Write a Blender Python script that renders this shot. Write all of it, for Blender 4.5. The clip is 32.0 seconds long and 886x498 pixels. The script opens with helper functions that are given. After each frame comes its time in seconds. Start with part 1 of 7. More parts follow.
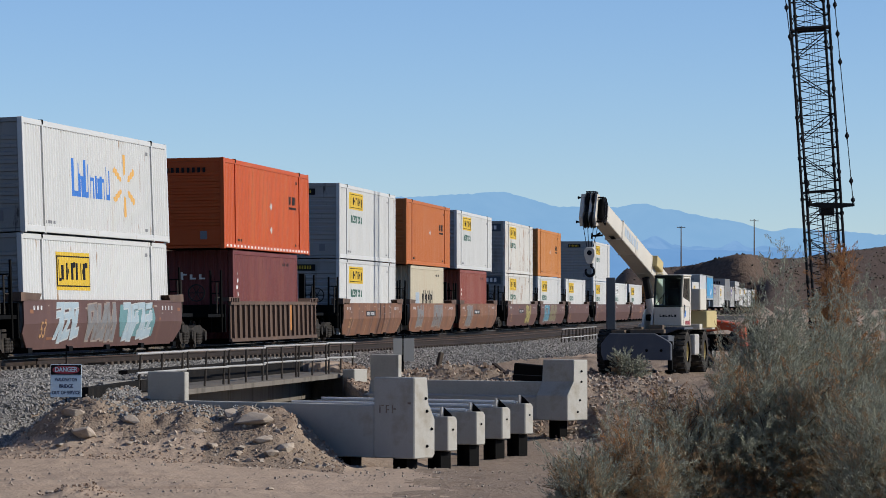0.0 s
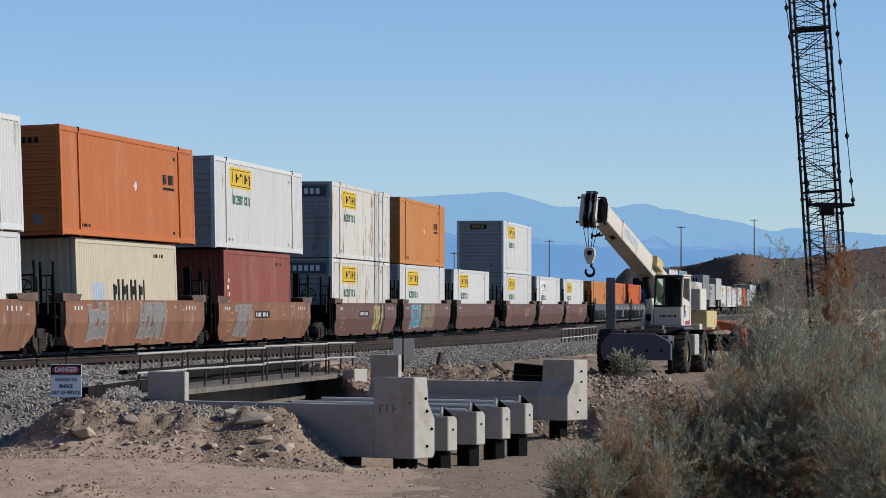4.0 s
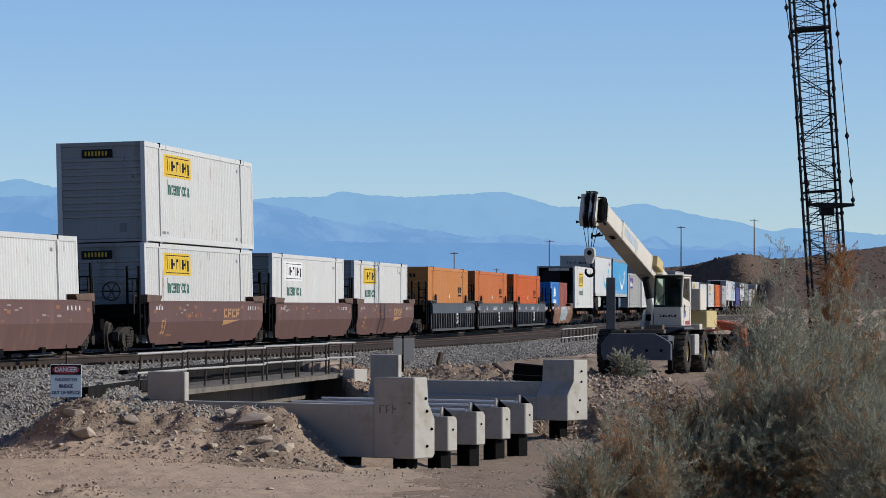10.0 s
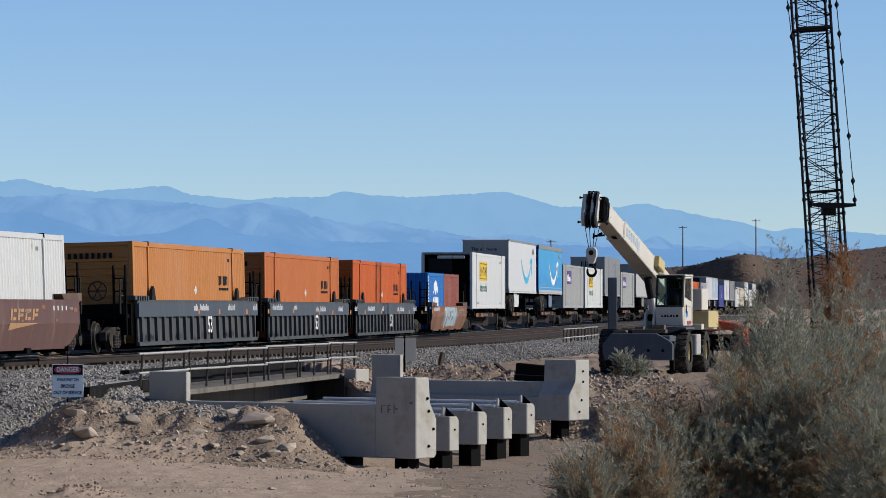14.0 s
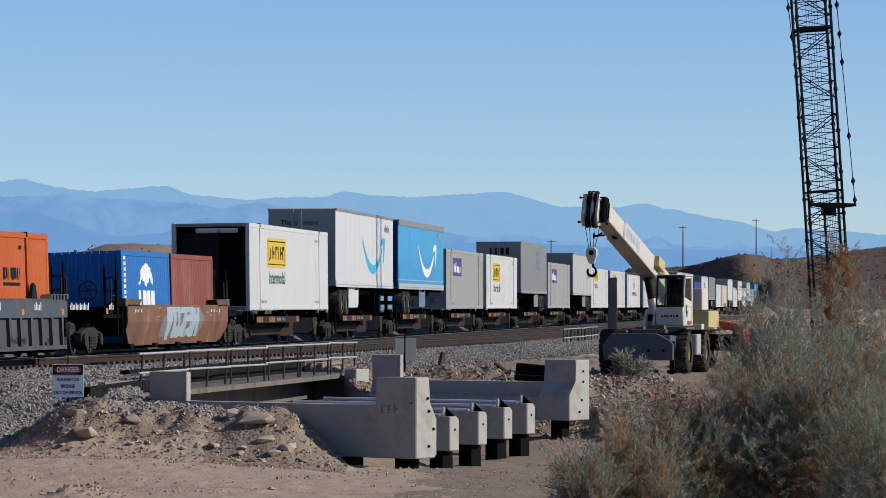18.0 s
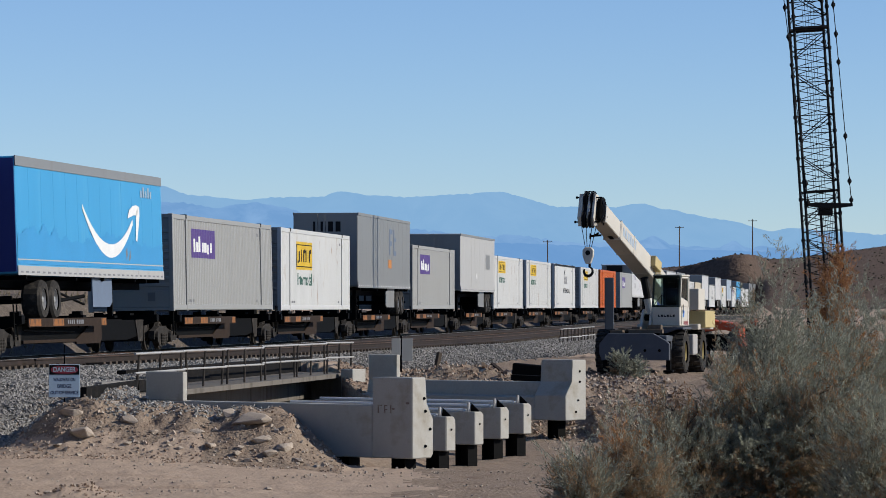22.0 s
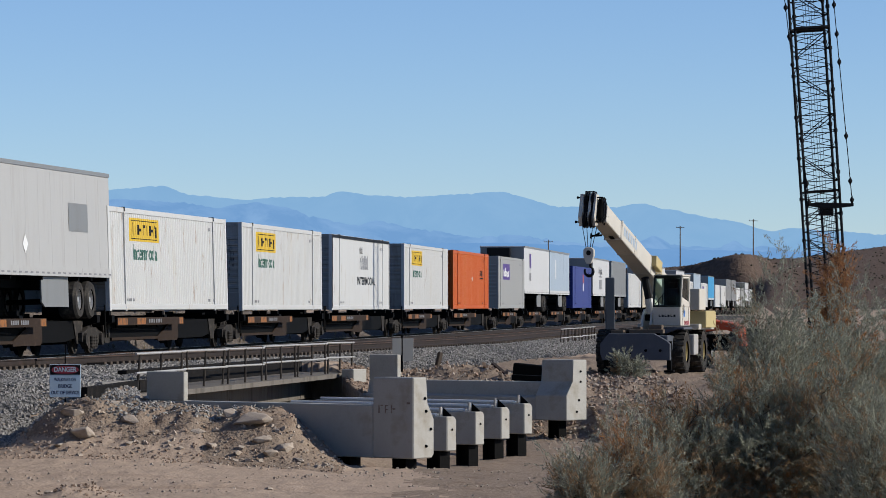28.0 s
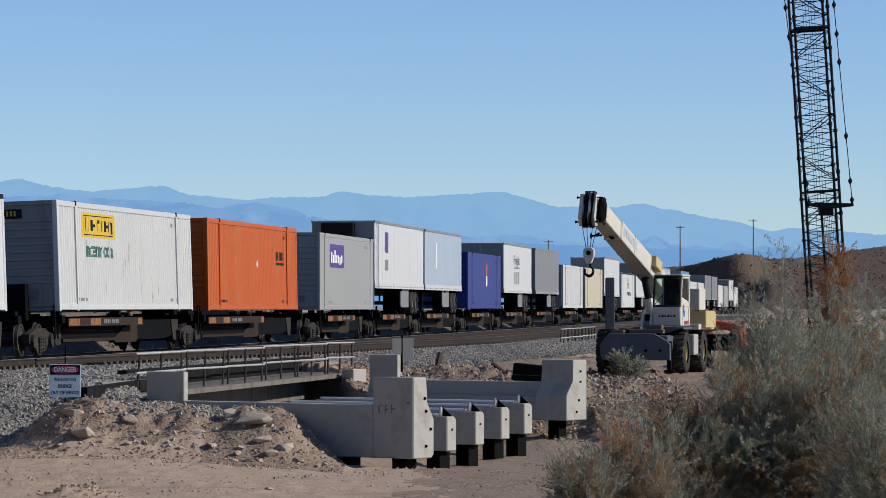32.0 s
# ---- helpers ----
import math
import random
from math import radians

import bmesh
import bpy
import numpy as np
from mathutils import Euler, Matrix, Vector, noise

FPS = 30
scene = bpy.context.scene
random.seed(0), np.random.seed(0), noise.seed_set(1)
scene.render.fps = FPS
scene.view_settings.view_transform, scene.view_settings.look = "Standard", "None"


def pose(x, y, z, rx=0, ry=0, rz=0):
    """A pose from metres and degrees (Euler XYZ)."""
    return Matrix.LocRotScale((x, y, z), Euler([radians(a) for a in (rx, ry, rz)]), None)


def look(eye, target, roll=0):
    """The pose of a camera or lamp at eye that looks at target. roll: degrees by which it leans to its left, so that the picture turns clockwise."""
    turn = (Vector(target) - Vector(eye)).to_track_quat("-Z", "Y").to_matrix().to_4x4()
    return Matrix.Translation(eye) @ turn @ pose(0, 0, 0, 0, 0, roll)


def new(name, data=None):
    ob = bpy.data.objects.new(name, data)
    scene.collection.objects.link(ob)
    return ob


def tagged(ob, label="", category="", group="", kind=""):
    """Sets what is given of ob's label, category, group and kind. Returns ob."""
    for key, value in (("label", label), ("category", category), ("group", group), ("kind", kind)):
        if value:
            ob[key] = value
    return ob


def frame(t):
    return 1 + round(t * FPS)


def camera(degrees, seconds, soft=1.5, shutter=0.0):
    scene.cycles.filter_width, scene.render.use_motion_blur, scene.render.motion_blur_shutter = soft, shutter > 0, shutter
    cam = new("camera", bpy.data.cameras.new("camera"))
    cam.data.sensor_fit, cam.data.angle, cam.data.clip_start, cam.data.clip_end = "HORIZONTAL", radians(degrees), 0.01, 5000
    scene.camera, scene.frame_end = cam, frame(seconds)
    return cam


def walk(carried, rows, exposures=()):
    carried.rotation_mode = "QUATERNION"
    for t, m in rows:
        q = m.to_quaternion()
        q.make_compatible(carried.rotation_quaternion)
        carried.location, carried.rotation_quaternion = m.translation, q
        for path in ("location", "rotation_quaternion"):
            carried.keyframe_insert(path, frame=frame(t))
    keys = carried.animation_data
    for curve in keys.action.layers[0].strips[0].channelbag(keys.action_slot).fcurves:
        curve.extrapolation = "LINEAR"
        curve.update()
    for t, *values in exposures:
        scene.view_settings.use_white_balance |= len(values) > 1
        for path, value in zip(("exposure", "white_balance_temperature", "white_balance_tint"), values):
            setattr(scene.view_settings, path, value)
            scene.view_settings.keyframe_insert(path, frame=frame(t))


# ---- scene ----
cam = camera(14.02, 32.0, soft=0.75)
EYE = (0.0, 0.0, 1.36)
PITCH = 90.0 + 0.9


def aim(t, drift):
    """One row of the walk: the tripod turns by a hair now and then (degrees)."""
    return (t, pose(*EYE, PITCH, 0, drift))


walk(cam, [aim(0, 0), aim(5.5, 0), aim(11.0, 0), aim(11.6, 0.03), aim(13.0, 0.027), aim(19.5, 0.033), aim(20.6, 0.044),
           aim(21.0, 0.03), aim(21.6, -0.014), aim(22.2, -0.027), aim(25.5, -0.025), aim(27.5, -0.014), aim(32.0, -0.015)],
     exposures=[(0, 0.17, 6400, 10), (32, 0.17, 6400, 10)])

# ---- light ----
SUN_TO = Vector((0.87, -0.085, 0.47)).normalized()
world = bpy.data.worlds.new("sky")
scene.world = world
world.use_nodes = True
wn, wl = world.node_tree.nodes, world.node_tree.links
sky = wn.new("ShaderNodeTexSky")
sky.sky_type, sky.sun_disc = "NISHITA", False
sky.sun_elevation = math.asin(SUN_TO.z)
sky.sun_rotation = math.atan2(SUN_TO.x, SUN_TO.y)
sky.altitude, sky.air_density, sky.dust_density, sky.ozone_density = 2200.0, 1.0, 0.05, 3.0
wn["Background"].inputs["Strength"].default_value = 0.0935
cast = wn.new("ShaderNodeMixRGB")
cast.blend_type = "MULTIPLY"
cast.inputs[0].default_value, cast.inputs[2].default_value = 1.0, (0.862, 0.962, 1.155, 1)
wl.new(sky.outputs[0], cast.inputs[1])
wl.new(cast.outputs[0], wn["Background"].inputs["Color"])
sun = new("sun", bpy.data.lights.new("sun", "SUN"))
sun.data.energy, sun.data.angle, sun.data.color = 5.0, radians(0.53), (0.985, 0.93, 0.84)
sun.matrix_world = look(SUN_TO * 200, (0, 0, 0))


# ---- materials ----
def material(name, rgb, rough=0.6, metal=0.0, scale=3.0, vary=0.15, grain=60.0, bump=0.0, second=None, amount=0.5, streak=False,
             random=0.0, island=0.0, spec=0.25, stretch=(1, 1, 1), through_leaf=0.0, specks=None):
    """A surface with slow stains, a fine grain, a second colour in patches and a little relief."""
    m = bpy.data.materials.new(name)
    m.use_nodes = True
    n, l = m.node_tree.nodes, m.node_tree.links
    b = n["Principled BSDF"]
    b.inputs["Roughness"].default_value, b.inputs["Metallic"].default_value = rough, metal
    b.inputs["Specular IOR Level"].default_value = spec
    tc = n.new("ShaderNodeTexCoord")
    mp = n.new("ShaderNodeMapping")
    mp.inputs["Scale"].default_value = (1, 1, 0.18) if streak else stretch
    l.new(tc.outputs["Object"], mp.inputs["Vector"])
    if random:
        oi = n.new("ShaderNodeObjectInfo")
        sh = n.new("ShaderNodeVectorMath")
        sh.operation = "SCALE"
        sh.inputs["Scale"].default_value = 90.0
        cx = n.new("ShaderNodeCombineXYZ")
        l.new(oi.outputs["Random"], cx.inputs[0])
        l.new(oi.outputs["Random"], cx.inputs[1])
        l.new(cx.outputs[0], sh.inputs[0])
        l.new(sh.outputs[0], mp.inputs["Location"])
    big, fine = n.new("ShaderNodeTexNoise"), n.new("ShaderNodeTexNoise")
    big.inputs["Scale"].default_value, big.inputs["Detail"].default_value, big.inputs["Roughness"].default_value = scale, 6, 0.65
    fine.inputs["Scale"].default_value, fine.inputs["Detail"].default_value = grain, 3
    l.new(mp.outputs[0], big.inputs["Vector"])
    l.new(tc.outputs["Object"], fine.inputs["Vector"])
    base = n.new("ShaderNodeRGB")
    base.outputs[0].default_value = (*rgb, 1)
    col = base.outputs[0]
    if second:
        r = n.new("ShaderNodeValToRGB")
        r.color_ramp.elements[0].position, r.color_ramp.elements[1].position = 1 - amount - 0.06, 1 - amount + 0.12
        l.new(big.outputs["Fac"], r.inputs[0])
        mix = n.new("ShaderNodeMixRGB")
        mix.inputs[2].default_value = (*second, 1)
        l.new(r.outputs[0], mix.inputs[0])
        l.new(col, mix.inputs[1])
        col = mix.outputs[0]
    if specks:
        spot, wear, over = n.new("ShaderNodeTexNoise"), n.new("ShaderNodeValToRGB"), n.new("ShaderNodeMixRGB")
        spot.inputs["Scale"].default_value, spot.inputs["Detail"].default_value, spot.inputs["Roughness"].default_value = specks[1], 8, 0.72
        wear.color_ramp.elements[0].position, wear.color_ramp.elements[1].position = 1 - specks[2], 1 - specks[2] + 0.08
        over.inputs[2].default_value = (*specks[0], 1)
        l.new(mp.outputs[0], spot.inputs["Vector"])
        l.new(spot.outputs["Fac"], wear.inputs[0])
        l.new(wear.outputs[0], over.inputs[0])
        l.new(col, over.inputs[1])
        col = over.outputs[0]
    tot = n.new("ShaderNodeMath")
    tot.operation = "ADD"
    l.new(big.outputs["Fac"], tot.inputs[0])
    l.new(fine.outputs["Fac"], tot.inputs[1])
    val = tot.outputs[0]
    if random or island:
        add = n.new("ShaderNodeMath")
        add.operation = "MULTIPLY_ADD"
        if random:
            l.new(oi.outputs["Random"], add.inputs[0])
        else:
            ge = n.new("ShaderNodeNewGeometry")
            l.new(ge.outputs["Random Per Island"], add.inputs[0])
        add.inputs[1].default_value = random or island
        l.new(val, add.inputs[2])
        val = add.outputs[0]
    mr = n.new("ShaderNodeMapRange")
    mr.inputs["From Min"].default_value, mr.inputs["From Max"].default_value = 0.55, 1.45 + (random or island)
    mr.inputs["To Min"].default_value, mr.inputs["To Max"].default_value = 1 - vary, 1 + vary
    l.new(val, mr.inputs["Value"])
    hsv = n.new("ShaderNodeHueSaturation")
    l.new(mr.outputs[0], hsv.inputs["Value"])
    l.new(col, hsv.inputs["Color"])
    l.new(hsv.outputs[0], b.inputs["Base Color"])
    if bump:
        bp = n.new("ShaderNodeBump")
        bp.inputs["Strength"].default_value, bp.inputs["Distance"].default_value = 0.6, bump
        l.new(tot.outputs[0], bp.inputs["Height"])
        l.new(bp.outputs[0], b.inputs["Normal"])
    if through_leaf:
        tr, ms = n.new("ShaderNodeBsdfTranslucent"), n.new("ShaderNodeMixShader")
        ms.inputs[0].default_value = through_leaf
        l.new(hsv.outputs[0], tr.inputs["Color"])
        l.new(b.outputs[0], ms.inputs[1])
        l.new(tr.outputs[0], ms.inputs[2])
        l.new(ms.outputs[0], n["Material Output"].inputs["Surface"])
    return m


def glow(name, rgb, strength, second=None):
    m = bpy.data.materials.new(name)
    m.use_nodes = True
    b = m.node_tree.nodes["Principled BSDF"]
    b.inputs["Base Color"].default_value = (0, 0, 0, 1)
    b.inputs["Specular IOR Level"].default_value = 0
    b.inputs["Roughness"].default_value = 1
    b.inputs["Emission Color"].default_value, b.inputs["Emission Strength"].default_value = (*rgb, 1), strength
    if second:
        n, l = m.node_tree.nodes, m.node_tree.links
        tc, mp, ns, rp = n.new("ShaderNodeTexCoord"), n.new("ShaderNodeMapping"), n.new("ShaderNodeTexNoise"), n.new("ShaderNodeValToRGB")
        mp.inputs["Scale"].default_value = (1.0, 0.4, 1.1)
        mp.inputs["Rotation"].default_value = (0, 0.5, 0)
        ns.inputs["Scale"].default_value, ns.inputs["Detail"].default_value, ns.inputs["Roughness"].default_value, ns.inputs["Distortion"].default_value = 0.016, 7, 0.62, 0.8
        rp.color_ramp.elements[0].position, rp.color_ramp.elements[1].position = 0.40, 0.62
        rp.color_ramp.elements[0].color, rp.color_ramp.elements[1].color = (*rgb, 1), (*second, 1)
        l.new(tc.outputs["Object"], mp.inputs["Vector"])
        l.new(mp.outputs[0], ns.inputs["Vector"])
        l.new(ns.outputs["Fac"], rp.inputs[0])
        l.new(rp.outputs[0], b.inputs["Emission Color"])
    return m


M = {}
M["white"] = material("white_paint", (0.43, 0.43, 0.415), 0.45, 0, 0.9, 0.16, 40, 0, (0.37, 0.345, 0.30), 0.36, True, random=0.5, specks=((0.25, 0.18, 0.12), 2.8, 0.40))
M["pale_silver"] = material("pale_weathered_aluminium", (0.345, 0.34, 0.325), 0.5, 0.1, 0.8, 0.12, 40, 0, (0.28, 0.27, 0.25), 0.4, True, specks=((0.2, 0.18, 0.16), 2.4, 0.37))
M["trailer_white"] = material("clean_white_trailer_paint", (0.445, 0.445, 0.44), 0.4, 0, 0.9, 0.08, 40, 0, (0.46, 0.455, 0.44), 0.3, True, random=0.4)
M["stained"] = material("stained_white_paint", (0.44, 0.43, 0.395), 0.5, 0, 1.1, 0.12, 40, 0, (0.40, 0.34, 0.27), 0.40, True, random=0.3, specks=((0.20, 0.085, 0.035), 2.2, 0.45))
M["orange"] = material("orange_paint", (0.3784, 0.06864, 0.00528), 0.5, 0, 0.9, 0.14, 40, 0, (0.352, 0.088, 0.01584), 0.42, True, random=0.4, specks=((0.22, 0.0792, 0.0352), 2.6, 0.37))
M["ember"] = material("red_orange_paint", (0.3784, 0.05808, 0.00704), 0.5, 0, 0.9, 0.14, 40, 0, (0.352, 0.07744, 0.01584), 0.42, True, specks=((0.1936, 0.0528, 0.022), 2.6, 0.36))
M["faded"] = material("faded_orange_paint", (0.352, 0.09856, 0.02112), 0.55, 0, 1.2, 0.15, 40, 0, (0.3388, 0.1276, 0.0528), 0.40, True, random=0.4, specks=((0.22, 0.1056, 0.0704), 2.4, 0.38))
M["bleached"] = material("bleached_orange_paint", (0.37, 0.142, 0.034), 0.6, 0, 1.0, 0.15, 40, 0, (0.34, 0.165, 0.085), 0.42, True, random=0.4, specks=((0.27, 0.15, 0.12), 2.2, 0.37))
M["maroon"] = material("maroon_paint", (0.1183, 0.02587, 0.02218), 0.5, 0, 1.0, 0.14, 40, 0, (0.1478, 0.04435, 0.02957), 0.4, True)
M["red"] = material("brick_red_paint", (0.1774, 0.04435, 0.02957), 0.5, 0, 1.0, 0.14, 40, 0, (0.207, 0.0887, 0.06653), 0.4, True)
M["cream"] = material("cream_paint", (0.3844, 0.34, 0.2513), 0.55, 0, 1.0, 0.12, 40, 0, (0.2957, 0.2218, 0.1478), 0.35, True)
M["grey"] = material("grey_paint", (0.2439, 0.2439, 0.2328), 0.5, 0, 1.0, 0.10, 40, 0, (0.1996, 0.1922, 0.1774), 0.35, True, random=0.4)
M["silver"] = material("silver_aluminium", (0.1922, 0.1937, 0.1885), 0.42, 0.2, 0.8, 0.14, 40, 0, (0.1589, 0.1515, 0.1404), 0.4, True, random=0.4)
M["blue"] = material("blue_paint", (0.00887, 0.1109, 0.3326), 0.45, 0, 1.0, 0.10, 40, 0, (0.02218, 0.1109, 0.2661), 0.35, True)
M["navy"] = material("navy_paint", (0.01848, 0.02957, 0.1478), 0.45, 0, 1.0, 0.10, 40, 0, (0.02957, 0.04435, 0.1478), 0.35, True)
M["sky_blue"] = material("sky_blue_paint", (0.03696, 0.2376, 0.44), 0.4, 0, 1.0, 0.09, 40, 0, (0.0792, 0.2728, 0.4312), 0.35, True)
M["pale_blue"] = material("pale_blue_paint", (0.2728, 0.3256, 0.3784), 0.45, 0, 1.0, 0.08, 40, 0, (0.2464, 0.2816, 0.308), 0.3, True)
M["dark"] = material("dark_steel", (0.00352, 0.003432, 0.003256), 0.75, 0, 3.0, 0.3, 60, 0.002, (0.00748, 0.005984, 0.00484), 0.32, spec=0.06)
M["brown"] = material("brown_car_paint", (0.08624, 0.04664, 0.0396), 0.6, 0, 1.2, 0.18, 40, 0.001, (0.11, 0.05984, 0.04576), 0.42, True, random=0.5, specks=((0.1408, 0.0968, 0.0792), 2.4, 0.385))
M["rust_brown"] = material("rusty_brown_car_paint", (0.16, 0.074, 0.04), 0.65, 0, 1.1, 0.25, 40, 0.001, (0.085, 0.048, 0.036), 0.47, True, random=0.5, specks=((0.24, 0.155, 0.105), 3.2, 0.44))
M["dull_brown"] = material("dull_dark_brown_paint", (0.08131, 0.05174, 0.03696), 0.7, 0, 1.2, 0.2, 40, 0.001, (0.1183, 0.07392, 0.05174), 0.42, True)
M["slate"] = material("slate_grey_car_paint", (0.05808, 0.06072, 0.06248), 0.6, 0, 1.2, 0.2, 40, 0.001, (0.0836, 0.07744, 0.0704), 0.4, True, spec=0.08, specks=((0.132, 0.1144, 0.0968), 3.0, 0.37))
M["slate_band"] = material("blue_grey_band_paint", (0.05808, 0.06864, 0.08272), 0.6, 0, 1.2, 0.18, 40, 0, (0.0792, 0.0792, 0.08272), 0.4, True, spec=0.08)
M["amber"] = material("amber_paint", (0.3696, 0.1478, 0.03696), 0.6, 0, 2.0, 0.2, 40, 0, (0.1848, 0.08131, 0.04435), 0.4)
M["yellow"] = material("yellow_panel_paint", (0.5027, 0.3326, 0.02218), 0.5, 0, 2.0, 0.08, 40)
M["black"] = material("black_paint", (0.0088, 0.0088, 0.00968), 0.5, 0, 2.0, 0.2, 40, spec=0.08)
M["green"] = material("green_lettering", (0.0308, 0.088, 0.066), 0.5, 0, 2.0, 0.15, 40)
M["letter_blue"] = material("blue_lettering", (0.02218, 0.1257, 0.4066), 0.45, 0, 2.0, 0.08, 40)
M["letter_gold"] = material("gold_lettering", (0.5322, 0.2957, 0.07392), 0.45, 0, 2.0, 0.08, 40)
M["letter_grey"] = material("grey_lettering", (0.1478, 0.1478, 0.1552), 0.5, 0, 2.0, 0.15, 40)
M["letter_white"] = material("white_lettering", (0.588, 0.588, 0.5712), 0.5, 0, 2.0, 0.15, 40)
M["cyan"] = material("cyan_lettering", (0.02957, 0.3105, 0.4879), 0.45, 0, 2.0, 0.08, 40)
M["purple"] = material("purple_panel", (0.06653, 0.03696, 0.1626), 0.5, 0, 2.0, 0.1, 40)
M["spray_pale"] = material("pale_spray_paint", (0.2513, 0.3105, 0.34), 0.6, 0, 3.0, 0.2, 40)
M["spray_teal"] = material("teal_spray_paint", (0.0961, 0.1848, 0.1922), 0.6, 0, 3.0, 0.2, 40)
M["spray_yellow"] = material("yellow_spray_paint", (0.2809, 0.2365, 0.0887), 0.6, 0, 3.0, 0.2, 40)
M["rubber"] = material("dusty_tyre_rubber", (0.02816, 0.0264, 0.02464), 0.9, 0, 4.0, 0.25, 60, 0.003, (0.0748, 0.066, 0.05544), 0.45, spec=0.08)
M["hub"] = material("dusty_hub_steel", (0.3696, 0.3622, 0.3474), 0.4, 0.5, 4.0, 0.2, 60)
M["rail"] = material("rusty_rail", (0.03388, 0.02587, 0.02094), 0.6, 0.3, 3.0, 0.2, 60, 0.001, (0.05544, 0.03696, 0.0308), 0.4, spec=0.08)
M["rail_top"] = material("polished_rail_head", (0.55, 0.53, 0.50), 0.4, 0.8, 3.0, 0.1, 60)
M["rust_plank"] = material("rusty_steel_plank", (0.044, 0.02376, 0.01408), 0.8, 0, 3.0, 0.35, 50, 0.002, (0.088, 0.044, 0.022), 0.38, spec=0.1)
M["siding_rail"] = material("brown_siding_rail", (0.132, 0.0748, 0.05104), 0.7, 0, 3.0, 0.2, 60)
M["tie"] = material("weathered_sleeper", (0.06336, 0.05016, 0.0396), 0.9, 0, 5.0, 0.35, 50, 0.006, (0.0352, 0.02816, 0.02288), 0.4, random=0.5, spec=0.08)
M["stone"] = material("ballast_stone", (0.182, 0.172, 0.1588), 0.85, 0, 20.0, 0.55, 80, 0.003, island=2.2)
M["gravel"] = material("grey_gravel", (0.235, 0.224, 0.205), 0.85, 0, 20.0, 0.55, 80, 0.003, island=2.0)
M["concrete"] = material("precast_concrete", (0.318, 0.305, 0.272), 0.8, 0, 1.6, 0.2, 45, 0.003, (0.225, 0.203, 0.165), 0.42, specks=((0.13, 0.11, 0.09), 1.6, 0.33))
M["old_concrete"] = material("old_concrete", (0.1276, 0.1126, 0.09416), 0.85, 0, 2.4, 0.25, 45, 0.004, (0.05984, 0.05104, 0.04048), 0.45, True)
M["galv"] = material("weathered_galvanised_steel", (0.3643, 0.3485, 0.3247), 0.5, 0.3, 3.0, 0.15, 60, 0, (0.2614, 0.2376, 0.2059), 0.4)
M["dark_galv"] = material("dull_brown_steel", (0.04066, 0.03548, 0.03105), 0.6, 0.2, 3.0, 0.2, 60, 0, (0.06653, 0.05174, 0.04066), 0.4, spec=0.08)
M["lattice"] = material("black_lattice_steel", (0.006776, 0.007392, 0.008624), 0.5, 0, 3.0, 0.3, 60, 0, (0.0308, 0.02772, 0.02464), 0.35, spec=0.08)
M["crane_white"] = material("crane_cream_paint", (0.45, 0.42, 0.362), 0.45, 0, 1.2, 0.12, 40, 0, (0.36, 0.315, 0.25), 0.37, specks=((0.17, 0.12, 0.085), 3.0, 0.36))
M["crane_grey"] = material("crane_slate_paint", (0.07392, 0.08131, 0.0961), 0.6, 0, 1.5, 0.2, 40, 0.001, (0.09856, 0.09856, 0.09856), 0.4, spec=0.08)
M["orange_kit"] = material("orange_equipment_paint", (0.4066, 0.06653, 0.02218), 0.5, 0, 2.0, 0.15, 40)
M["ochre"] = material("pale_yellow_paint", (0.3844, 0.3105, 0.1478), 0.55, 0, 2.0, 0.12, 40)
M["wood"] = material("weathered_timber", (0.0961, 0.07392, 0.05544), 0.85, 0, 4.0, 0.25, 50, 0.004, (0.05914, 0.04435, 0.03326), 0.4)
M["dark_timber"] = material("tarred_timber", (0.008448, 0.007656, 0.007128), 0.85, 0, 4.0, 0.3, 50, 0.004, (0.01848, 0.01531, 0.01267), 0.4, spec=0.08)
M["ballast_bed"] = material("fine_dark_ballast", (0.06283, 0.05766, 0.05248), 0.95, 0, 3.0, 0.4, 22, 0.04, (0.0961, 0.08501, 0.07392), 0.4, spec=0.08)
M["spoil"] = material("brown_spoil_earth", (0.2244, 0.1716, 0.1276), 0.95, 0, 2.6, 0.36, 16, 0.07, (0.1452, 0.1038, 0.0748), 0.45, spec=0.1)
M["rock"] = material("tan_rock", (0.3168, 0.264, 0.2112), 0.85, 0, 6.0, 0.25, 50, 0.015, (0.2288, 0.176, 0.132), 0.4, island=0.8)
M["clod"] = material("earth_clod", (0.2297, 0.1663, 0.1228), 0.9, 0, 6.0, 0.4, 50, 0.01, island=1.4, spec=0.1)
# Ends of white boxes: real grime, plus their shade put into a darker base.
M["grime"] = material("grimy_shaded_white_end_paint", (0.2288, 0.2288, 0.22), 0.6, 0, 1.3, 0.25, 40, 0, (0.132, 0.1188, 0.1012), 0.42, True, random=0.6, spec=0.1, specks=((0.044, 0.03696, 0.0308), 2.0, 0.39))
M["dirt"] = material("desert_dirt", (0.33, 0.2508, 0.1866), 0.95, 0, 1.1, 0.26, 14, 0.04, (0.2376, 0.1742, 0.1258), 0.43, spec=0.1, stretch=(0.13, 1.0, 1))
M["hill"] = material("rocky_hill_dirt", (0.095, 0.068, 0.052), 0.95, 0, 0.2, 0.45, 1.6, 0.4, (0.062, 0.045, 0.036), 0.45, spec=0.08)
M["leaf"] = material("grey_green_leaves", (0.245, 0.25, 0.192), 0.8, 0, 1.2, 0.55, 20, 0, (0.20, 0.188, 0.136), 0.38, island=1.4, spec=0.1, through_leaf=0.28)
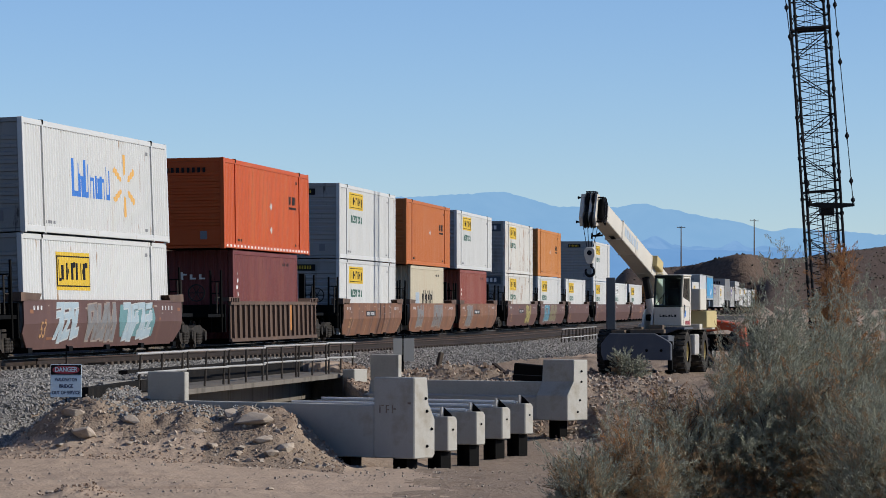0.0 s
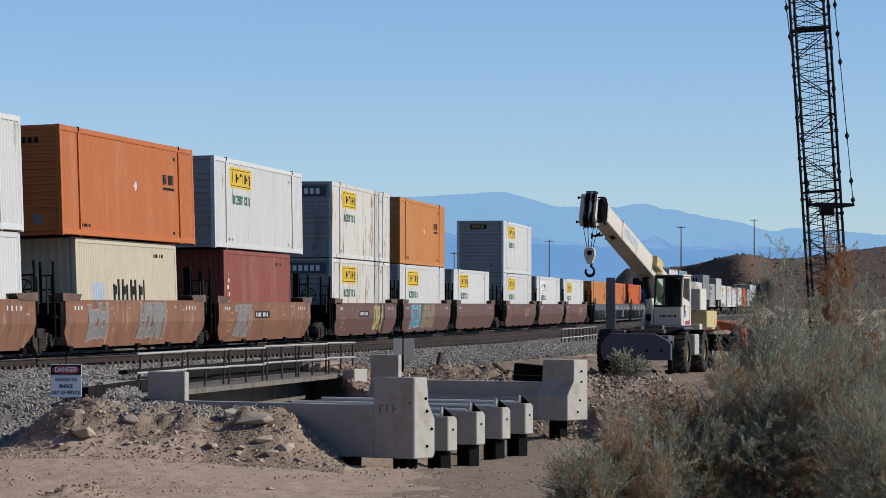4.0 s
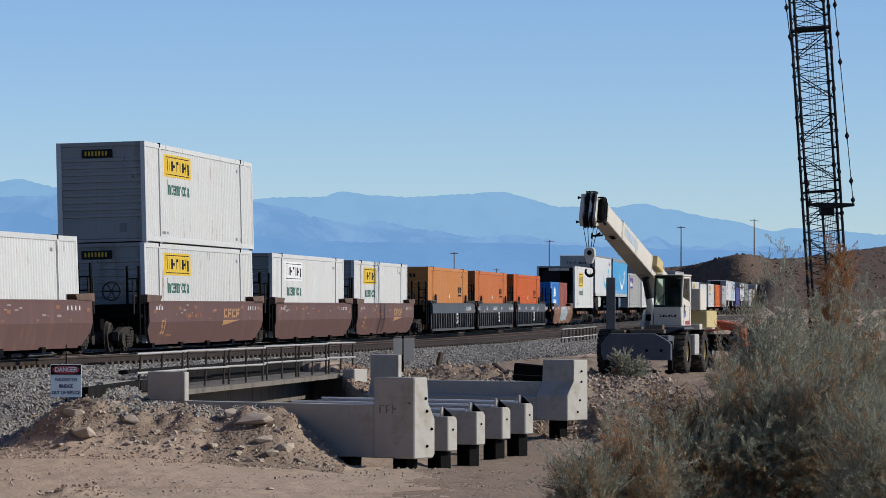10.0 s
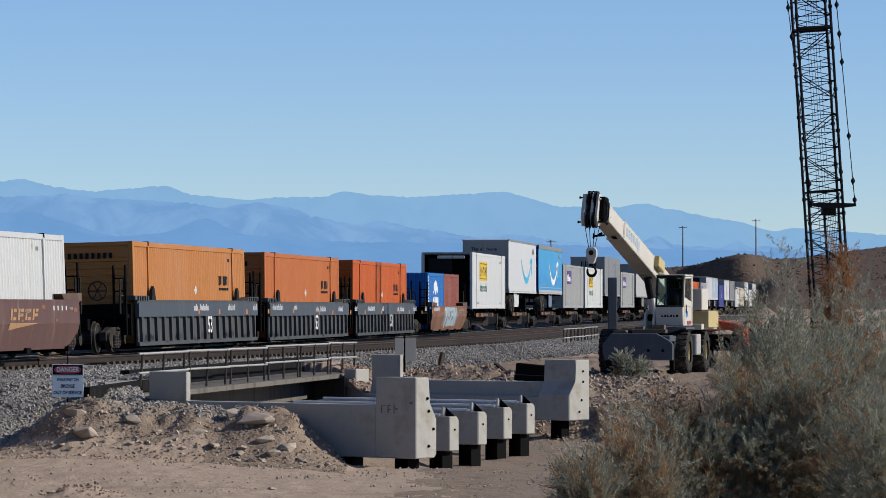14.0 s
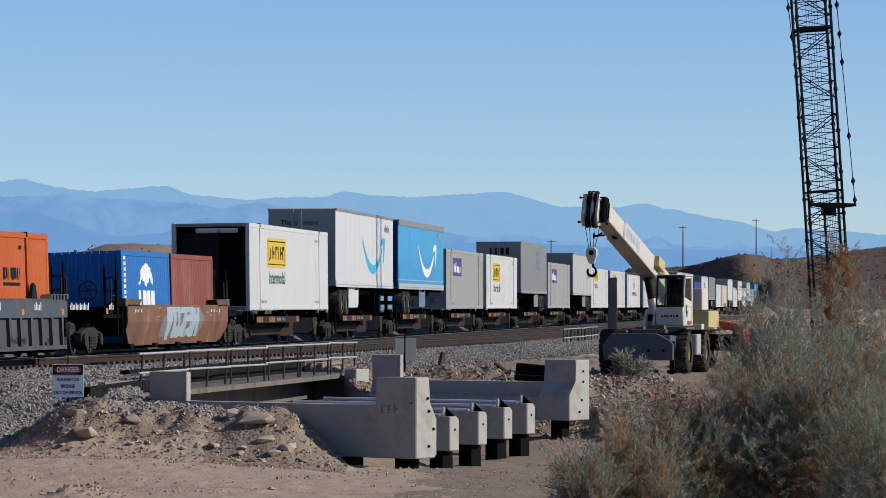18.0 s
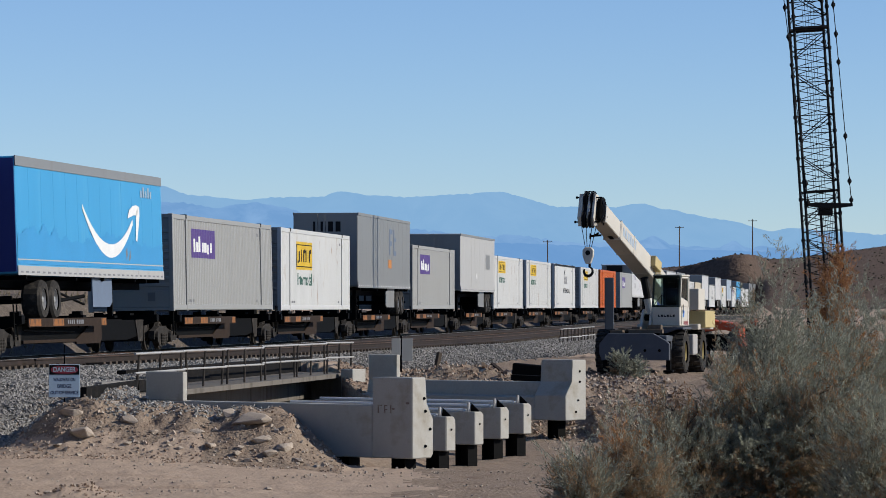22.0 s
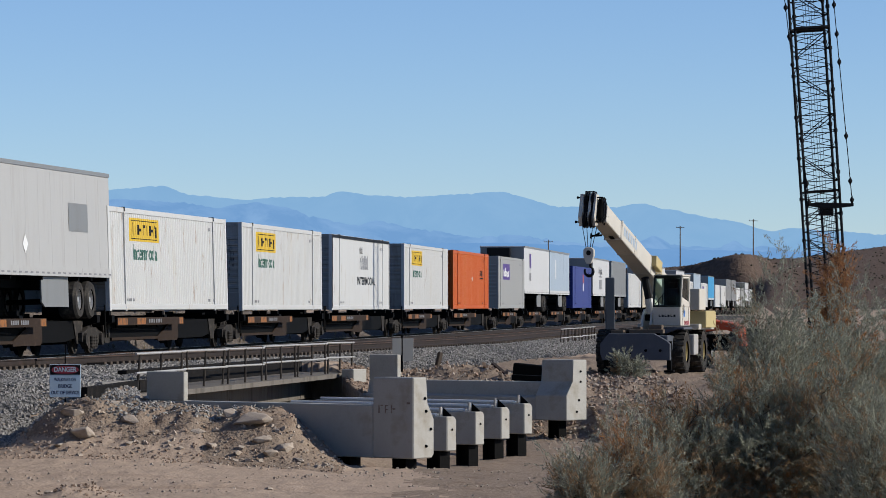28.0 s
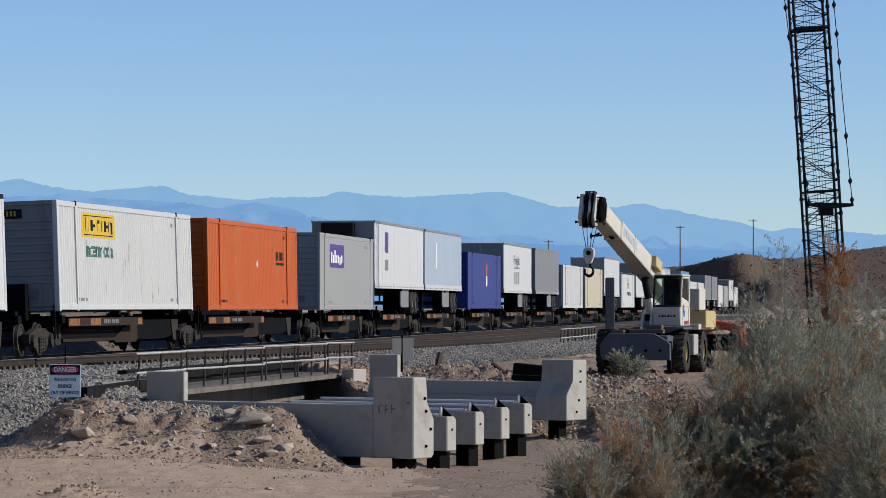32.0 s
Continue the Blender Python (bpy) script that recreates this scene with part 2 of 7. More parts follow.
M["dry_leaf"] = material("dry_tan_leaves", (0.27, 0.185, 0.11), 0.8, 0, 2.0, 0.4, 20, island=1.4, spec=0.1, through_leaf=0.4)
M["bank_rock"] = material("grey_brown_bank", (0.135, 0.112, 0.092), 0.95, 0, 1.6, 0.5, 12, 0.6, spec=0.1)
M["deep_sky"] = material("deeper_sky_blue_film", (0.0345, 0.215, 0.425), 0.42, 0, 1.2, 0.12, 30)
M["worn_amber"] = material("worn_amber_tape", (0.25, 0.095, 0.022), 0.6, 0, 5.0, 0.45, 40, 0, (0.07, 0.035, 0.018), 0.5)
M["rust_dark"] = material("dark_rusty_steel", (0.026, 0.0175, 0.0125), 0.8, 0, 3.0, 0.4, 40, 0.002, (0.05, 0.03, 0.02), 0.35, spec=0.1)
M["slate_grey"] = material("slate_grey_panel", (0.11, 0.14, 0.19), 0.5, 0, 2.0, 0.2, 30)
M["rust_leaf"] = material("rust_brown_dry_leaves", (0.30, 0.15, 0.068), 0.8, 0, 2.0, 0.4, 20, island=1.4, spec=0.1, through_leaf=0.4)
M["twig"] = material("brown_twig", (0.07392, 0.05544, 0.04066), 0.85, 0, 5.0, 0.2, 40, spec=0.08)
M["cab_glass"] = material("green_tinted_cab_glass", (0.55, 0.75, 0.68), 0.03, 0, 2.0, 0.04, 40, spec=0.5)
M["cab_glass"].node_tree.nodes["Principled BSDF"].inputs["Transmission Weight"].default_value = 1.0
M["cab_glass"].node_tree.nodes["Principled BSDF"].inputs["IOR"].default_value = 1.2
M["cab_frame"] = material("dark_green_cab_frame", (0.01056, 0.0176, 0.01496), 0.5, 0, 2.0, 0.2, 40, spec=0.2)
M["sign_white"] = material("sign_white_enamel", (0.3696, 0.462, 0.5376), 0.4, 0, 3.0, 0.06, 40)
M["sign_red"] = material("sign_red_enamel", (0.2218, 0.02957, 0.04435), 0.4, 0, 3.0, 0.08, 40)


# ---- mesh helpers ----
def box(bm, x0, x1, y0, y1, z0, z1):
    v = [bm.verts.new((x, y, z)) for x in (x0, x1) for y in (y0, y1) for z in (z0, z1)]
    for f in ((0, 1, 3, 2), (4, 6, 7, 5), (0, 4, 5, 1), (2, 3, 7, 6), (0, 2, 6, 4), (1, 5, 7, 3)):
        bm.faces.new([v[i] for i in f])
    return v


def prism(bm, pts, axis, a, b):
    """A closed outline, drawn in the two other axes, pulled along axis from a to b."""
    def at(p, w):
        return {"x": (w, p[0], p[1]), "y": (p[0], w, p[1]), "z": (p[0], p[1], w)}[axis]
    lo, hi = [bm.verts.new(at(p, a)) for p in pts], [bm.verts.new(at(p, b)) for p in pts]
    n = len(pts)
    for i in range(n):
        bm.faces.new((lo[i], lo[(i + 1) % n], hi[(i + 1) % n], hi[i]))
    bm.faces.new(lo[::-1])
    bm.faces.new(hi)


def rod(bm, p, q, r, n=6, r2=None):
    """A round bar from p to q."""
    p, q = Vector(p), Vector(q)
    d = (q - p).normalized()
    a = d.orthogonal().normalized()
    b = d.cross(a)
    r2 = r if r2 is None else r2
    lo = [bm.verts.new(p + (a * math.cos(k * math.tau / n) + b * math.sin(k * math.tau / n)) * r) for k in range(n)]
    hi = [bm.verts.new(q + (a * math.cos(k * math.tau / n) + b * math.sin(k * math.tau / n)) * r2) for k in range(n)]
    for k in range(n):
        bm.faces.new((lo[k], lo[(k + 1) % n], hi[(k + 1) % n], hi[k]))
    bm.faces.new(lo[::-1])
    bm.faces.new(hi)


def lathe(bm, profile, n=20, centre=(0, 0, 0), axis="x", caps=True):
    """Turns a profile of (radius, place along the axis) round the axis."""
    rings = []
    for r, w in profile:
        ring = []
        for k in range(n):
            c, s_ = r * math.cos(k * math.tau / n), r * math.sin(k * math.tau / n)
            o = {"x": (w, c, s_), "y": (c, w, s_), "z": (c, s_, w)}[axis]
            ring.append(bm.verts.new(Vector(o) + Vector(centre)))
        rings.append(ring)
    for a, b in zip(rings, rings[1:]):
        for k in range(n):
            bm.faces.new((a[k], a[(k + 1) % n], b[(k + 1) % n], b[k]))
    if caps:
        bm.faces.new(rings[0][::-1])
        bm.faces.new(rings[-1])


def tube(bm, pts, radii, n=7):
    """A round bar along a bent line, in one piece."""
    rings = []
    for i, c in enumerate(pts):
        d = (Vector(pts[min(i + 1, len(pts) - 1)]) - Vector(pts[max(i - 1, 0)])).normalized()
        a = d.cross(Vector((0.31, 0.95, 0.05))).normalized()
        b = d.cross(a)
        rings.append([bm.verts.new(Vector(c) + (a * math.cos(k * math.tau / n) + b * math.sin(k * math.tau / n)) * radii[i]) for k in range(n)])
    for r0, r1 in zip(rings, rings[1:]):
        for k in range(n):
            bm.faces.new((r0[k], r0[(k + 1) % n], r1[(k + 1) % n], r1[k]))
    bm.faces.new(rings[0][::-1])
    bm.faces.new(rings[-1])


def mesh(name, bm, mat, smooth=False):
    bmesh.ops.recalc_face_normals(bm, faces=bm.faces)
    me = bpy.data.meshes.new(name)
    bm.to_mesh(me)
    bm.free()
    if smooth:
        for p in me.polygons:
            p.use_smooth = True
    for one in (mat if isinstance(mat, (list, tuple)) else [mat]):
        me.materials.append(M[one] if isinstance(one, str) else one)
    return me


def part(name, bm, mat, parent=None, label="", at=None, smooth=False):
    """Links a bmesh, or a mesh made before, as one object under its thing."""
    me = bm if isinstance(bm, bpy.types.Mesh) else mesh(name, bm, mat, smooth)
    ob = new(name, me)
    if parent:
        ob.parent = parent
    if at is not None:
        ob.matrix_basis = at if isinstance(at, Matrix) else Matrix.Translation(at)
    return tagged(ob, label)


def thing(name, label, category, group="", at=None, kind=""):
    ob = new(name)
    ob.empty_display_size = 0.3
    if at is not None:
        ob.matrix_basis = at
    return tagged(ob, label, category, group, kind)


def B():
    return bmesh.new()


def rounded(bm, w, seg=2):
    bmesh.ops.bevel(bm, geom=bm.edges[:], offset=w, segments=seg, affect="EDGES", profile=0.6)
    return bm


def words(text, size, bold=0.0, width=None):
    """Lettering as a flat mesh in x (reading way) and y (up), centred."""
    cu = bpy.data.curves.new("lettering", "FONT")
    cu.body, cu.size, cu.align_x, cu.align_y, cu.offset = text, size, "CENTER", "CENTER", bold
    ob = bpy.data.objects.new("lettering", cu)
    scene.collection.objects.link(ob)
    me = bpy.data.meshes.new_from_object(ob.evaluated_get(bpy.context.evaluated_depsgraph_get()))
    bpy.data.objects.remove(ob)
    bm = bmesh.new()
    bm.from_mesh(me)
    bpy.data.meshes.remove(me)
    if width:
        ext = max(v.co.x for v in bm.verts) - min(v.co.x for v in bm.verts)
        for v in bm.verts:
            v.co.x *= width / ext
    return bm


# ---- the line of the track ----
def track_x(y):
    """The middle of the main track; it bends near the camera and runs straight further on."""
    return -21.67 + 0.11956 * y - 39.21e-5 * max(0.0, 135.76 - y) ** 2


def track_slope(y):
    return 0.11956 + 2 * 39.21e-5 * max(0.0, 135.76 - y)


def cant(y):
    return min(2.1, 0.058 * max(0.0, 135.76 - y))


def on_track(y, off=0.0, z=0.0):
    th = math.atan(track_slope(y))
    return Matrix.Translation((track_x(y) + off * math.cos(th), y - off * math.sin(th), 0)) @ pose(0, 0, z, 0, -cant(y), -math.degrees(th))


SPEEDS = [15.883, 15.89, 15.901, 15.905, 15.89, 15.856, 15.827, 15.9, 16.064, 16.178, 16.087, 15.904, 15.863, 15.886, 15.861, 15.815, 15.791]


def gone(t):
    """The way that the train has gone since the start, metres."""
    u = 0.0
    for i in range(16):
        if t <= 2 * i:
            break
        e = min(t, 2 * i + 2) - 2 * i
        u += e * (SPEEDS[i] + (SPEEDS[i + 1] - SPEEDS[i]) * e / 4)
    return u


MOVING = []          # (thing, its place along the line at the start, its height)


# ---- ground ----
def ease(a, b, x):
    k = min(1.0, max(0.0, (x - a) / (b - a)))
    return k * k * (3 - 2 * k)


def mix(a, b, k):
    return a + (b - a) * k


def siding(y):
    """How far the second track lies from the main one, towards the camera's side."""
    return min(4.5, max(0.0, (y - 87.0) * 0.066))


def lump(x, y, cx, cy, rx, ry, h, turn=0.0):
    c, s_ = math.cos(turn), math.sin(turn)
    a, b = ((x - cx) * c + (y - cy) * s_) / rx, (-(x - cx) * s_ + (y - cy) * c) / ry
    return h * math.exp(-(a * a + b * b))


def near_cap_line(x):
    return 70.0 - 0.76 * (x + 0.56) + 3.6 * ease(-6.0, -6.7, x)


def far_cap_line(x):
    return 93.3 - 0.76 * (x - 3.22) + 5.5 * ease(-2.2, -3.2, x)


def ground_z(x, y):
    u = x - track_x(y)
    n1 = noise.noise((x * 0.35, y * 0.35, 0.0))
    n2 = noise.noise((x * 1.7, y * 1.7, 3.0))
    n3 = noise.noise((x * 4.5, y * 4.5, 6.0))
    # the dirt road before the camera, lower than the rails
    z = mix(-0.24, -1.85, ease(0, 52, y)) if y < 55 else -1.85
    z += max(0.0, min(y, 110) - 60) * (0.006 + 0.028 * ease(-1.0, -6.5, x)) + 0.05 * n1
    if 55 < y < 72:
        z -= 0.035 * (math.exp(-((y - 62.6 - 0.06 * x) / 0.35) ** 2) + math.exp(-((y - 64.6 - 0.06 * x) / 0.4) ** 2))
    # the fill before the old bridge, with its heap of spoil
    front = 68.7 + 0.10 * (-3.5 - x)
    k = ease(front, front + 2.2, y) * ease(-1.7, -3.25, x) * ease(-8.9, -7.3, x)
    n4 = noise.noise((x * 11.0, y * 11.0, 2.0))
    lumpy = 0.10 * n1 + 0.12 * n2 + 0.09 * n3 + 0.05 * n4
    z = mix(z, -0.66 - 0.09 * ease(-5.0, -3.8, x) + lumpy - 0.04 * ease(-6.2, -5.0, x) * (1 - ease(-4.4, -3.9, x)), k)
    z += lump(x, y, -7.15, 70.6, 0.5, 0.9, 0.16) + lump(x, y, -3.6, 70.4, 0.6, 0.8, 0.08)
    z += (lump(x, y, -6.0, 60.6, 0.42, 0.7, 0.15) + lump(x, y, -6.35, 60.4, 0.2, 0.4, 0.1)) * (1 + 0.5 * n3 + 0.4 * n4)
    # the dry wash and the bank beyond it
    behind = ease(-0.35, 0.8, y - near_cap_line(x)) if x > -2.6 else ease(0.2, 0.9, y - near_cap_line(x))
    z = mix(z, -2.12 + 0.08 * n1, behind * (1 - ease(110, 140, y)))
    bank = ease(-0.2, 7.0, y - far_cap_line(x)) if x < 4 else ease(-3.0, 9.0, y - far_cap_line(x))
    z = mix(z, -0.80 + 0.10 * n1 + 0.10 * n2 + 0.08 * n3, bank)
    z += (lump(x, y, 0.4, 104.5, 0.9, 2.0, 0.32) + lump(x, y, 1.5, 102.6, 0.8, 1.6, 0.22) + lump(x, y, -1.6, 108.5, 0.8, 1.5, 0.2)) * (1 + 0.6 * n3)
    # the bed of the tracks
    edge = 1.75 + siding(y) + (3.3 + 1.4 * (1 - ease(80, 84, y))) * ease(72.5, 76.5, y) * (1 - ease(106, 111, y))
    opening = ease(0.1, 0.7, y - near_cap_line(x)) * (1 - ease(-0.6, 0.1, y - far_cap_line(x)))
    if u > 0:
        bed = -0.29 - max(0.0, u - edge) * 0.27
        if opening < 0.5 or u > 12:
            z = max(z, bed)
    else:
        bed = max(-0.24 - max(0.0, -u - 2.0) * 0.4, -0.62 + 0.05 * n1)
        if 55 < y < 420:
            bed += ease(4.5, 8.5, -u) * (1 - ease(13, 22, -u)) * mix(2.35, 1.5, ease(110, 210, y)) * (1 + 0.18 * n1 + 0.10 * n2) * (1 - ease(330, 420, y)) * ease(55, 62, y)
        if opening < 0.5 or u < -8:
            z = bed
        else:
            z = -2.1
    z += (0.03 * n2 + 0.025 * n3) * (1 - ease(120, 300, y)) * (1 if u > edge + 0.2 else 0.15)
    # banks and hills further off
    if y > 250:
        a = x / y
        if a > 0.03:
            steep = mix(1.5, 0.10, ease(0.079, 0.094, a))
            d = (x - 40.0) * 0.75 + (y - 640.0) * 0.66
            top = mix(7.6, 10.2, ease(0.060, 0.083, a)) + 3.4 * ease(0.088, 0.13, a) + 0.4 * noise.noise((x * 0.05, y * 0.05, 5)) + 0.5 * noise.noise((x * 0.25, y * 0.25, 9)) + 0.35 * noise.noise((x * 0.6, y * 0.6, 4))
            rise = max(0.0, d + 2.5 * noise.noise((x * 0.12, y * 0.12, 1))) * steep
            gentle = max(0.0, y - 560.0) * 0.085
            rise = mix(rise, max(rise, gentle), ease(0.084, 0.09, a))
            fade = (1 - ease(1500, 2200, y))
            z = mix(z, max(z, min(top, z + rise)), fade * ease(0.055, 0.066, a))
            plateau = (9.6 + 1.6 * ease(0.06, 0.09, a) + 0.5 * noise.noise((x * 0.06, y * 0.06, 8))) * ease(690, 770, y) * ease(0.040, 0.052, a) * fade
            z = max(z, plateau)
        z += min(12.6, lump(x, y, -54.0, 645.0, 25.0, 60, 14.5)) * (1 + 0.05 * noise.noise((x * 0.12, y * 0.12, 3)))
        z += 0.3 * noise.noise((x * 0.02, y * 0.02, 7)) * ease(250, 500, y)
    return z


def axis_steps(marks):
    out = []
    for a, b, step in marks:
        k = max(1, round((b - a) / step))
        out += [a + (b - a) * i / k for i in range(k)]
    return out + [marks[-1][1]]


def build_ground():
    xs = axis_steps([(-3000, -600, 400), (-600, -100, 50), (-100, -60, 8), (-60, -40, 1.5), (-40, -14, 0.8), (-14, -9, 0.2), (-9, -1.5, 0.08), (-1.5, 8, 0.16), (9, 26, 0.6), (26, 84, 1.6), (84, 130, 5), (130, 600, 35), (600, 3000, 400)])
    ys = axis_steps([(-400, -40, 60), (-40, 50, 5), (50, 58, 0.8), (58, 68, 0.2), (68, 74, 0.1), (74, 112, 0.25), (112, 160, 0.8), (160, 300, 5), (300, 580, 20), (580, 680, 2.0), (680, 780, 6), (780, 1500, 80), (1500, 4800, 400)])
    verts = [(x, y, ground_z(x, y)) for y in ys for x in xs]
    w = len(xs)
    faces = [(j * w + i, j * w + i + 1, (j + 1) * w + i + 1, (j + 1) * w + i) for j in range(len(ys) - 1) for i in range(w - 1)]
    me = bpy.data.meshes.new("ground")
    me.from_pydata(verts, [], faces)
    for p in me.polygons:
        p.use_smooth = True
    me.materials.append(M["dirt"])
    me.materials.append(M["hill"])
    me.materials.append(M["ballast_bed"])
    me.materials.append(M["spoil"])
    me.materials.append(M["bank_rock"])
    for p in me.polygons:
        c = p.center
        u = c.x - track_x(c.y)
        if c.y > 560 and c.z > 0.6 and c.x > 0:
            p.material_index = 1
        elif 60 < c.y < 460 and -2.3 < u < 4.4 + siding(c.y) + (1.4 if 74 < c.y < 79 else 0.0):
            p.material_index = 2
        elif 50 < c.y < 420 and -24 < u <= -3.4:
            p.material_index = 4
        elif (50 < c.y < 420 and -24 < u <= -2.3) or (c.y > 560 and c.z > 0.6):
            p.material_index = 3
        elif (-0.6 + 1.6 * noise.noise((c.x * 0.5, c.y * 0.5, 1)) + 0.9 * noise.noise((c.x * 3.1, c.y * 3.1, 5)) < c.x < 9 and 56 + 3 * noise.noise((c.x * 0.5, c.y * 0.5, 4)) < c.y < 100) or (-3 < c.x < 9 and near_cap_line(c.x) + 0.2 < c.y < 128) or (68.2 + 0.1 * (-3.5 - c.x) < c.y < 78 and -9.0 < c.x < -1.9 and (c.x > -4.6 or c.z > -1.15 + 0.25 * noise.noise((c.x * 1.3, c.y * 1.3, 2)))) or (88 < c.y < 150 and -3 < c.x < 14):
            p.material_index = 3
    tagged(new("ground", me), "pale brown desert dirt with wheel marks and heaps of spoil", "ground", kind="structure")


build_ground()


def ridge(name, dist, base, marks, rgb, strength, seed, rough, patches):
    """A far range of mountains: a crest line over a broad foot, haze put into its glow."""
    bm = B()
    rows = []
    steps = 520
    for i in range(steps + 1):
        a = -0.30 + 0.6 * i / steps
        h = marks[0][1]
        for (a0, h0), (a1, h1) in zip(marks, marks[1:]):
            if a0 <= a <= a1:
                h = mix(h0, h1, 0.5 * ease(a0, a1, a) + 0.5 * (a - a0) / (a1 - a0))
        if a > marks[-1][0]:
            h = marks[-1][1]
        h += rough * (0.7 * (0.3 - abs(noise.noise((a * 170, seed, 1)))) + 0.8 * (0.3 - abs(noise.noise((a * 420, seed, 2)))) + 0.4 * noise.noise((a * 1100, seed, 3)))
        col = []
        for k in range(7):
            f = k / 6
            zz = base + (h - base) * (1 - (1 - f) ** 1.5)
            dd = dist - 260 * (1 - f) 
            col.append(bm.verts.new((a * dist, dd, zz)))
        rows.append(col)
    for c, d in zip(rows, rows[1:]):
        for k in range(6):
            bm.faces.new((c[k], d[k], d[k + 1], c[k + 1]))
    # Blue haze and lighter ridge faces are put into an emissive colour.
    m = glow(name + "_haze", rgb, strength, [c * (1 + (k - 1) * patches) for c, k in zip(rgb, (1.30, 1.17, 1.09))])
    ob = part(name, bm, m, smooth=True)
    tagged(ob, "distant mountain range, blue desert haze put into its glow", "mountains", kind="structure")


def hgt(line, dist):
    return (541 - line) * dist / 6374 + 1.36


def crest(dist, points):
    return [((x - 784) / 6374, hgt(y, dist)) for x, y in points]


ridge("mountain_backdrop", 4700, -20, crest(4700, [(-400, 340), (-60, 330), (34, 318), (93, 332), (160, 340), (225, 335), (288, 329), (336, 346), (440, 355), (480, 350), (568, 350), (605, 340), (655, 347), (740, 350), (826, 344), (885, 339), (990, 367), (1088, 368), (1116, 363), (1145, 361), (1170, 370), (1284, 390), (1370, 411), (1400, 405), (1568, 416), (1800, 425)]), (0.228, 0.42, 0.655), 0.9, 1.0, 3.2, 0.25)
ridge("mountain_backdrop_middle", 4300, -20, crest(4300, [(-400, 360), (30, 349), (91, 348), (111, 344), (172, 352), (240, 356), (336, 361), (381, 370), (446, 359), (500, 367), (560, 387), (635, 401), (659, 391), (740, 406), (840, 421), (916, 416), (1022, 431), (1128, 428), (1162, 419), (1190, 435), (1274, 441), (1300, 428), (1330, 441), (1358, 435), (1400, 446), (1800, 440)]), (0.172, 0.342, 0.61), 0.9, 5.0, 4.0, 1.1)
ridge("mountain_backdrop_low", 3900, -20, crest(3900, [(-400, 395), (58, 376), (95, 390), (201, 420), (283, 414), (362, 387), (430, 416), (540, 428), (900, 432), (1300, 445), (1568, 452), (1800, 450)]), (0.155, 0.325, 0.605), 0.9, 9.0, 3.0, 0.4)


# ---- tracks ----
def rail_shape(top=False):
    if top:
        return [(-0.034, -0.012), (-0.034, 0.002), (0.034, 0.002), (0.034, -0.012)]
    return [(-0.07, -0.18), (-0.07, -0.165), (-0.012, -0.145), (-0.012, -0.045), (-0.036, -0.036), (-0.036, -0.004), (0.036, -0.004), (0.036, -0.036), (0.012, -0.045), (0.012, -0.145), (0.07, -0.165), (0.07, -0.18)]


def sweep(bm, shape, points):
    """An outline carried along points (place, slope of the line)."""
    rings = []
    for (x, y, z), th, roll in points:
        m = Matrix.Translation((x, y, z)) @ pose(0, 0, 0, 0, roll, -math.degrees(th))
        rings.append([bm.verts.new(m @ Vector((p[0], 0, p[1]))) for p in shape])
    n = len(shape)
    for a, b in zip(rings, rings[1:]):
        for k in range(n):
            bm.faces.new((a[k], a[(k + 1) % n], b[(k + 1) % n], b[k]))
    bm.faces.new(rings[0][::-1])
    bm.faces.new(rings[-1])


def line_points(off, y0, y1, step, z=0.0):
    out = []
    k = max(2, round((y1 - y0) / step))
    for i in range(k + 1):
        y = y0 + (y1 - y0) * i / k
        o = off(y) if callable(off) else off
        m = on_track(y, o)
        out.append((tuple(m @ Vector((0, 0, z))), math.atan(track_slope(y) + (0.066 if callable(off) and 87 < y < 155 else 0)), -cant(y)))
    return out


def build_tracks():
    for who, off0, y0, label in (("main_track", 0.0, 20, "main line of steel rails on sleepers"), ("siding_track", 1.0, 92, "siding rails that branch off the main line")):
        t = thing(who, label, "railway track", kind="structure")
        for side in (-0.75, 0.75):
            off = (lambda y, s_=side: siding(y) + s_) if off0 else side
            bm = B()
            sweep(bm, rail_shape(), line_points(off, y0, 900, 4.0))
            r = part("rail", bm, "rail", t)
            bm = B()
            sweep(bm, rail_shape(True), line_points(off, y0, 900, 4.0))
            part("rail_head", bm, "rail_top" if not off0 else "siding_rail", r)
        bm = B()
        rounded(bm_box(bm, -1.3, 1.3, -0.115, 0.115, -0.36, -0.18), 0.012, 1)
        tie = mesh("tie", bm, "tie")
        y = y0 if not off0 else 96.0
        count = 0
        bm = B()
        while y < 420:
            o = siding(y) if off0 else 0.0
            m = on_track(y, o)
            if 76 < y < 235:
                part("sleeper", tie, None, t, at=m)
                count += 1
            else:
                vs = box(bm, -1.3, 1.3, -0.115, 0.115, -0.36, -0.18)
                for v in vs:
                    v.co = m @ v.co
            y += 0.53
        tagged(part("far_sleepers", bm, "tie", t), kind="stuff")


def bm_box(bm, *a):
    box(bm, *a)
    return bm


build_tracks()


# ---- train: freight boxes ----
GROUP_BOX = "freight boxes on the train"
RIB = 0.254


def rib_x(y, depth=0.036):
    """The relief of a corrugated side, along the box."""
    p = (y / RIB) % 1.0
    if p < 0.32:
        return 0.0
    if p < 0.5:
        return -depth * (p - 0.32) / 0.18
    if p < 0.82:
        return -depth
    return -depth * (1 - (p - 0.82) / 0.18)


def rib_marks(y0, y1):
    out = [y0]
    k = math.floor(y0 / RIB) - 1
    while k * RIB < y1:
        for p in (0.0, 0.32, 0.5, 0.82):
            y = (k + p) * RIB
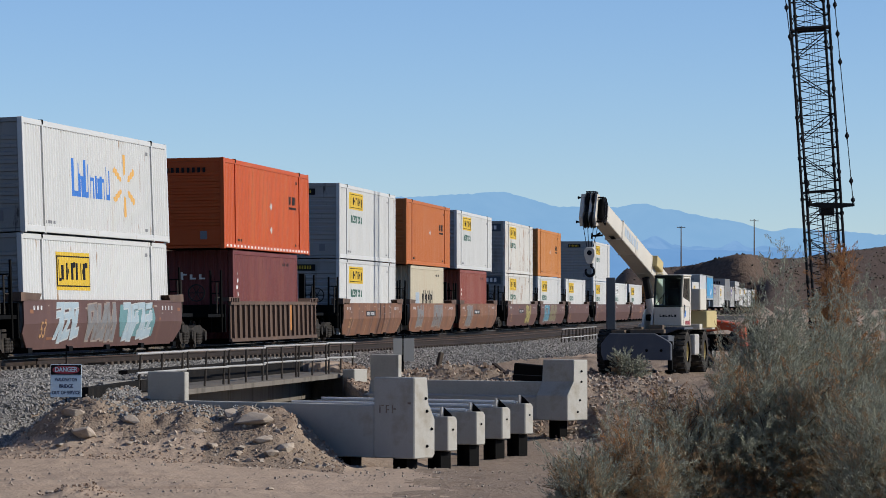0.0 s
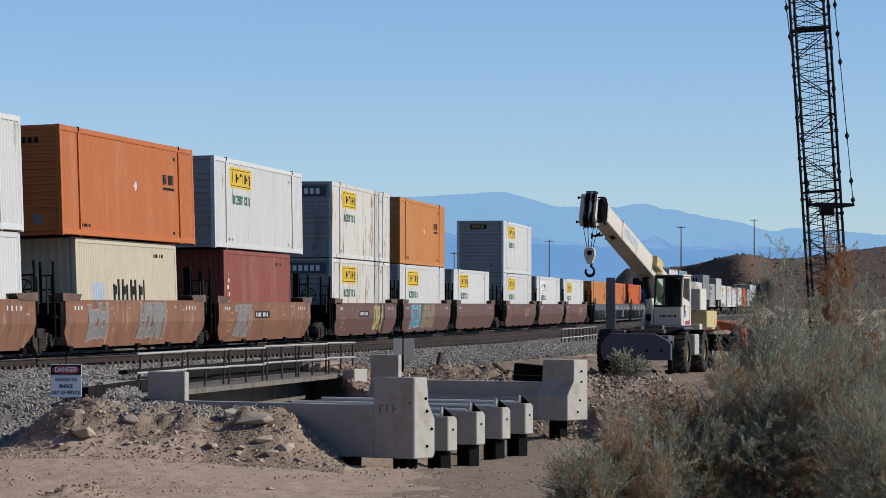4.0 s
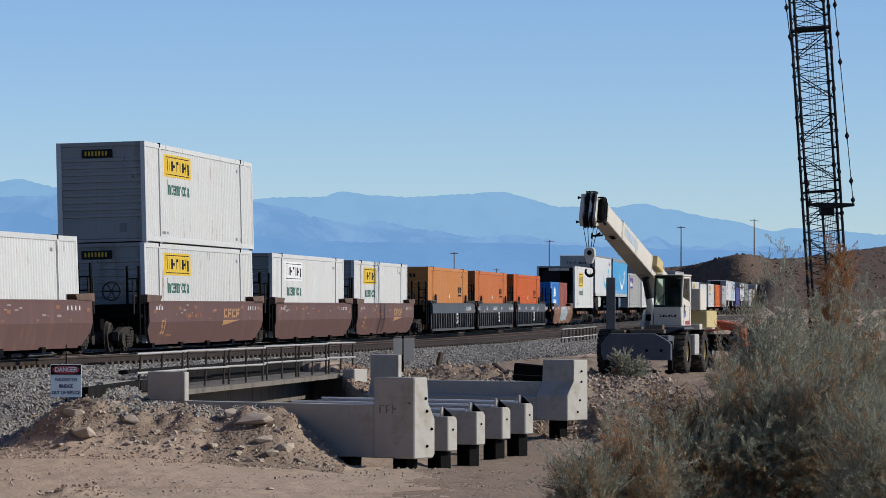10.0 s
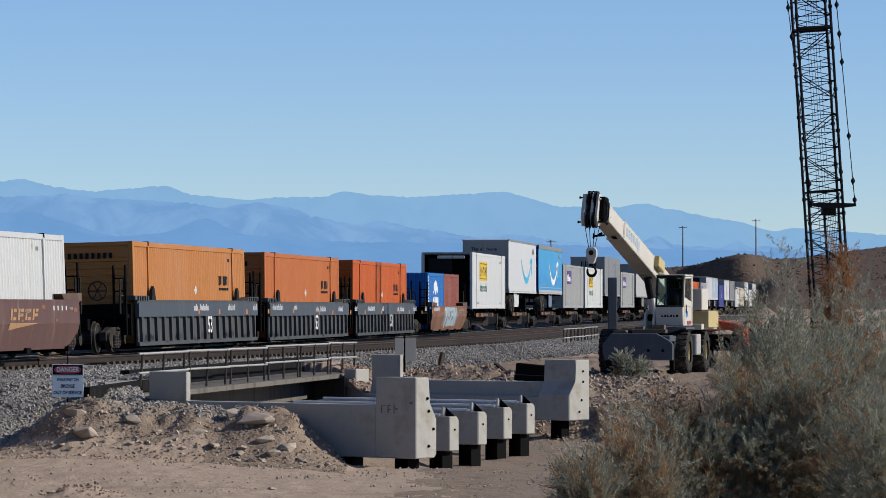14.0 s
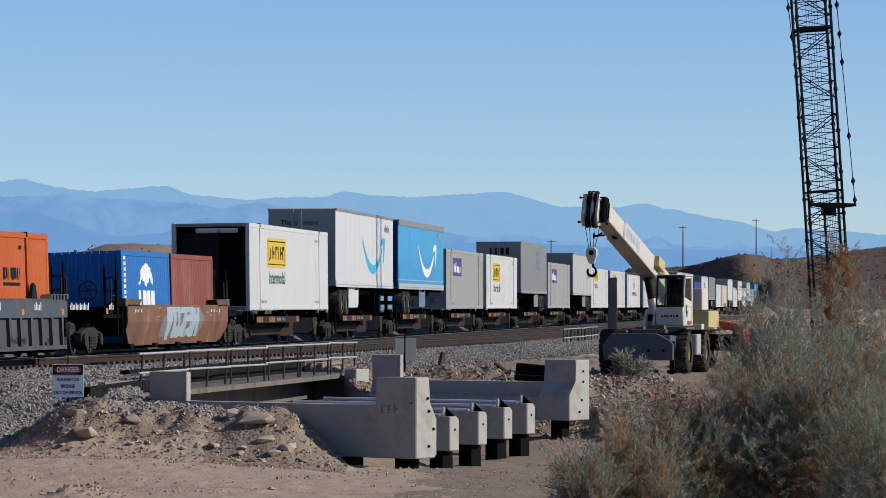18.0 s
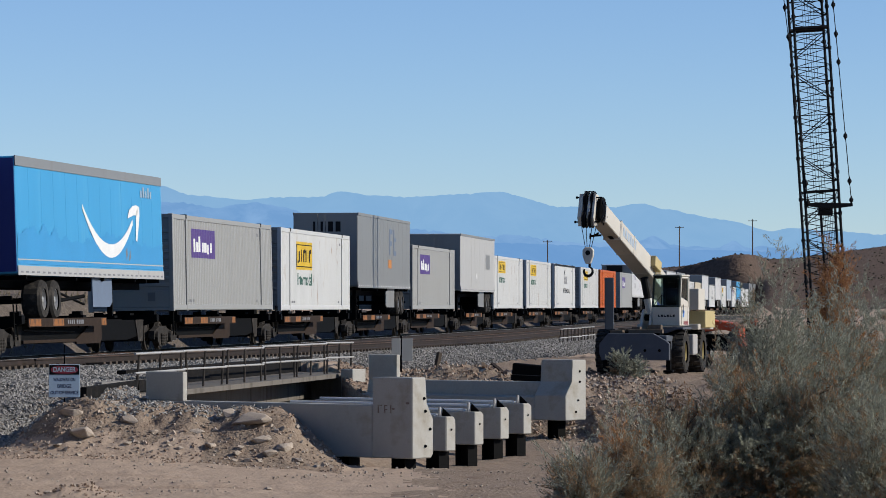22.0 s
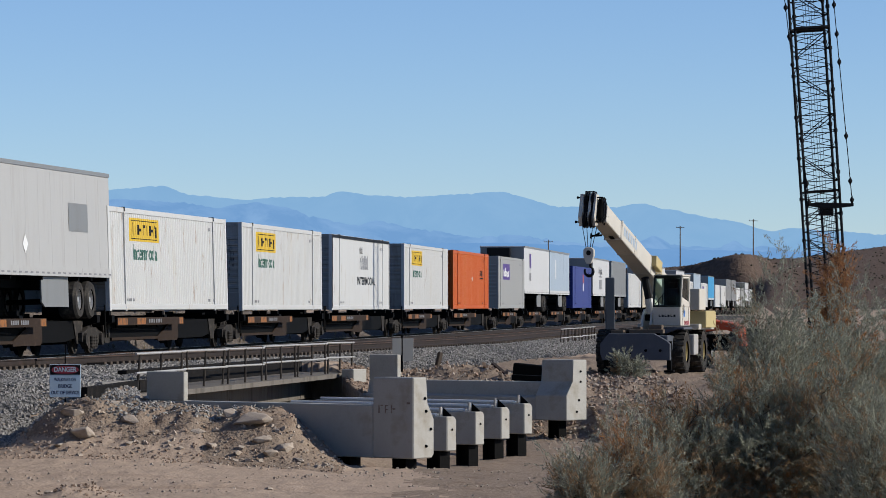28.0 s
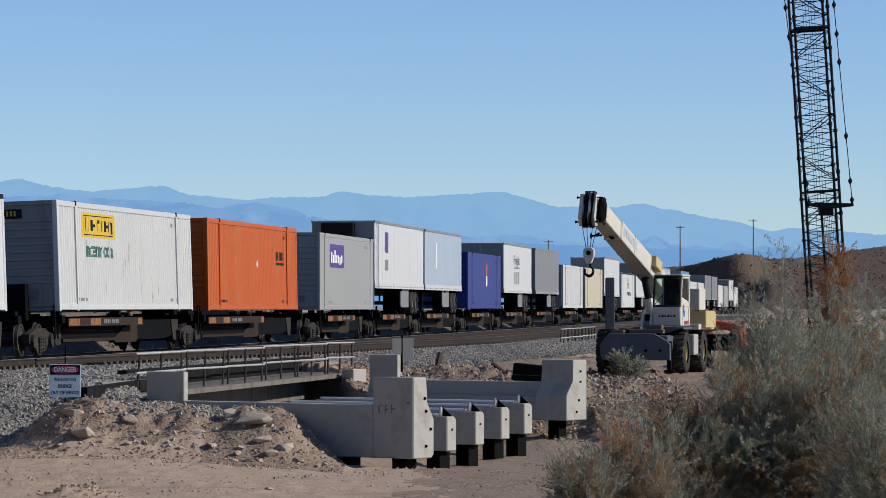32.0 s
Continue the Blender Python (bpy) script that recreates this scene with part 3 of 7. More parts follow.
            if y0 + 1e-4 < y < y1 - 1e-4:
                out.append(y)
        k += 1
    return out + [y1]


def ribbed_sheet(bm, x, y0, y1, z0, z1, side=1, depth=0.036):
    marks = rib_marks(y0, y1)
    lo = [bm.verts.new((x + side * rib_x(y, depth), y, z0)) for y in marks]
    hi = [bm.verts.new((x + side * rib_x(y, depth), y, z1)) for y in marks]
    inner_lo = [bm.verts.new((x - side * 0.07, y, z0)) for y in (y0, y1)]
    inner_hi = [bm.verts.new((x - side * 0.07, y, z1)) for y in (y0, y1)]
    for k in range(len(marks) - 1):
        bm.faces.new((lo[k], lo[k + 1], hi[k + 1], hi[k]))
    bm.faces.new((inner_lo[0], inner_lo[1], inner_hi[1], inner_hi[0]))


def on_side(bm, x, side=1, ribbed=True, lift=0.004, flip=True):
    """Lays a flat drawing (x reading way, y up) on a box's side, following the ribs. The reading way runs with +y on the near side."""
    for v in bm.verts:
        v.co = Vector((0, v.co.x, v.co.y))
    if ribbed:
        ys = [v.co.y for v in bm.verts]
        for y in rib_marks(min(ys), max(ys))[1:-1]:
            bmesh.ops.bisect_plane(bm, geom=bm.verts[:] + bm.edges[:] + bm.faces[:], plane_co=(0, y, 0), plane_no=(0, 1, 0), dist=1e-5)
    for v in bm.verts:
        v.co.x = x + side * ((rib_x(v.co.y) if ribbed else 0.0) + lift)
    return bm


def bars(rects):
    bm = B()
    for y0, y1, z0, z1 in rects:
        bm.faces.new([bm.verts.new(p) for p in ((y0, z0, 0), (y1, z0, 0), (y1, z1, 0), (y0, z1, 0))])
    return bm


def shape2d(outlines):
    bm = B()
    for pts in outlines:
        bm.faces.new([bm.verts.new((p[0], p[1], 0)) for p in pts])
    return bm


def moved(bm, dx, dy):
    for v in bm.verts:
        v.co.x += dx
        v.co.y += dy
    return bm


def word_bars(y0, z0, letters, h, gap=0.3, thick=None):
    """Unreadable lettering: upright bars of a word's size."""
    out, y = [], y0
    w = h * 0.55
    for k in range(letters):
        out.append((y, y + w * 0.42, z0, z0 + h * (1.0 if k % 3 else 0.85)))
        out.append((y + w * 0.42, y + w * 0.75, z0 + h * (0.0 if k % 2 else 0.55), z0 + h * (0.22 if k % 2 else 0.8)))
        y += w
    return bars(out)


def yellow_sign(c, z, h):
    """The yellow panel with a thin dark frame that the white boxes carry: (panel, frame and bars)."""
    w = 3.7
    panel = moved(bars([(-w / 2, w / 2, -h / 2, h / 2)]), c, z)
    r = [(-0.46, 0.46, 0.37, 0.405), (-0.46, 0.46, -0.405, -0.37), (-0.46, -0.452, -0.40, 0.40), (0.452, 0.46, -0.40, 0.40)]
    for k, (a, wd, hook) in enumerate(((-0.33, 0.05, 0), (-0.22, 0.055, 1), (-0.06, 0.05, 2), (0.07, 0.05, 0), (0.19, 0.05, 1), (0.29, 0.055, 2))):
        r.append((a, a + wd * 0.8, -0.22, 0.22 if k else 0.16))
        if hook:
            r.append((a + wd, a + wd + 0.05, 0.10 if hook == 2 else -0.06, 0.24 if hook == 2 else 0.06))
    r += [(-0.41, -0.39, -0.18, 0.3), (0.40, 0.42, -0.3, 0.18), (-0.40, -0.36, -0.26, -0.18)]
    return panel, moved(bars([(a * w, b * w, d * h, e * h) for a, b, d, e in r]), c, z)


def tall_word():
    """A tall brand word of seven letters, as bars."""
    h = 1.0
    r = []
    for k, top in enumerate((h, 0.62, h, 0.62, 0.62, 0.62, 0.9)):
        y0 = 0.72 * k + (0.12 if k else 0.0)
        wd = 0.86 if k == 0 else 0.56
        r += [(y0, y0 + 0.17, 0, top), (y0 + wd - 0.17, y0 + wd, 0, top * 0.9)]
        r.append((y0 + 0.17, y0 + wd - 0.17, 0 if k % 2 == 0 else top * 0.75, 0.15 if k % 2 == 0 else top * 0.9))
    return bars([(a * 0.82, b * 0.82, c, d) for a, b, c, d in r])


def star(c, z, r, wide=1.0):
    pts = []
    for k in range(6):
        a = math.radians(90 + 60 * k)
        d, n = Vector((math.cos(a), math.sin(a))), Vector((-math.sin(a), math.cos(a)))
        pts.append([tuple(Vector((c, z)) + Vector(((d * p + n * q).x * wide, (d * p + n * q).y))) for p, q in ((0.32 * r, 0.03 * r), (0.40 * r, 0.085 * r), (r, 0.11 * r), (1.04 * r, 0.0), (r, -0.11 * r), (0.40 * r, -0.085 * r), (0.32 * r, -0.03 * r))])
    return shape2d(pts)


def smile(c, z, wide, deep):
    """A swoosh: a curved stroke that thickens in the middle, with a hooked tip."""
    up, lo = [], []
    for k in range(17):
        f = k / 16
        x = c - wide / 2 + wide * f * 0.94
        y = z - deep * (1 - (2 * f * 0.93 - 1) ** 2)
        th = 0.03 + 0.20 * math.sin(math.pi * (0.08 + 0.80 * f))
        up.append((x, y + th * 0.6))
        lo.append((x, y - th))
    out = [[up[k], up[k + 1], lo[k + 1], lo[k]] for k in range(16)]
    x = c + wide / 2
    out.append([(x - 0.02, z - 0.82), (x + 0.14, z - 0.86), (x + 0.52, z - 0.1), (x + 0.50, z + 0.14), (x + 0.12, z + 0.0)])
    out.append([(x - 0.95, z - 0.22), (x - 0.75, z + 0.02), (x - 0.3, z + 0.15), (x + 0.15, z + 0.18), (x + 0.50, z + 0.14), (x + 0.2, z - 0.10), (x - 0.3, z - 0.12)])
    return shape2d(out)


def each(put, name, rects, mat):
    for one in rects:
        put(name, bars([one]), mat)


BOX_MESHES = {}


def shared(key, make):
    if key not in BOX_MESHES:
        BOX_MESHES[key] = make()
    return BOX_MESHES[key]


def freight_box(label, length, paint, height=2.896, wide=2.59, posts=True, ribs=True, end="ribs", marks="", reefer=False, name="shipping_container"):
    """A container: corrugated sides, rails, corner posts, end walls, roof. Origin under the middle of its floor."""
    t = thing(name, label, "shipping container", GROUP_BOX)
    L, w, h = length / 2, wide / 2, height
    p0, p1 = 0.17, h - 0.14
    key = (length, height, wide, paint)
    for side in (1, -1):
        def sheet(side=side):
            bm = B()
            if ribs:
                ribbed_sheet(bm, side * (w - 0.012), -L + 0.12, L - 0.12, p0, p1, side)
            else:
                box(bm, side * (w - 0.012) - 0.04, side * (w - 0.012) + (0.0 if side > 0 else 0.0), -L + 0.12, L - 0.12, p0, p1)
            return mesh("side_wall", bm, paint)
        part("side_wall", shared((key, "side", side, ribs), sheet), None, t)

        def low():
            bm = B()
            box(bm, -0.06, 0.0, -L + 0.1, L - 0.1, 0.03, 0.19)
            return mesh("bottom_rail", rounded(bm, 0.01, 1), paint)
        part("bottom_rail", shared((key, "low"), low), None, t, at=(side * w if side > 0 else -w + 0.06, 0, 0))

        def high():
            bm = B()
            box(bm, -0.06, 0.0, -L + 0.1, L - 0.1, h - 0.155, h - 0.01)
            return mesh("top_rail", rounded(bm, 0.01, 1), paint)
        part("top_rail", shared((key, "high"), high), None, t, at=(side * w if side > 0 else -w + 0.06, 0, 0))
        for e in (1, -1):
            def post():
                bm = B()
                box(bm, -0.14, 0.0, -0.08, 0.08, 0.0, h)
                return mesh("corner_post", rounded(bm, 0.012, 1), paint)
            part("corner_post", shared((key, "post"), post), None, t, at=pose(side * (w + 0.004), e * (L - 0.08), 0, 0, 0, 0 if side > 0 else 180))
            if posts:
                def lift():
                    bm = B()
                    box(bm, -0.05, 0.0, -0.055, 0.055, 0.0, h)
                    box(bm, -0.10, 0.006, -0.07, 0.07, h - 0.42, h - 0.10)
                    return mesh("lift_post", bm, paint)
                cst = shared("casting", lambda: mesh("lift_casting", bm_box(B(), -0.16, 0.006, -0.06, 0.06, -0.12, 0.012), "dark"))
                part("lift_casting", cst, None, t, at=pose(side * (w + 0.006), e * min(6.1, L - 0.4), h, 0, 0, 0 if side > 0 else 180))
                part("lift_post", shared((key, "lift"), lift), None, t, at=pose(side * (w + 0.006), e * min(6.1, L - 0.4), 0, 0, 0, 0 if side > 0 else 180))

    def top():
        bm = B()
        n = 24
        for k in range(n):
            y0, y1 = -L + 0.1 + (2 * L - 0.2) * k / n, -L + 0.1 + (2 * L - 0.2) * (k + 1) / n
            box(bm, -w + 0.06, w - 0.06, y0, y1, h - 0.06, h - 0.012 - 0.012 * (k % 2))
        box(bm, -w + 0.05, w - 0.05, -L + 0.1, L - 0.1, 0.06, 0.16)
        return mesh("roof", bm, paint)
    part("roof", shared((key, "roof"), top), None, t)

    def wall():
        bm = B()
        if reefer:
            box(bm, -w + 0.14, w - 0.14, 0.0, 0.6, h - 0.12, h - 0.02)
            box(bm, -w + 0.14, w - 0.14, 0.0, 0.6, 0.03, 0.13)
        elif end == "ribs":
            pr = [(0.0, 0.03), (0.0, 0.10), (0.05, 0.11), (0.03, 0.13), (0.03, 0.60), (0.05, 0.62)]
            for k in range(9):
                z = 0.72 + k * 0.2
                pr += [(0.05, z), (0.02, z + 0.02), (0.02, z + 0.10), (0.05, z + 0.12)]
            pr += [(0.05, h - 0.13), (0.0, h - 0.12), (0.0, h - 0.01), (0.10, h - 0.01), (0.10, 0.03)]
            prism(bm, pr, "x", -w + 0.13, w - 0.13)
        else:
            pr = [(-w + 0.13, 0.03), (-w + 0.2, 0.03)]
            for k in range(10):
                x = -w + 0.2 + k * (2 * w - 0.5) / 9
                pr += [(x, 0.05), (x + 0.02, 0.02), (x + 0.10, 0.02), (x + 0.12, 0.05)]
            pr += [(w - 0.13, 0.03), (w - 0.13, 0.10), (-w + 0.13, 0.10)]
            prism(bm, pr, "z", 0.03, h - 0.02)
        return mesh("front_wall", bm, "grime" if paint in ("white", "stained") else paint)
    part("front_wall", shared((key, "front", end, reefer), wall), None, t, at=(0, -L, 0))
    if reefer:
        # Near-black back panel: the open recess's shade is put into its colour.
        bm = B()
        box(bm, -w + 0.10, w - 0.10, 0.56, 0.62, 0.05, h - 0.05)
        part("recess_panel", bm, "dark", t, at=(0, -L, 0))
        bm = B()
        rounded(bm_box(bm, -0.95, 0.25, 0.12, 0.54, 0.95, h - 0.3), 0.05)
        part("cooling_unit", bm, "black", t, "black cooling unit in the open front", at=(0, -L, 0))
        bm = B()
        rounded(bm_box(bm, -0.9, 0.5, -0.02, 0.1, h - 0.34, h - 0.18), 0.04)
        part("header_panel", bm, "white", t, at=(0.4, -L, 0))
        bm = B()
        lathe(bm, [(0.02, 0), (0.28, 0.02), (0.30, 0.1), (0.02, 0.12)], 14, axis="y")
        part("fan", bm, "dark", t, at=(0.75, -L + 0.42, 0.6))
        bm = B()
        rod(bm, (0.9, 0.1, 1.9), (0.35, 0.5, 1.5), 0.03)
        rod(bm, (0.9, 0.1, 1.2), (0.35, 0.5, 0.8), 0.03)
        part("bracket", bm, "dark", t, at=(0, -L, 0))

    def doors():
        bm = B()
        for s_ in (-1, 1):
            box(bm, s_ * 0.62 - 0.58, s_ * 0.62 + 0.58, -0.10, -0.05, 0.12, h - 0.12)
        return mesh("rear_door", bm, paint)
    d = part("rear_door", shared((key, "door"), doors), None, t, at=(0, L, 0))

    def locks():
        bm = B()
        for x in (-0.95, -0.35, 0.35, 0.95):
            rod(bm, (x, -0.03, 0.1), (x, -0.03, h - 0.1), 0.018)
        return mesh("lock_rod", bm, "galv")
    part("lock_rod", shared((key, "lock"), locks), None, d)
    X = w - 0.012

    def put(nm, bm, mat, lab=""):
        part(nm, on_side(bm, X, 1, ribs), mat, t, lab)
    small = [(-L + 2.1 + d_, -L + 2.22 + d_, p0 + 0.10, p0 + 0.18) for d_ in (0, 0.17, 0.34, 0.51, 0.8, 0.97)] + [(L - 3.0 + d_, L - 2.9 + d_, p0 + 0.10, p0 + 0.18) for d_ in (0, 0.17, 0.34, 0.6, 0.77)] + [(L - 2.9 + d_, L - 2.8 + d_, p1 - 0.30, p1 - 0.20) for d_ in (0, 0.16, 0.32, 0.48, 0.75, 0.9, 1.05)]
    if "signed" in marks:
        pn, fr = yellow_sign(-L * 0.44, 2.30, 0.66) if "low" not in marks and "tall" not in marks else yellow_sign(-L * 0.36, 1.96, 1.0)
        put("sign_panel", pn, "letter_white" if "ghost" in marks else "yellow", "whitened panel" if "ghost" in marks else "yellow panel")
        part("sign_frame", on_side(fr, X, 1, ribs, 0.008), "black", t)
        if "word" in marks:
            bm = moved(words("Intermodal", 0.60, 0.012, 3.2), -L * (0.36 if "tall" in marks else 0.44) + 0.1, 1.1 if "tall" in marks else 1.64)
            put("lettering", bm, "green", "green lettering")
    if "bigword" in marks:
        put("lettering", moved(words("INTERMODAL", 0.42, 0.012, 5.2), 1.2, 1.15), "black")
        put("emblem", word_bars(-0.6, 1.62, 8, 0.55), "letter_grey")
        put("emblem", word_bars(-0.7, 2.24, 6, 0.26), "black")
        part("edge_trim", on_side(bars([(-L + 0.02, L - 0.02, h - 0.14, h - 0.02)]), w, 1, False, 0.006), "black", t, "dark rail along the top edge")
        part("edge_trim", on_side(bars([(-L + 0.0, -L + 0.13, 0.1, h - 0.02)]), w, 1, False, 0.010), "black", t)
    if "spark" in marks:
        put("lettering", moved(tall_word(), -3.1, 1.05), "letter_blue", "tall blue brand lettering as bars")
        put("emblem", star(2.7, 1.5, 0.86, 1.55), "letter_gold", "golden spark emblem")
    if "num" in marks:
        each(put, "brand_bar", [(L - 4.1 + 0.2 * k_, L - 3.96 + 0.2 * k_, 1.70 + 0.03 * (k_ % 2), 2.0) for k_ in range(8)] + [(L - 4.1, L - 2.55, 1.55, 1.63)], "black")
    if "plate" in marks:
        put("placard", shape2d([[(0.22, 1.55), (0.4, 1.78), (0.58, 1.55), (0.4, 1.32)]]), "letter_grey_white")
        if "two" in marks:
            put("placard", shape2d([[(0.22, 0.75), (0.4, 0.98), (0.58, 0.75), (0.4, 0.52)]]), "letter_grey_white")
    if "sealine" in marks:
        put("lettering", word_bars(-1.9, 0.85, 8, 0.95), "black")
        put("emblem", bars([(-4.3, -2.9, 1.0, 1.7)]), "pale_blue")
    if "ocean" in marks:
        put("emblem", shape2d([[(-0.9, 1.6), (-0.5, 2.15), (0.1, 2.3), (0.7, 2.1), (0.95, 1.6), (0.5, 1.85), (0.05, 1.6), (-0.45, 1.85)]]), "letter_white")
        put("lettering", bars([(-1.0, -0.55, 0.98, 1.5), (-0.45, 0.0, 0.98, 1.5), (0.1, 0.5, 0.98, 1.5), (0.6, 1.05, 0.98, 1.5), (-0.9, 0.9, 0.7, 0.85)]), "letter_white")
        each(put, "number_mark", ([(-2.75, -2.5, 0.6 + 0.16 * k, 0.7 + 0.16 * k) for k in range(12)]), "letter_white")
    if "violet" in marks:
        put("emblem", bars([(-L * 0.66, -L * 0.66 + 3.7, 1.62, 2.5)]), "purple", "purple panel")
        for a, b, c, d in ((0.3, 0.62, 1.8, 2.2), (0.75, 1.05, 1.8, 2.1), (1.15, 1.45, 1.8, 2.28), (1.6, 1.85, 1.8, 2.1), (2.0, 2.3, 1.8, 2.1), (2.45, 2.75, 1.75, 2.05), (2.9, 3.2, 1.8, 2.1)):
            part("lettering", on_side(bars([(-L * 0.66 + a, -L * 0.66 + b, c, d)]), X, 1, ribs, 0.008), "letter_white", t)
    if "chip" in marks:
        put("emblem", bars([(0.6, 1.2, 1.2, 1.75)]), "letter_white")
        put("emblem", bars([(0.6, 1.2, 1.8, 2.35)]), "orange_kit")
    if "specks" in marks:
        put("chips", bars([(-L + 0.7 + 0.05 * (k % 3), -L + 0.95 + 0.05 * (k % 2), 0.3 + 0.22 * k, 0.42 + 0.22 * k) for k in range(9)]), "letter_white")
        put("hazard_mark", bars([(L - 1.0, L - 0.5, 0.25, 0.75)]), "yellow")
    if length > 10:
        for r in small:
            put("stencil", bars([r]), "letter_grey" if paint in ("white", "stained", "grey") else "black")
    # what is written on the front end
    if "signed" in marks and not reefer and "plain" not in marks:
        bm = B()
        wide_sign = "blue" in marks
        box(bm, *((-1.2, 0.75, 0.0, 0.012, 2.32, 2.72) if wide_sign else (-0.85, 0.05, 0.0, 0.012, 2.44, 2.68)))
        e = part("end_sign", bm, "black" if "blue" not in marks else "slate_band", t, at=(0.3, -L + 0.004, 0))
        bm = B()
        for k in range(7):
            if wide_sign:
                box(bm, -0.95 + 0.22 * k, -0.81 + 0.22 * k, -0.004, 0.002, 2.42, 2.63)
            else:
                box(bm, -0.76 + 0.1 * k, -0.71 + 0.1 * k, -0.004, 0.002, 2.5, 2.63)
        part("end_lettering", bm, "yellow" if "blue" not in marks else "letter_white", e)
    if paint == "ember":
        for k in range(26):
            part("reflector", on_side(bars([(-L + 0.35 + 0.61 * k, -L + 0.62 + 0.61 * k, 0.07, 0.15)]), w, 1, False), "letter_white", t)
    if paint == "maroon":
        for k, (a, b) in enumerate(((-0.5, 0.24), (-0.2, 0.16), (0.1, 0.16))):
            bm = B()
            box(bm, a, a + 0.08, 0.0, 0.02, 1.95, 1.95 + b)
            box(bm, a + 0.08, a + 0.2, 0.0, 0.02, 1.95 if k else 2.08, 2.0 if k else 2.13)
            part("end_letter", bm, "letter_white", t, at=(0, -L - 0.002, 0))
    if paint in ("orange", "faded", "ember", "bleached") and length > 12:
        bm = B()
        for k in range(9):
            box(bm, -0.95 + 0.17 * k, -0.86 + 0.17 * k, 0.0, 0.016, 2.42, 2.58)
        part("end_lettering", bm, "black", t, at=(0.2, -L + 0.006, 0))
    if not reefer and length > 12:
        bm = B()
        box(bm, -0.11, 0.11, 0.0, 0.02, 0.30, 0.56)
        part("end_plate", bm, "letter_grey", t, at=(0.62, -L + 0.008, 0))
    return t


# ---- train: road trailers ----
def tyre_mesh(r, wide):
    bm = B()
    lathe(bm, [(r * 0.55, -wide / 2), (r * 0.9, -wide / 2), (r, -wide * 0.36), (r, wide * 0.36), (r * 0.9, wide / 2), (r * 0.55, wide / 2)], 22, caps=False)
    return mesh("tyre", bm, "rubber", False)


def rim_mesh(r, wide):
    bm = B()
    lathe(bm, [(r * 0.57, -wide * 0.4), (r * 0.57, wide * 0.42), (r * 0.5, wide * 0.44), (r * 0.42, wide * 0.15), (r * 0.2, wide * 0.2), (r * 0.16, wide * 0.4), (r * 0.05, wide * 0.42)], 18)
    return mesh("rim", bm, "hub", False)


def road_trailer(label, paint, marks="", length=16.15, front="silver", top=4.08, back=False, axles=(3.3, 2.05), skirt=(4.2, 6.9, "silver"), leg=2.4, roof=0.10, rail=""):
    """A box trailer, parked on its wheels and its front legs. Origin under its middle at wheel level."""
    t = thing("semi_trailer", label, "trailer", "trailers on the train")
    L, w, z0, z1 = length / 2, 1.295, 1.15, top
    bm = B()
    box(bm, -w, w, -L, L, z0, z1)
    part("body", rounded(bm, 0.02, 1), "trailer_white" if paint == "white" else paint, t)
    for side in (1, -1):
        def rail_low():
            bm = B()
            box(bm, -0.012, 0.012, -L, L, z0 - 0.04, z0 + 0.20)
            return mesh("side_rail", bm, rail or ("silver" if paint == "silver" else ("pale_silver" if paint == "pale_silver" else "white")))
        part("side_rail", shared(("trail_low", length, paint, rail), rail_low), None, t, at=(side * (w + 0.006), 0, 0))

        def rail_top():
            bm = B()
            box(bm, -0.012, 0.014, -L, L, z1 - roof, z1 + 0.01)
            return mesh("roof_rail", bm, "silver")
        part("roof_rail", shared(("trail_top", length, top, roof), rail_top), None, t, at=(side * (w + 0.006), 0, 0))
    n = 13
    for k in range(1, n):
        seam = shared(("seam", paint, top, roof), lambda: mesh("panel_seam", bm_box(B(), w - 0.005, w + 0.0015, -0.012, 0.012, z0 + 0.21, z1 - roof - 0.01), "trailer_white" if paint == "white" else paint))
        part("panel_seam", seam, None, t, at=(0, -L + length * k / n, 0))
    bm = B()
    for k in range(30):
        y = -L + 0.2 + (length - 0.6) * k / 29
        box(bm, w + 0.016, w + 0.022, y, y + 0.25, z0 + 0.02, z0 + 0.065)
    tagged(part("reflector_tape", bm, "letter_grey_white" if paint == "silver" else "letter_grey", t), kind="stuff")
    bm = B()
    box(bm, -w + 0.03, w - 0.03, -0.02, 0.0, z0 + 0.05, z1 - 0.05)
    box(bm, -0.4, -0.32, -0.06, 0.0, z0 + 0.3, z1 - 0.05)
    box(bm, -0.1, -0.02, -0.06, 0.0, z0 + 0.3, z1 - 0.05)
    part("front_wall", bm, front, t, at=(0, -L, 0))
    bm = B()
    for x in (-0.5, 0.5):
        box(bm, x - 0.06, x + 0.06, -L + 0.3, L, z0 - 0.32, z0 - 0.02)
    for y in (-L + 1.0, -2.0, 1.0, L - 3.4, L - 2.0, L - 0.4):
        box(bm, -w + 0.05, w - 0.05, y - 0.05, y + 0.05, z0 - 0.14, z0 - 0.03)
    part("chassis", bm, "dark", t)
    F = -1 if back else 1

    def span(p, q):
        return (p, q) if F > 0 else (-q, -p)
    for x in (-0.8, 0.8):
        bm = B()
        box(bm, x - 0.07, x + 0.07, *span(-L + leg, -L + leg + 0.14), 0.08, z0)
        box(bm, x - 0.16, x + 0.16, *span(-L + leg - 0.1, -L + leg + 0.24), 0.02, 0.081)
        part("landing_leg", bm, "dark", t)
    bm = B()
    a, b, paint_low = skirt
    prism(bm, [(F * (L - b), z0 - 0.03), (F * (L - b), 0.45), (F * (L - b + 0.3), 0.32), (F * (L - a), 0.32), (F * (L - a), z0 - 0.03)], "x", 1.12, 1.16)
    part("side_skirt", bm, paint_low, t)
    bm = B()
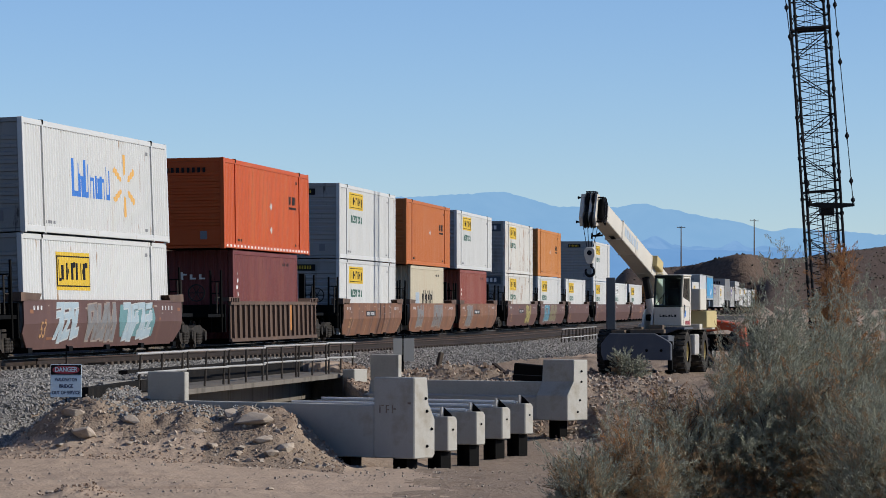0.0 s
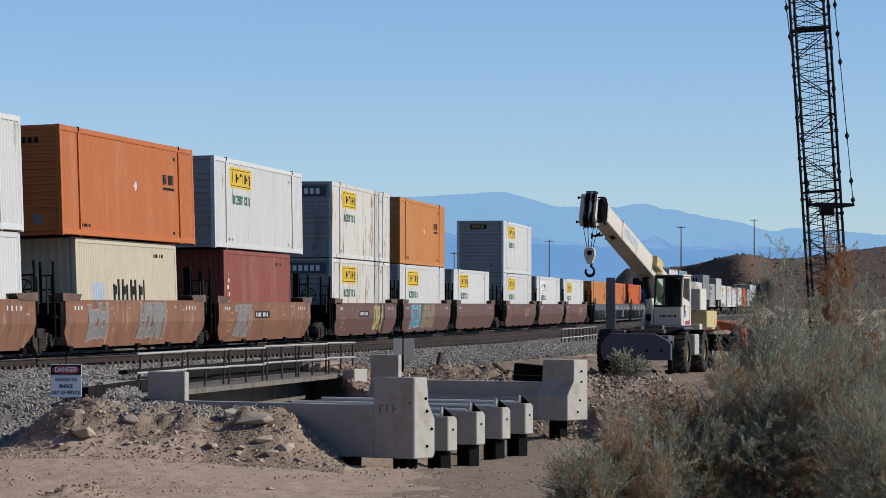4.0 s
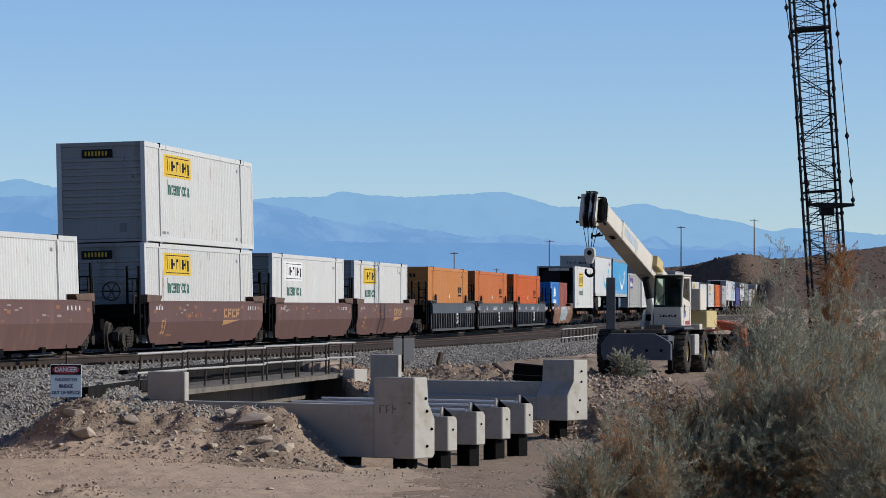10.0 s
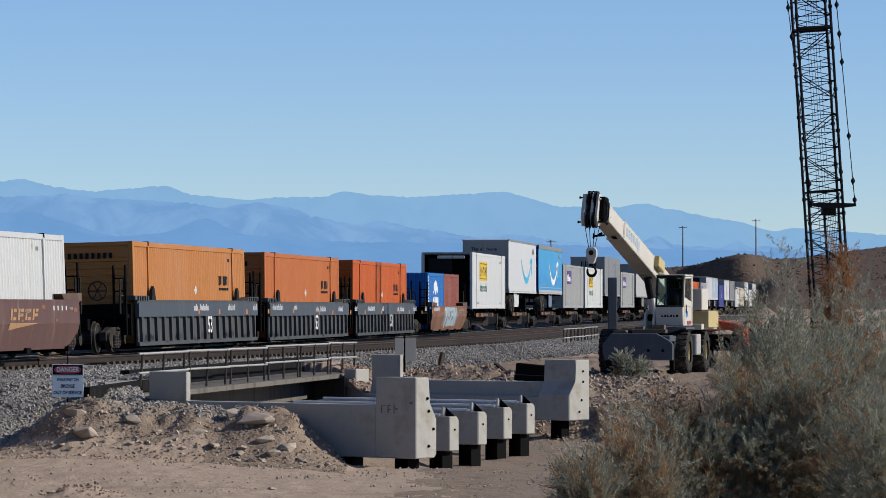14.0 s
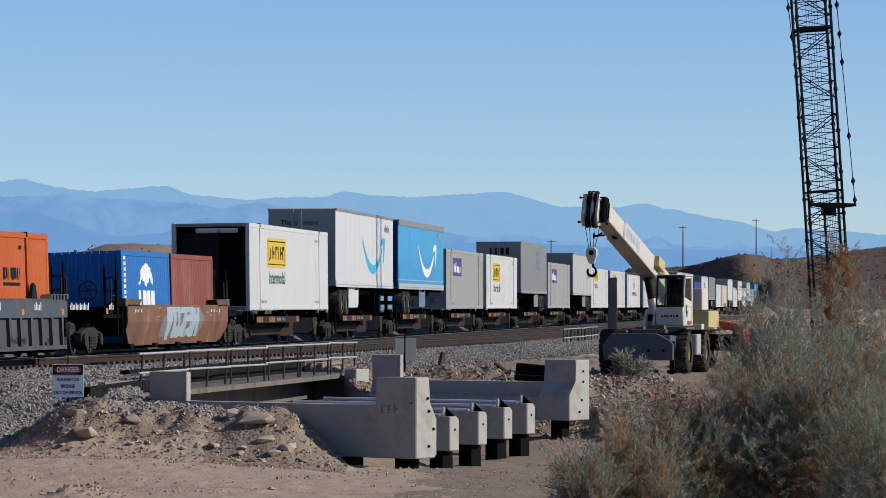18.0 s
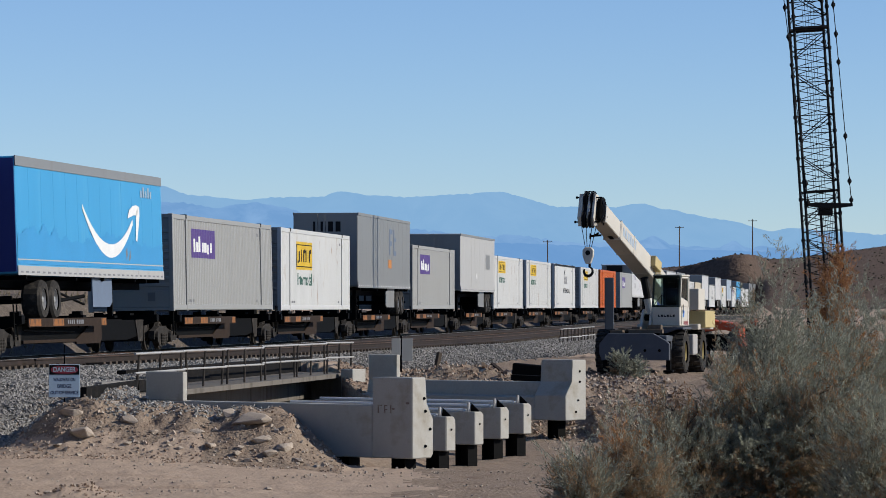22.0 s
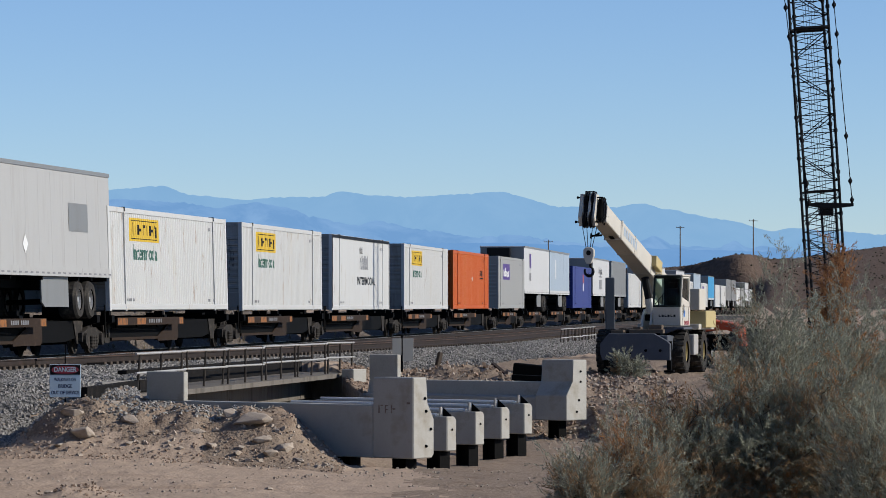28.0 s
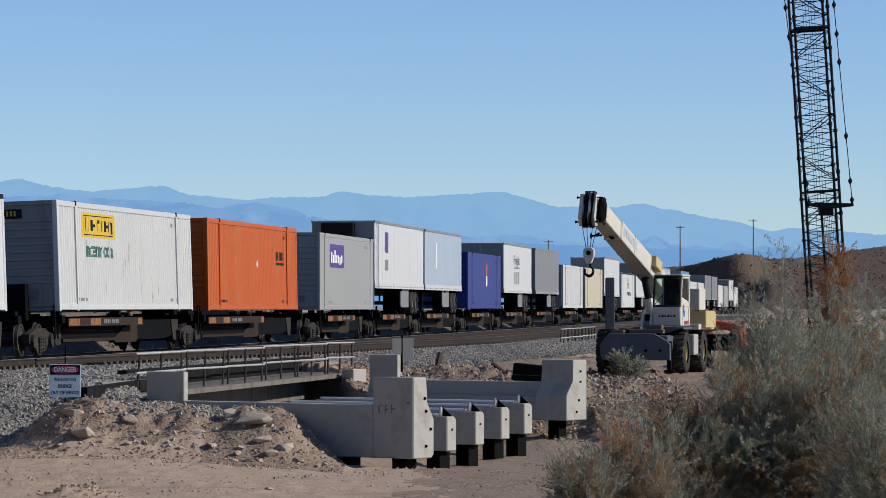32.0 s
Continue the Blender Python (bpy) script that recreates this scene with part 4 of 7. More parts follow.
    rod(bm, (0.9, F * (L - axles[0] - 0.6), 0.45), (0.9, F * (L - a), 0.62), 0.05, 6)
    rod(bm, (0.9, F * (L - axles[0] - 0.6), 0.80), (0.9, F * (L - a), 0.40), 0.035, 6)
    part("slider_brace", bm, "dark", t)
    for y in (F * (L - axles[0]), F * (L - axles[1])):
        bm = B()
        rod(bm, (-1.1, y, 0.50), (1.1, y, 0.50), 0.07)
        part("axle", bm, "dark", t)
        for side in (1, -1):
            ty = part("tyre", shared("trail_tyre", lambda: tyre_mesh(0.51, 0.5)), None, t, at=pose(side * 0.98, y, 0.51, 0, 0, 0 if side > 0 else 180))
            part("rim", shared("trail_rim", lambda: rim_mesh(0.51, 0.5)), None, ty)
    bm = B()
    box(bm, -1.1, 1.1, *span(L - 0.12, L - 0.04), 0.5, 0.6)
    for x in (-0.7, 0.7):
        box(bm, x - 0.04, x + 0.04, *span(L - 0.12, L - 0.05), 0.55, z0)
    part("bumper", bm, "dark", t)
    X = w + 0.003
    zc = (z0 + z1) / 2 + 0.1

    def put(nm, bm, mat, lab=""):
        part(nm, on_side(bm, X + 0.004, 1, False), mat, t, lab)
    if "smile_cyan" in marks:
        put("emblem", smile(2.0, zc + 0.30, 6.0, 1.12), "cyan", "curved cyan swoosh emblem")
        put("lettering", bars([(5.4 + 0.30 * k, 5.56 + 0.30 * k, zc + 0.72, zc + (1.02 if k % 2 else 0.92)) for k in range(5)]), "letter_grey")
        bm = words("There's more", 0.26, 0.004)
        for v in bm.verts:
            v.co = Vector((v.co.x, -0.024, v.co.y))
        part("front_lettering", bm, "black", t, at=(-0.1, -L, z1 - 0.55))
    if "smile_white" in marks:
        put("worn_film", shape2d([[(-L + 0.03 + length * k / 96, z0 + 0.24), (-L + 0.03 + length * (k + 1) / 96, z0 + 0.24),
                                   (-L + 0.03 + length * (k + 1) / 96, z0 + 1.02 + 0.14 * math.sin(k * 0.13) + 0.24 * noise.noise((k * 0.3, 1, 2))),
                                   (-L + 0.03 + length * k / 96, z0 + 1.02 + 0.14 * math.sin(k * 0.13) + 0.24 * noise.noise((k * 0.3, 1, 2)))] for k in range(95)]), "deep_sky", "darker blue film with a ragged upper edge")
        X += 0.003
        put("emblem", smile(1.65, zc + 0.30, 6.1, 1.12), "letter_white", "curved white swoosh emblem")
        put("emblem", shape2d([[(3.5, z0 + 0.45), (3.62, z0 + 0.62), (3.58, z0 + 0.85), (3.4, z0 + 0.7)], [(3.72, z0 + 0.42), (3.95, z0 + 0.8), (4.0, z0 + 0.55)]]), "letter_grey")
        put("belt", bars([(-L + 0.02, L - 0.02, z0 + 0.34, z0 + 0.37)]), "pale_silver")
        put("lettering", bars([(5.4 + 0.30 * k, 5.56 + 0.30 * k, zc + 0.72, zc + (1.02 if k % 2 else 0.92)) for k in range(5)]), "pale_blue")
    if "haul" in marks:
        put("lettering", bars([(1.2, 1.5, zc - 0.2, zc + 0.9), (1.5, 2.2, zc + 0.7, zc + 0.9), (1.5, 2.0, zc + 0.2, zc + 0.4), (2.5, 2.8, zc - 0.2, zc + 0.9), (2.8, 3.4, zc - 0.2, zc + 0.0), (2.8, 3.4, zc + 0.4, zc + 0.55)]), "slate_grey")
        put("emblem", bars([(0.9, 1.9, zc - 0.75, zc - 0.4)]), "amber")
        bm = B()
        for k in range(4):
            box(bm, -0.5 + 0.3 * k, -0.3 + 0.3 * k, -0.03, 0.0, z1 - 0.75, z1 - 0.35)
        part("front_lettering", bm, "black", t, at=(0, -L, 0))
    if "freight" in marks:
        put("lettering", moved(words("Freight", 0.75, 0.01, 3.4), -1.0, zc + 0.35), "letter_grey")
        each(put, "number_mark", ([(-2.6, 0.8, zc - 0.12, zc - 0.04), (-2.2, -1.7, zc - 1.0, zc - 0.3), (-1.1, -0.6, zc - 1.0, zc - 0.3), (0.0, 0.5, zc - 1.0, zc - 0.3)]), "letter_grey")
    if "twin" in marks:
        put("emblem", bars([(-4.9, -3.9, zc + 0.0, zc + 0.85)]), "purple")
        put("lettering", bars([(-4.9, -3.9, zc - 0.75, zc - 0.3)]), "letter_grey")
    if "patch" in marks:
        put("patch", bars([(3.6, 5.6, zc - 0.35, zc + 0.4)]), "silver")
        put("placard", shape2d([[(-1.0, zc - 0.75), (-0.75, zc - 0.5), (-0.5, zc - 0.75), (-0.75, zc - 1.0)]]), "letter_white")
    if "strip" in marks:
        put("lettering", bars([(-3.4, -2.9, zc - 0.5, zc + 0.7)]), "letter_white")
    if "cooled" in marks:
        bm = B()
        rounded(bm_box(bm, -0.85, 0.5, -0.5, -0.03, z0 + 1.1, z1 - 0.1), 0.06)
        part("cooling_unit", bm, "black", t, "black cooling unit on the front", at=(0, -L, 0))
    return t


# ---- train: cars ----
def wheelset_mesh():
    bm = B()
    for s_ in (1, -1):
        lathe(bm, [(0.10, s_ * 0.68), (0.42, s_ * 0.685), (0.455, s_ * 0.69), (0.455, s_ * 0.715), (0.42, s_ * 0.72), (0.415, s_ * 0.80), (0.36, s_ * 0.81), (0.33, s_ * 0.78), (0.15, s_ * 0.76), (0.12, s_ * 0.82), (0.09, s_ * 0.83)], 24)
    rod(bm, (-0.7, 0, 0), (0.7, 0, 0), 0.085, 8)
    for s_ in (1, -1):
        for k in range(3):
            a = k * math.tau / 3
            box(bm, s_ * 0.83 - 0.01, s_ * 0.83 + 0.012, 0.07 * math.cos(a) - 0.014, 0.07 * math.cos(a) + 0.014, 0.07 * math.sin(a) - 0.014, 0.07 * math.sin(a) + 0.014)
    return mesh("wheelset", bm, "truck_steel")


def side_frame_mesh():
    bm = B()
    prism(bm, [(-1.15, 0.36), (-1.15, 0.60), (-0.72, 0.66), (-0.45, 0.74), (0.45, 0.74), (0.72, 0.66), (1.15, 0.60), (1.15, 0.36), (0.72, 0.34), (0.45, 0.16), (-0.45, 0.16), (-0.72, 0.34)], "x", -0.09, 0.09)
    for y in (-0.89, 0.89):
        prism(bm, [(y + 0.17 * math.cos(k * math.tau / 10), 0.42 + 0.17 * math.sin(k * math.tau / 10)) for k in range(10)], "x", 0.02, 0.17)
    for y in (-0.2, 0.0, 0.2):
        lathe(bm, [(0.07, 0.2), (0.085, 0.24), (0.07, 0.28), (0.085, 0.32), (0.07, 0.36), (0.085, 0.40), (0.07, 0.44), (0.085, 0.48), (0.07, 0.52)], 10, (0.11, y, 0.0), "z")
    return mesh("side_frame", bm, "truck_steel")


M["worn_mark"] = material("worn_pale_mark", (0.2218, 0.1774, 0.1478), 0.6, 0, 3.0, 0.3, 40)
M["letter_grey_white"] = material("worn_white_spray", (0.42, 0.42, 0.42), 0.6, 0, 3.0, 0.2, 40)
M["amber_worn"] = material("worn_amber_stencil", (0.1996, 0.0887, 0.04435), 0.6, 0, 5.0, 0.35, 40, 0, (0.1109, 0.05914, 0.04066), 0.42)
M["amber_pale"] = material("pale_amber_lettering", (0.3105, 0.1774, 0.08131), 0.6, 0, 5.0, 0.25, 40, 0, (0.1996, 0.1109, 0.06283), 0.4)
M["spray_dim"] = material("dull_grey_spray", (0.1478, 0.1478, 0.1478), 0.6, 0, 3.0, 0.3, 40, 0, (0.0961, 0.06653, 0.05174), 0.45)
M["spray_blue"] = material("blue_spray_paint", (0.05174, 0.1774, 0.2439), 0.6, 0, 3.0, 0.25, 40)
M["spray_rim"] = material("white_spray_rim", (0.3252, 0.3474, 0.3474), 0.6, 0, 3.0, 0.2, 40)
M["spray_olive"] = material("olive_spray_rim", (0.07392, 0.06653, 0.04066), 0.6, 0, 3.0, 0.2, 40)
M["spray_dull"] = material("dull_olive_spray", (0.1478, 0.1257, 0.06653), 0.6, 0, 3.0, 0.2, 40)
M["truck_steel"] = material("dusty_truck_steel", (0.028, 0.025, 0.022), 0.75, 0.0, 4.0, 0.3, 60, 0.003, (0.07, 0.058, 0.047), 0.42, spec=0.08)


def bogie(parent, y):
    """A two-axle truck under a car."""
    f = part("truck_bolster", shared("bolster", lambda: mesh("truck_bolster", bm_box(B(), -1.0, 1.0, -0.2, 0.2, 0.30, 0.68), "truck_steel")), None, parent, at=(0, y, 0))
    for s_ in (1, -1):
        part("side_frame", shared("side_frame", side_frame_mesh), None, f, at=pose(s_ * 0.99, 0, 0.0, 0, 0, 0 if s_ > 0 else 180))
    for dy in (-0.89, 0.89):
        part("wheelset", shared("wheelset", wheelset_mesh), None, f, at=(0, dy, 0.456))
    return f


def well_outline(kind, L):
    if kind == "smooth":
        return [(-L, 0.62), (-L, 1.78), (L, 1.78), (L, 0.62), (L - 0.9, 0.30), (-L + 0.9, 0.30)]
    return [(-L, 0.50), (-L, 1.78), (L, 1.78), (L, 0.50), (L - 0.5, 0.30), (-L + 0.5, 0.30)]


def well_car(paint, kind, half, joint, label, tags="", last=False, sprays=(), top=1.42):
    """One well of a double-stack car. half: half of the well's length; joint: from its middle to the joint with the next."""
    t = thing("well_car", label, "rail car", "well cars of the train")
    L = half
    w = 1.50
    key = ("well", paint, kind, half, top)
    if kind == "smooth":
        def side():
            bm = B()
            prism(bm, [(-L, 0.85), (-L, top), (L, top), (L, 0.85)], "x", -0.02, 0.02)
            low = B()
            prism(low, [(-L, 0.62), (-L, 0.85), (L, 0.85), (L, 0.62), (L - 0.8, 0.20), (-L + 0.8, 0.20)], "x", -0.02, 0.02)
            for v in low.verts:
                v.co.x -= (0.85 - v.co.z) * 0.26
            lm = bpy.data.meshes.new("low")
            low.to_mesh(lm)
            low.free()
            bm.from_mesh(lm)
            bpy.data.meshes.remove(lm)
            box(bm, -0.05, 0.03, -L, L, top - 0.02, top + 0.04)
            return mesh("well_side", bm, paint)
    else:
        def side():
            bm = B()
            box(bm, -0.05, 0.0, -L + 0.2, L - 0.2, 0.20, 1.46)
            box(bm, -0.04, 0.06, -L, L, 1.36, 1.48)
            box(bm, -0.04, 0.07, -L + 0.1, L - 0.1, 0.19, 0.30)
            n = 18
            for k in range(n):
                y = -L + 0.5 + (2 * L - 1.0) * k / (n - 1)
                prism(bm, [(y - 0.045, 0.3), (y - 0.10, 1.02), (y - 0.10, 1.38), (y + 0.10, 1.38), (y + 0.10, 1.02), (y + 0.045, 0.3)], "x", 0.0, 0.085)
            return mesh("well_side", bm, paint)
    for s_ in (1, -1):
        part("well_side", shared((key, "side"), side), None, t, at=pose(s_ * w, 0, 0, 0, 0, 0 if s_ > 0 else 180))
        if kind == "banded":
            bm = B()
            box(bm, -0.03, 0.09, -L + 0.05, L - 0.05, 1.00, 1.40)
            b = part("band", bm, "slate_band", t, "blue-grey band with white lettering", at=pose(s_ * w, 0, 0, 0, 0, 0 if s_ > 0 else 180))
            if s_ > 0:
                for y0, letters in ((-L + 0.35, 4), (-L + 1.2, 9), (-3.6, 8), (0.2, 5), (3.4, 14), (L - 1.6, 4)):
                    for k in range(letters):
                        hh = 0.13 if (k + letters) % 3 else 0.18
                        part("band_letter", on_side(bars([(y0 + 0.13 * k, y0 + 0.13 * k + 0.075, 1.14, 1.14 + hh)]), w + 0.09, 1, False), "letter_grey_white", b)
                for y0, z0 in ((-L + 0.9, 1.04), (-5.0, 1.03), (-0.9, 1.03), (2.6, 1.03), (L - 1.9, 1.04)):
                    part("band_mark", on_side(bars([(y0, y0 + 0.2, z0, z0 + 0.14)]), w + 0.09, 1, False, 0.008), "amber", b)
        for e in (1, -1):
            def cap():
                bm = B()
                if kind == "smooth":
                    prism(bm, [(-0.85, top), (-1.15, top + 0.19), (0.85, top + 0.22), (0.85, top)], "x", -0.42, 0.03)
                else:
                    prism(bm, [(-0.95, 1.48), (-0.75, 1.60), (0.85, 1.60), (0.85, 1.48)], "x", -0.42, 0.06)
                    for k in range(5):
                        box(bm, 0.03, 0.10, -0.7 + 0.3 * k, -0.6 + 0.3 * k, 1.46, 1.58)
                return mesh("corner_cap", bm, "dull_brown" if kind == "smooth" else paint)
            part("corner_cap", shared((key, "cap"), cap), None, t, at=pose(s_ * w, e * (L - 0.6), 0, 0, 0, (0 if e > 0 else 180)) if s_ * e > 0 else Matrix.Translation((s_ * w, e * (L - 0.6), 0)) @ Matrix.Diagonal((s_, e, 1, 1)))
            if kind == "banded":
                def guide():
                    bm = B()
                    prism(bm, [(-0.28, 1.46), (0.28, 1.46), (0.14, 1.80), (0.0, 1.88), (-0.14, 1.80)], "x", -0.05, 0.03)
                    return mesh("box_guide", bm, "black")
                part("box_guide", shared("guide", guide), None, t, at=(s_ * (w - 0.08), e * (L - 2.6), 0))
    for k in range(5):
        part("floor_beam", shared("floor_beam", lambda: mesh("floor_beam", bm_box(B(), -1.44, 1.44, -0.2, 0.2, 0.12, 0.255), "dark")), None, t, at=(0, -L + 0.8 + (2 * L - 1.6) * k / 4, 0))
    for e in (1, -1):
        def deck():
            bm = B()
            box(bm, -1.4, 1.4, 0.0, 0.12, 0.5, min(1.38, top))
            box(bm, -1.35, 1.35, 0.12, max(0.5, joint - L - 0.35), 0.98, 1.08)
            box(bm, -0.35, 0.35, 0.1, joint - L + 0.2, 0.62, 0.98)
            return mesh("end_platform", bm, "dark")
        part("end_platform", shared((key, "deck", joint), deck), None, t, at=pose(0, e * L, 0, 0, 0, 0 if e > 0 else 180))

        def ladder():
            bm = B()
            for x in (0.0, 0.34):
                rod(bm, (x, 0, 0.5), (x, 0, 2.45), 0.04)
            for k in range(5):
                rod(bm, (0, 0, 0.65 + 0.36 * k), (0.34, 0, 0.65 + 0.36 * k), 0.02)
            return mesh("ladder", bm, "dark")

        def stand():
            bm = B()
            box(bm, -0.10, 0.10, 0.0, 0.16, 0.9, 2.5)
            box(bm, -0.22, 0.22, 0.02, 0.5, 0.9, 1.35)
            rod(bm, (0.0, 0.5, 1.0), (0.0, 0.5, 2.2), 0.045)
            return mesh("brake_stand", bm, "dark")
        def wheel():
            bm = B()
            lathe(bm, [(0.24, -0.02), (0.28, -0.02), (0.28, 0.02), (0.24, 0.02), (0.24, -0.02)], 16, (0, 0, 0), "y", caps=False)
            for k in range(3):
                an = k * math.pi / 3
                rod(bm, (-0.25 * math.cos(an), 0, -0.25 * math.sin(an)), (0.25 * math.cos(an), 0, 0.25 * math.sin(an)), 0.016, 5)
            return mesh("brake_wheel", bm, "truck_steel")

        def hoses():
            bm = B()
            tube(bm, [Vector((0.5, 0.1, 0.95)), Vector((0.55, 0.4, 0.6)), Vector((0.5, 0.75, 0.5)), Vector((0.4, 1.1, 0.7))], [0.035] * 4, 6)
            return mesh("air_hose", bm, "truck_steel")
        if e < 0:
            part("brake_wheel", shared("brake_wheel", wheel), None, t, at=(0.62, e * (L + 0.8), 1.75))
        part("air_hose", shared("air_hose", hoses), None, t, at=pose(0.3 if e > 0 else 1.1, e * L, 0, 0, 0, 0 if e > 0 else 180))

        def grab():
            bm = B()
            tube(bm, [Vector((0, 0, 1.1)), Vector((0, 0, 2.05)), Vector((0, 0.5, 2.05)), Vector((0, 0.5, 1.1))], [0.03] * 4, 6)
            rod(bm, (0, 0, 1.6), (0, 0.5, 1.6), 0.022, 5)
            return mesh("grab_rail", bm, "truck_steel")
        part("grab_rail", shared("grab_rail", grab), None, t, at=(1.30, e * (L + 0.75) - 0.25, 0))
        part("brake_stand", shared("brake_stand", stand), None, t, at=pose(e * 0.95, e * (L + 0.25), 0, 0, 0, 0 if e > 0 else 180))
        part("ladder", shared("ladder", ladder), None, t, at=(1.02, e * (L + 0.55), 0))
        part("ladder", shared("ladder", ladder), None, t, at=(-1.36, e * (L + 0.55), 0))
    bogie(t, -joint)
    if last:
        bogie(t, joint - 0.4)
    X = w + 0.022

    def put(nm, bm, mat, lab=""):
        laid(nm, bm, mat, 0.006, lab)

    def laid(nm, bm, mat, lift, lab=""):
        """A drawing on the side, bent over its crease and fitted under the top edge."""
        for v in bm.verts:
            if v.co.y > 0.85:
                v.co.y = 0.85 + (v.co.y - 0.85) * (top - 0.85) / 0.77
        bmesh.ops.bisect_plane(bm, geom=bm.verts[:] + bm.edges[:] + bm.faces[:], plane_co=(0, 0.85, 0), plane_no=(0, 1, 0), dist=1e-5)
        on_side(bm, X, 1, False, lift)
        for v in bm.verts:
            if v.co.z < 0.85 and kind == "smooth":
                v.co.x -= (0.85 - v.co.z) * 0.26
        part(nm, bm, mat, t, lab)
    rng = random.Random(hash_of(label + tags))
    if kind == "smooth":
        r = [(-L + 0.9 + 0.35 * k, -L + 1.05 + 0.35 * k, 1.32, 1.46) for k in range(3)] + [(L - 2.6 + 0.4 * k, L - 2.48 + 0.4 * k, 1.3, 1.46) for k in range(4)]
        for one in r:
            put("stencil", bars([one]), "letter_grey_white")
        for k in range(5):
            put("reflector", bars([(-L + 2.0 + 3.2 * k, -L + 2.2 + 3.2 * k, 0.92, 1.0)]), "amber_worn")
        for k in range(14):
            yy, zz = rng.uniform(-L + 0.8, L - 0.8), rng.uniform(1.0, 1.5)
            put("faded_mark", bars([(yy, yy + rng.uniform(0.1, 0.5), zz, zz + rng.uniform(0.03, 0.09))]), "worn_mark")
        for k, (yy, zz) in enumerate(((-L + 0.55, 1.2), (-4.6, 1.32), (-2.4, 1.36), (0.3, 1.2), (4.9, 1.36), (L - 0.6, 1.25))):
            put("amber_mark", bars([(yy, yy + 0.34, zz, zz + 0.13)]), "amber_worn")
        if "fifty" in tags or "number" in tags:
            put("lettering", moved(words("53", 0.6, 0.008), -L + 1.9, 0.68), "amber_pale")
            each(put, "number_mark", ([(-L + 2.4, -L + 3.2, 0.44, 0.5)]), "amber_worn")
        if "road" in tags:
            for k in range(4):
                y0 = 2.0 + 0.66 * k
                slant = [(y0, 0.98), (y0 + 0.16, 0.98), (y0 + 0.28, 1.36), (y0 + 0.12, 1.36)]
                put("lettering", shape2d([slant]), "amber_pale")
                put("lettering", shape2d([[(y0 + 0.22, 0.98 + 0.12 * (k % 2)), (y0 + 0.5, 0.98 + 0.12 * (k % 2)), (y0 + 0.53, 1.08 + 0.12 * (k % 2)), (y0 + 0.25, 1.08 + 0.12 * (k % 2))]]), "amber_pale")
                put("lettering", shape2d([[(y0 + 0.32, 1.26), (y0 + 0.58, 1.26), (y0 + 0.61, 1.36), (y0 + 0.35, 1.36)]]), "amber_pale")
            put("emblem", shape2d([[(1.9, 0.70), (4.6, 0.88), (1.95, 0.88)]]), "amber_pale")
            for k in range(8):
                put("number_mark", bars([(-3.6 + 0.25 * k + 0.2 * (k > 3), -3.48 + 0.25 * k + 0.2 * (k > 3), 1.0, 1.2)]), "amber_worn")
        if "number" in tags:
            put("number_panel", bars([(-2.4, 0.25, 0.96, 1.26)]), "black")
            each(lambda nm, bm, mat: laid(nm, bm, mat, 0.009), "number_mark", ([(-2.2 + 0.24 * k, -2.06 + 0.24 * k, 1.02, 1.2) for k in range(9) if k != 4]), "letter_grey_white")
        for c, wd, m in sprays:
            n = max(2, round(wd / 0.95))
            rim = {"spray_yellow": "spray_olive", "spray_blue": "spray_rim", "spray_pale": "spray_rim"}.get(m, "worn_mark")
            for k in range(n):
                a, b = c - wd / 2 + wd * k / n + 0.03, c - wd / 2 + wd * (k + 1) / n - 0.03
                lo, hi = rng.uniform(0.34, 0.46), rng.uniform(1.46, 1.57)
                mid, lean, th = (lo + hi) / 2 + rng.uniform(-0.15, 0.15), rng.uniform(-0.1, 0.22), 0.27 * (b - a) + 0.05
                kinds = rng.sample(("left", "right", "up", "mid", "low", "slash"), 4)
                strokes = []
                for one in kinds:
                    strokes.append({"left": ((a, lo), (a, hi)), "right": ((b - th, lo), (b - th, hi)), "up": ((a, hi - th * 0.7), (b - th, hi - th * 0.5)), "mid": ((a, mid), (b - th, mid + 0.06)), "low": ((a, lo), (b - th, lo + 0.08)), "slash": ((a, lo + 0.1), (b - th, hi - 0.25))}[one])
                for j, ((y0, z0), (y1, z1)) in enumerate(strokes):
                    flat = abs(z1 - z0) < 0.2
                    for grow, paint_, lift in ((0.05, rim, 0.006 + 0.0006 * j), (0.0, m, 0.010 + 0.0006 * j)):
                        if flat:
                            q = [(y0 - grow, z0 - grow), (y1 + th + grow, z1 - grow), (y1 + th + grow, z1 + th * 0.7 + grow), (y0 - grow, z0 + th * 0.7 + grow)]
                        else:
                            q = [(y0 - grow, z0 - grow), (y0 + th + grow, z0 - grow), (y1 + th + grow, z1 + grow), (y1 - grow, z1 + grow)]
                        q = [(y + lean * (z - 1.0), min(1.6, z)) for y, z in q]
                        laid("spray_paint" if lift > 0.0095 else "spray_outline", shape2d([q]), paint_, lift)
        if "spray_bed" in tags:
            put("spray_field", shape2d([[(1.4, 0.45), (5.2, 0.45), (5.4, 1.0), (5.1, 1.54), (1.2, 1.5), (1.0, 0.9)]]), "spray_teal")
        if "spray_grey" in tags:
            put("spray_field", shape2d([[(-2.9, 0.42), (2.6, 0.42), (3.4, 1.0), (2.6, 1.58), (-0.6, 1.5), (-2.4, 1.1)]]), "spray_dim")
    elif "fifty" in tags:
        part("lettering", on_side(moved(words("53", 0.7, 0.01), 1.0, 0.72), w + 0.09, 1, False), "letter_white", t)
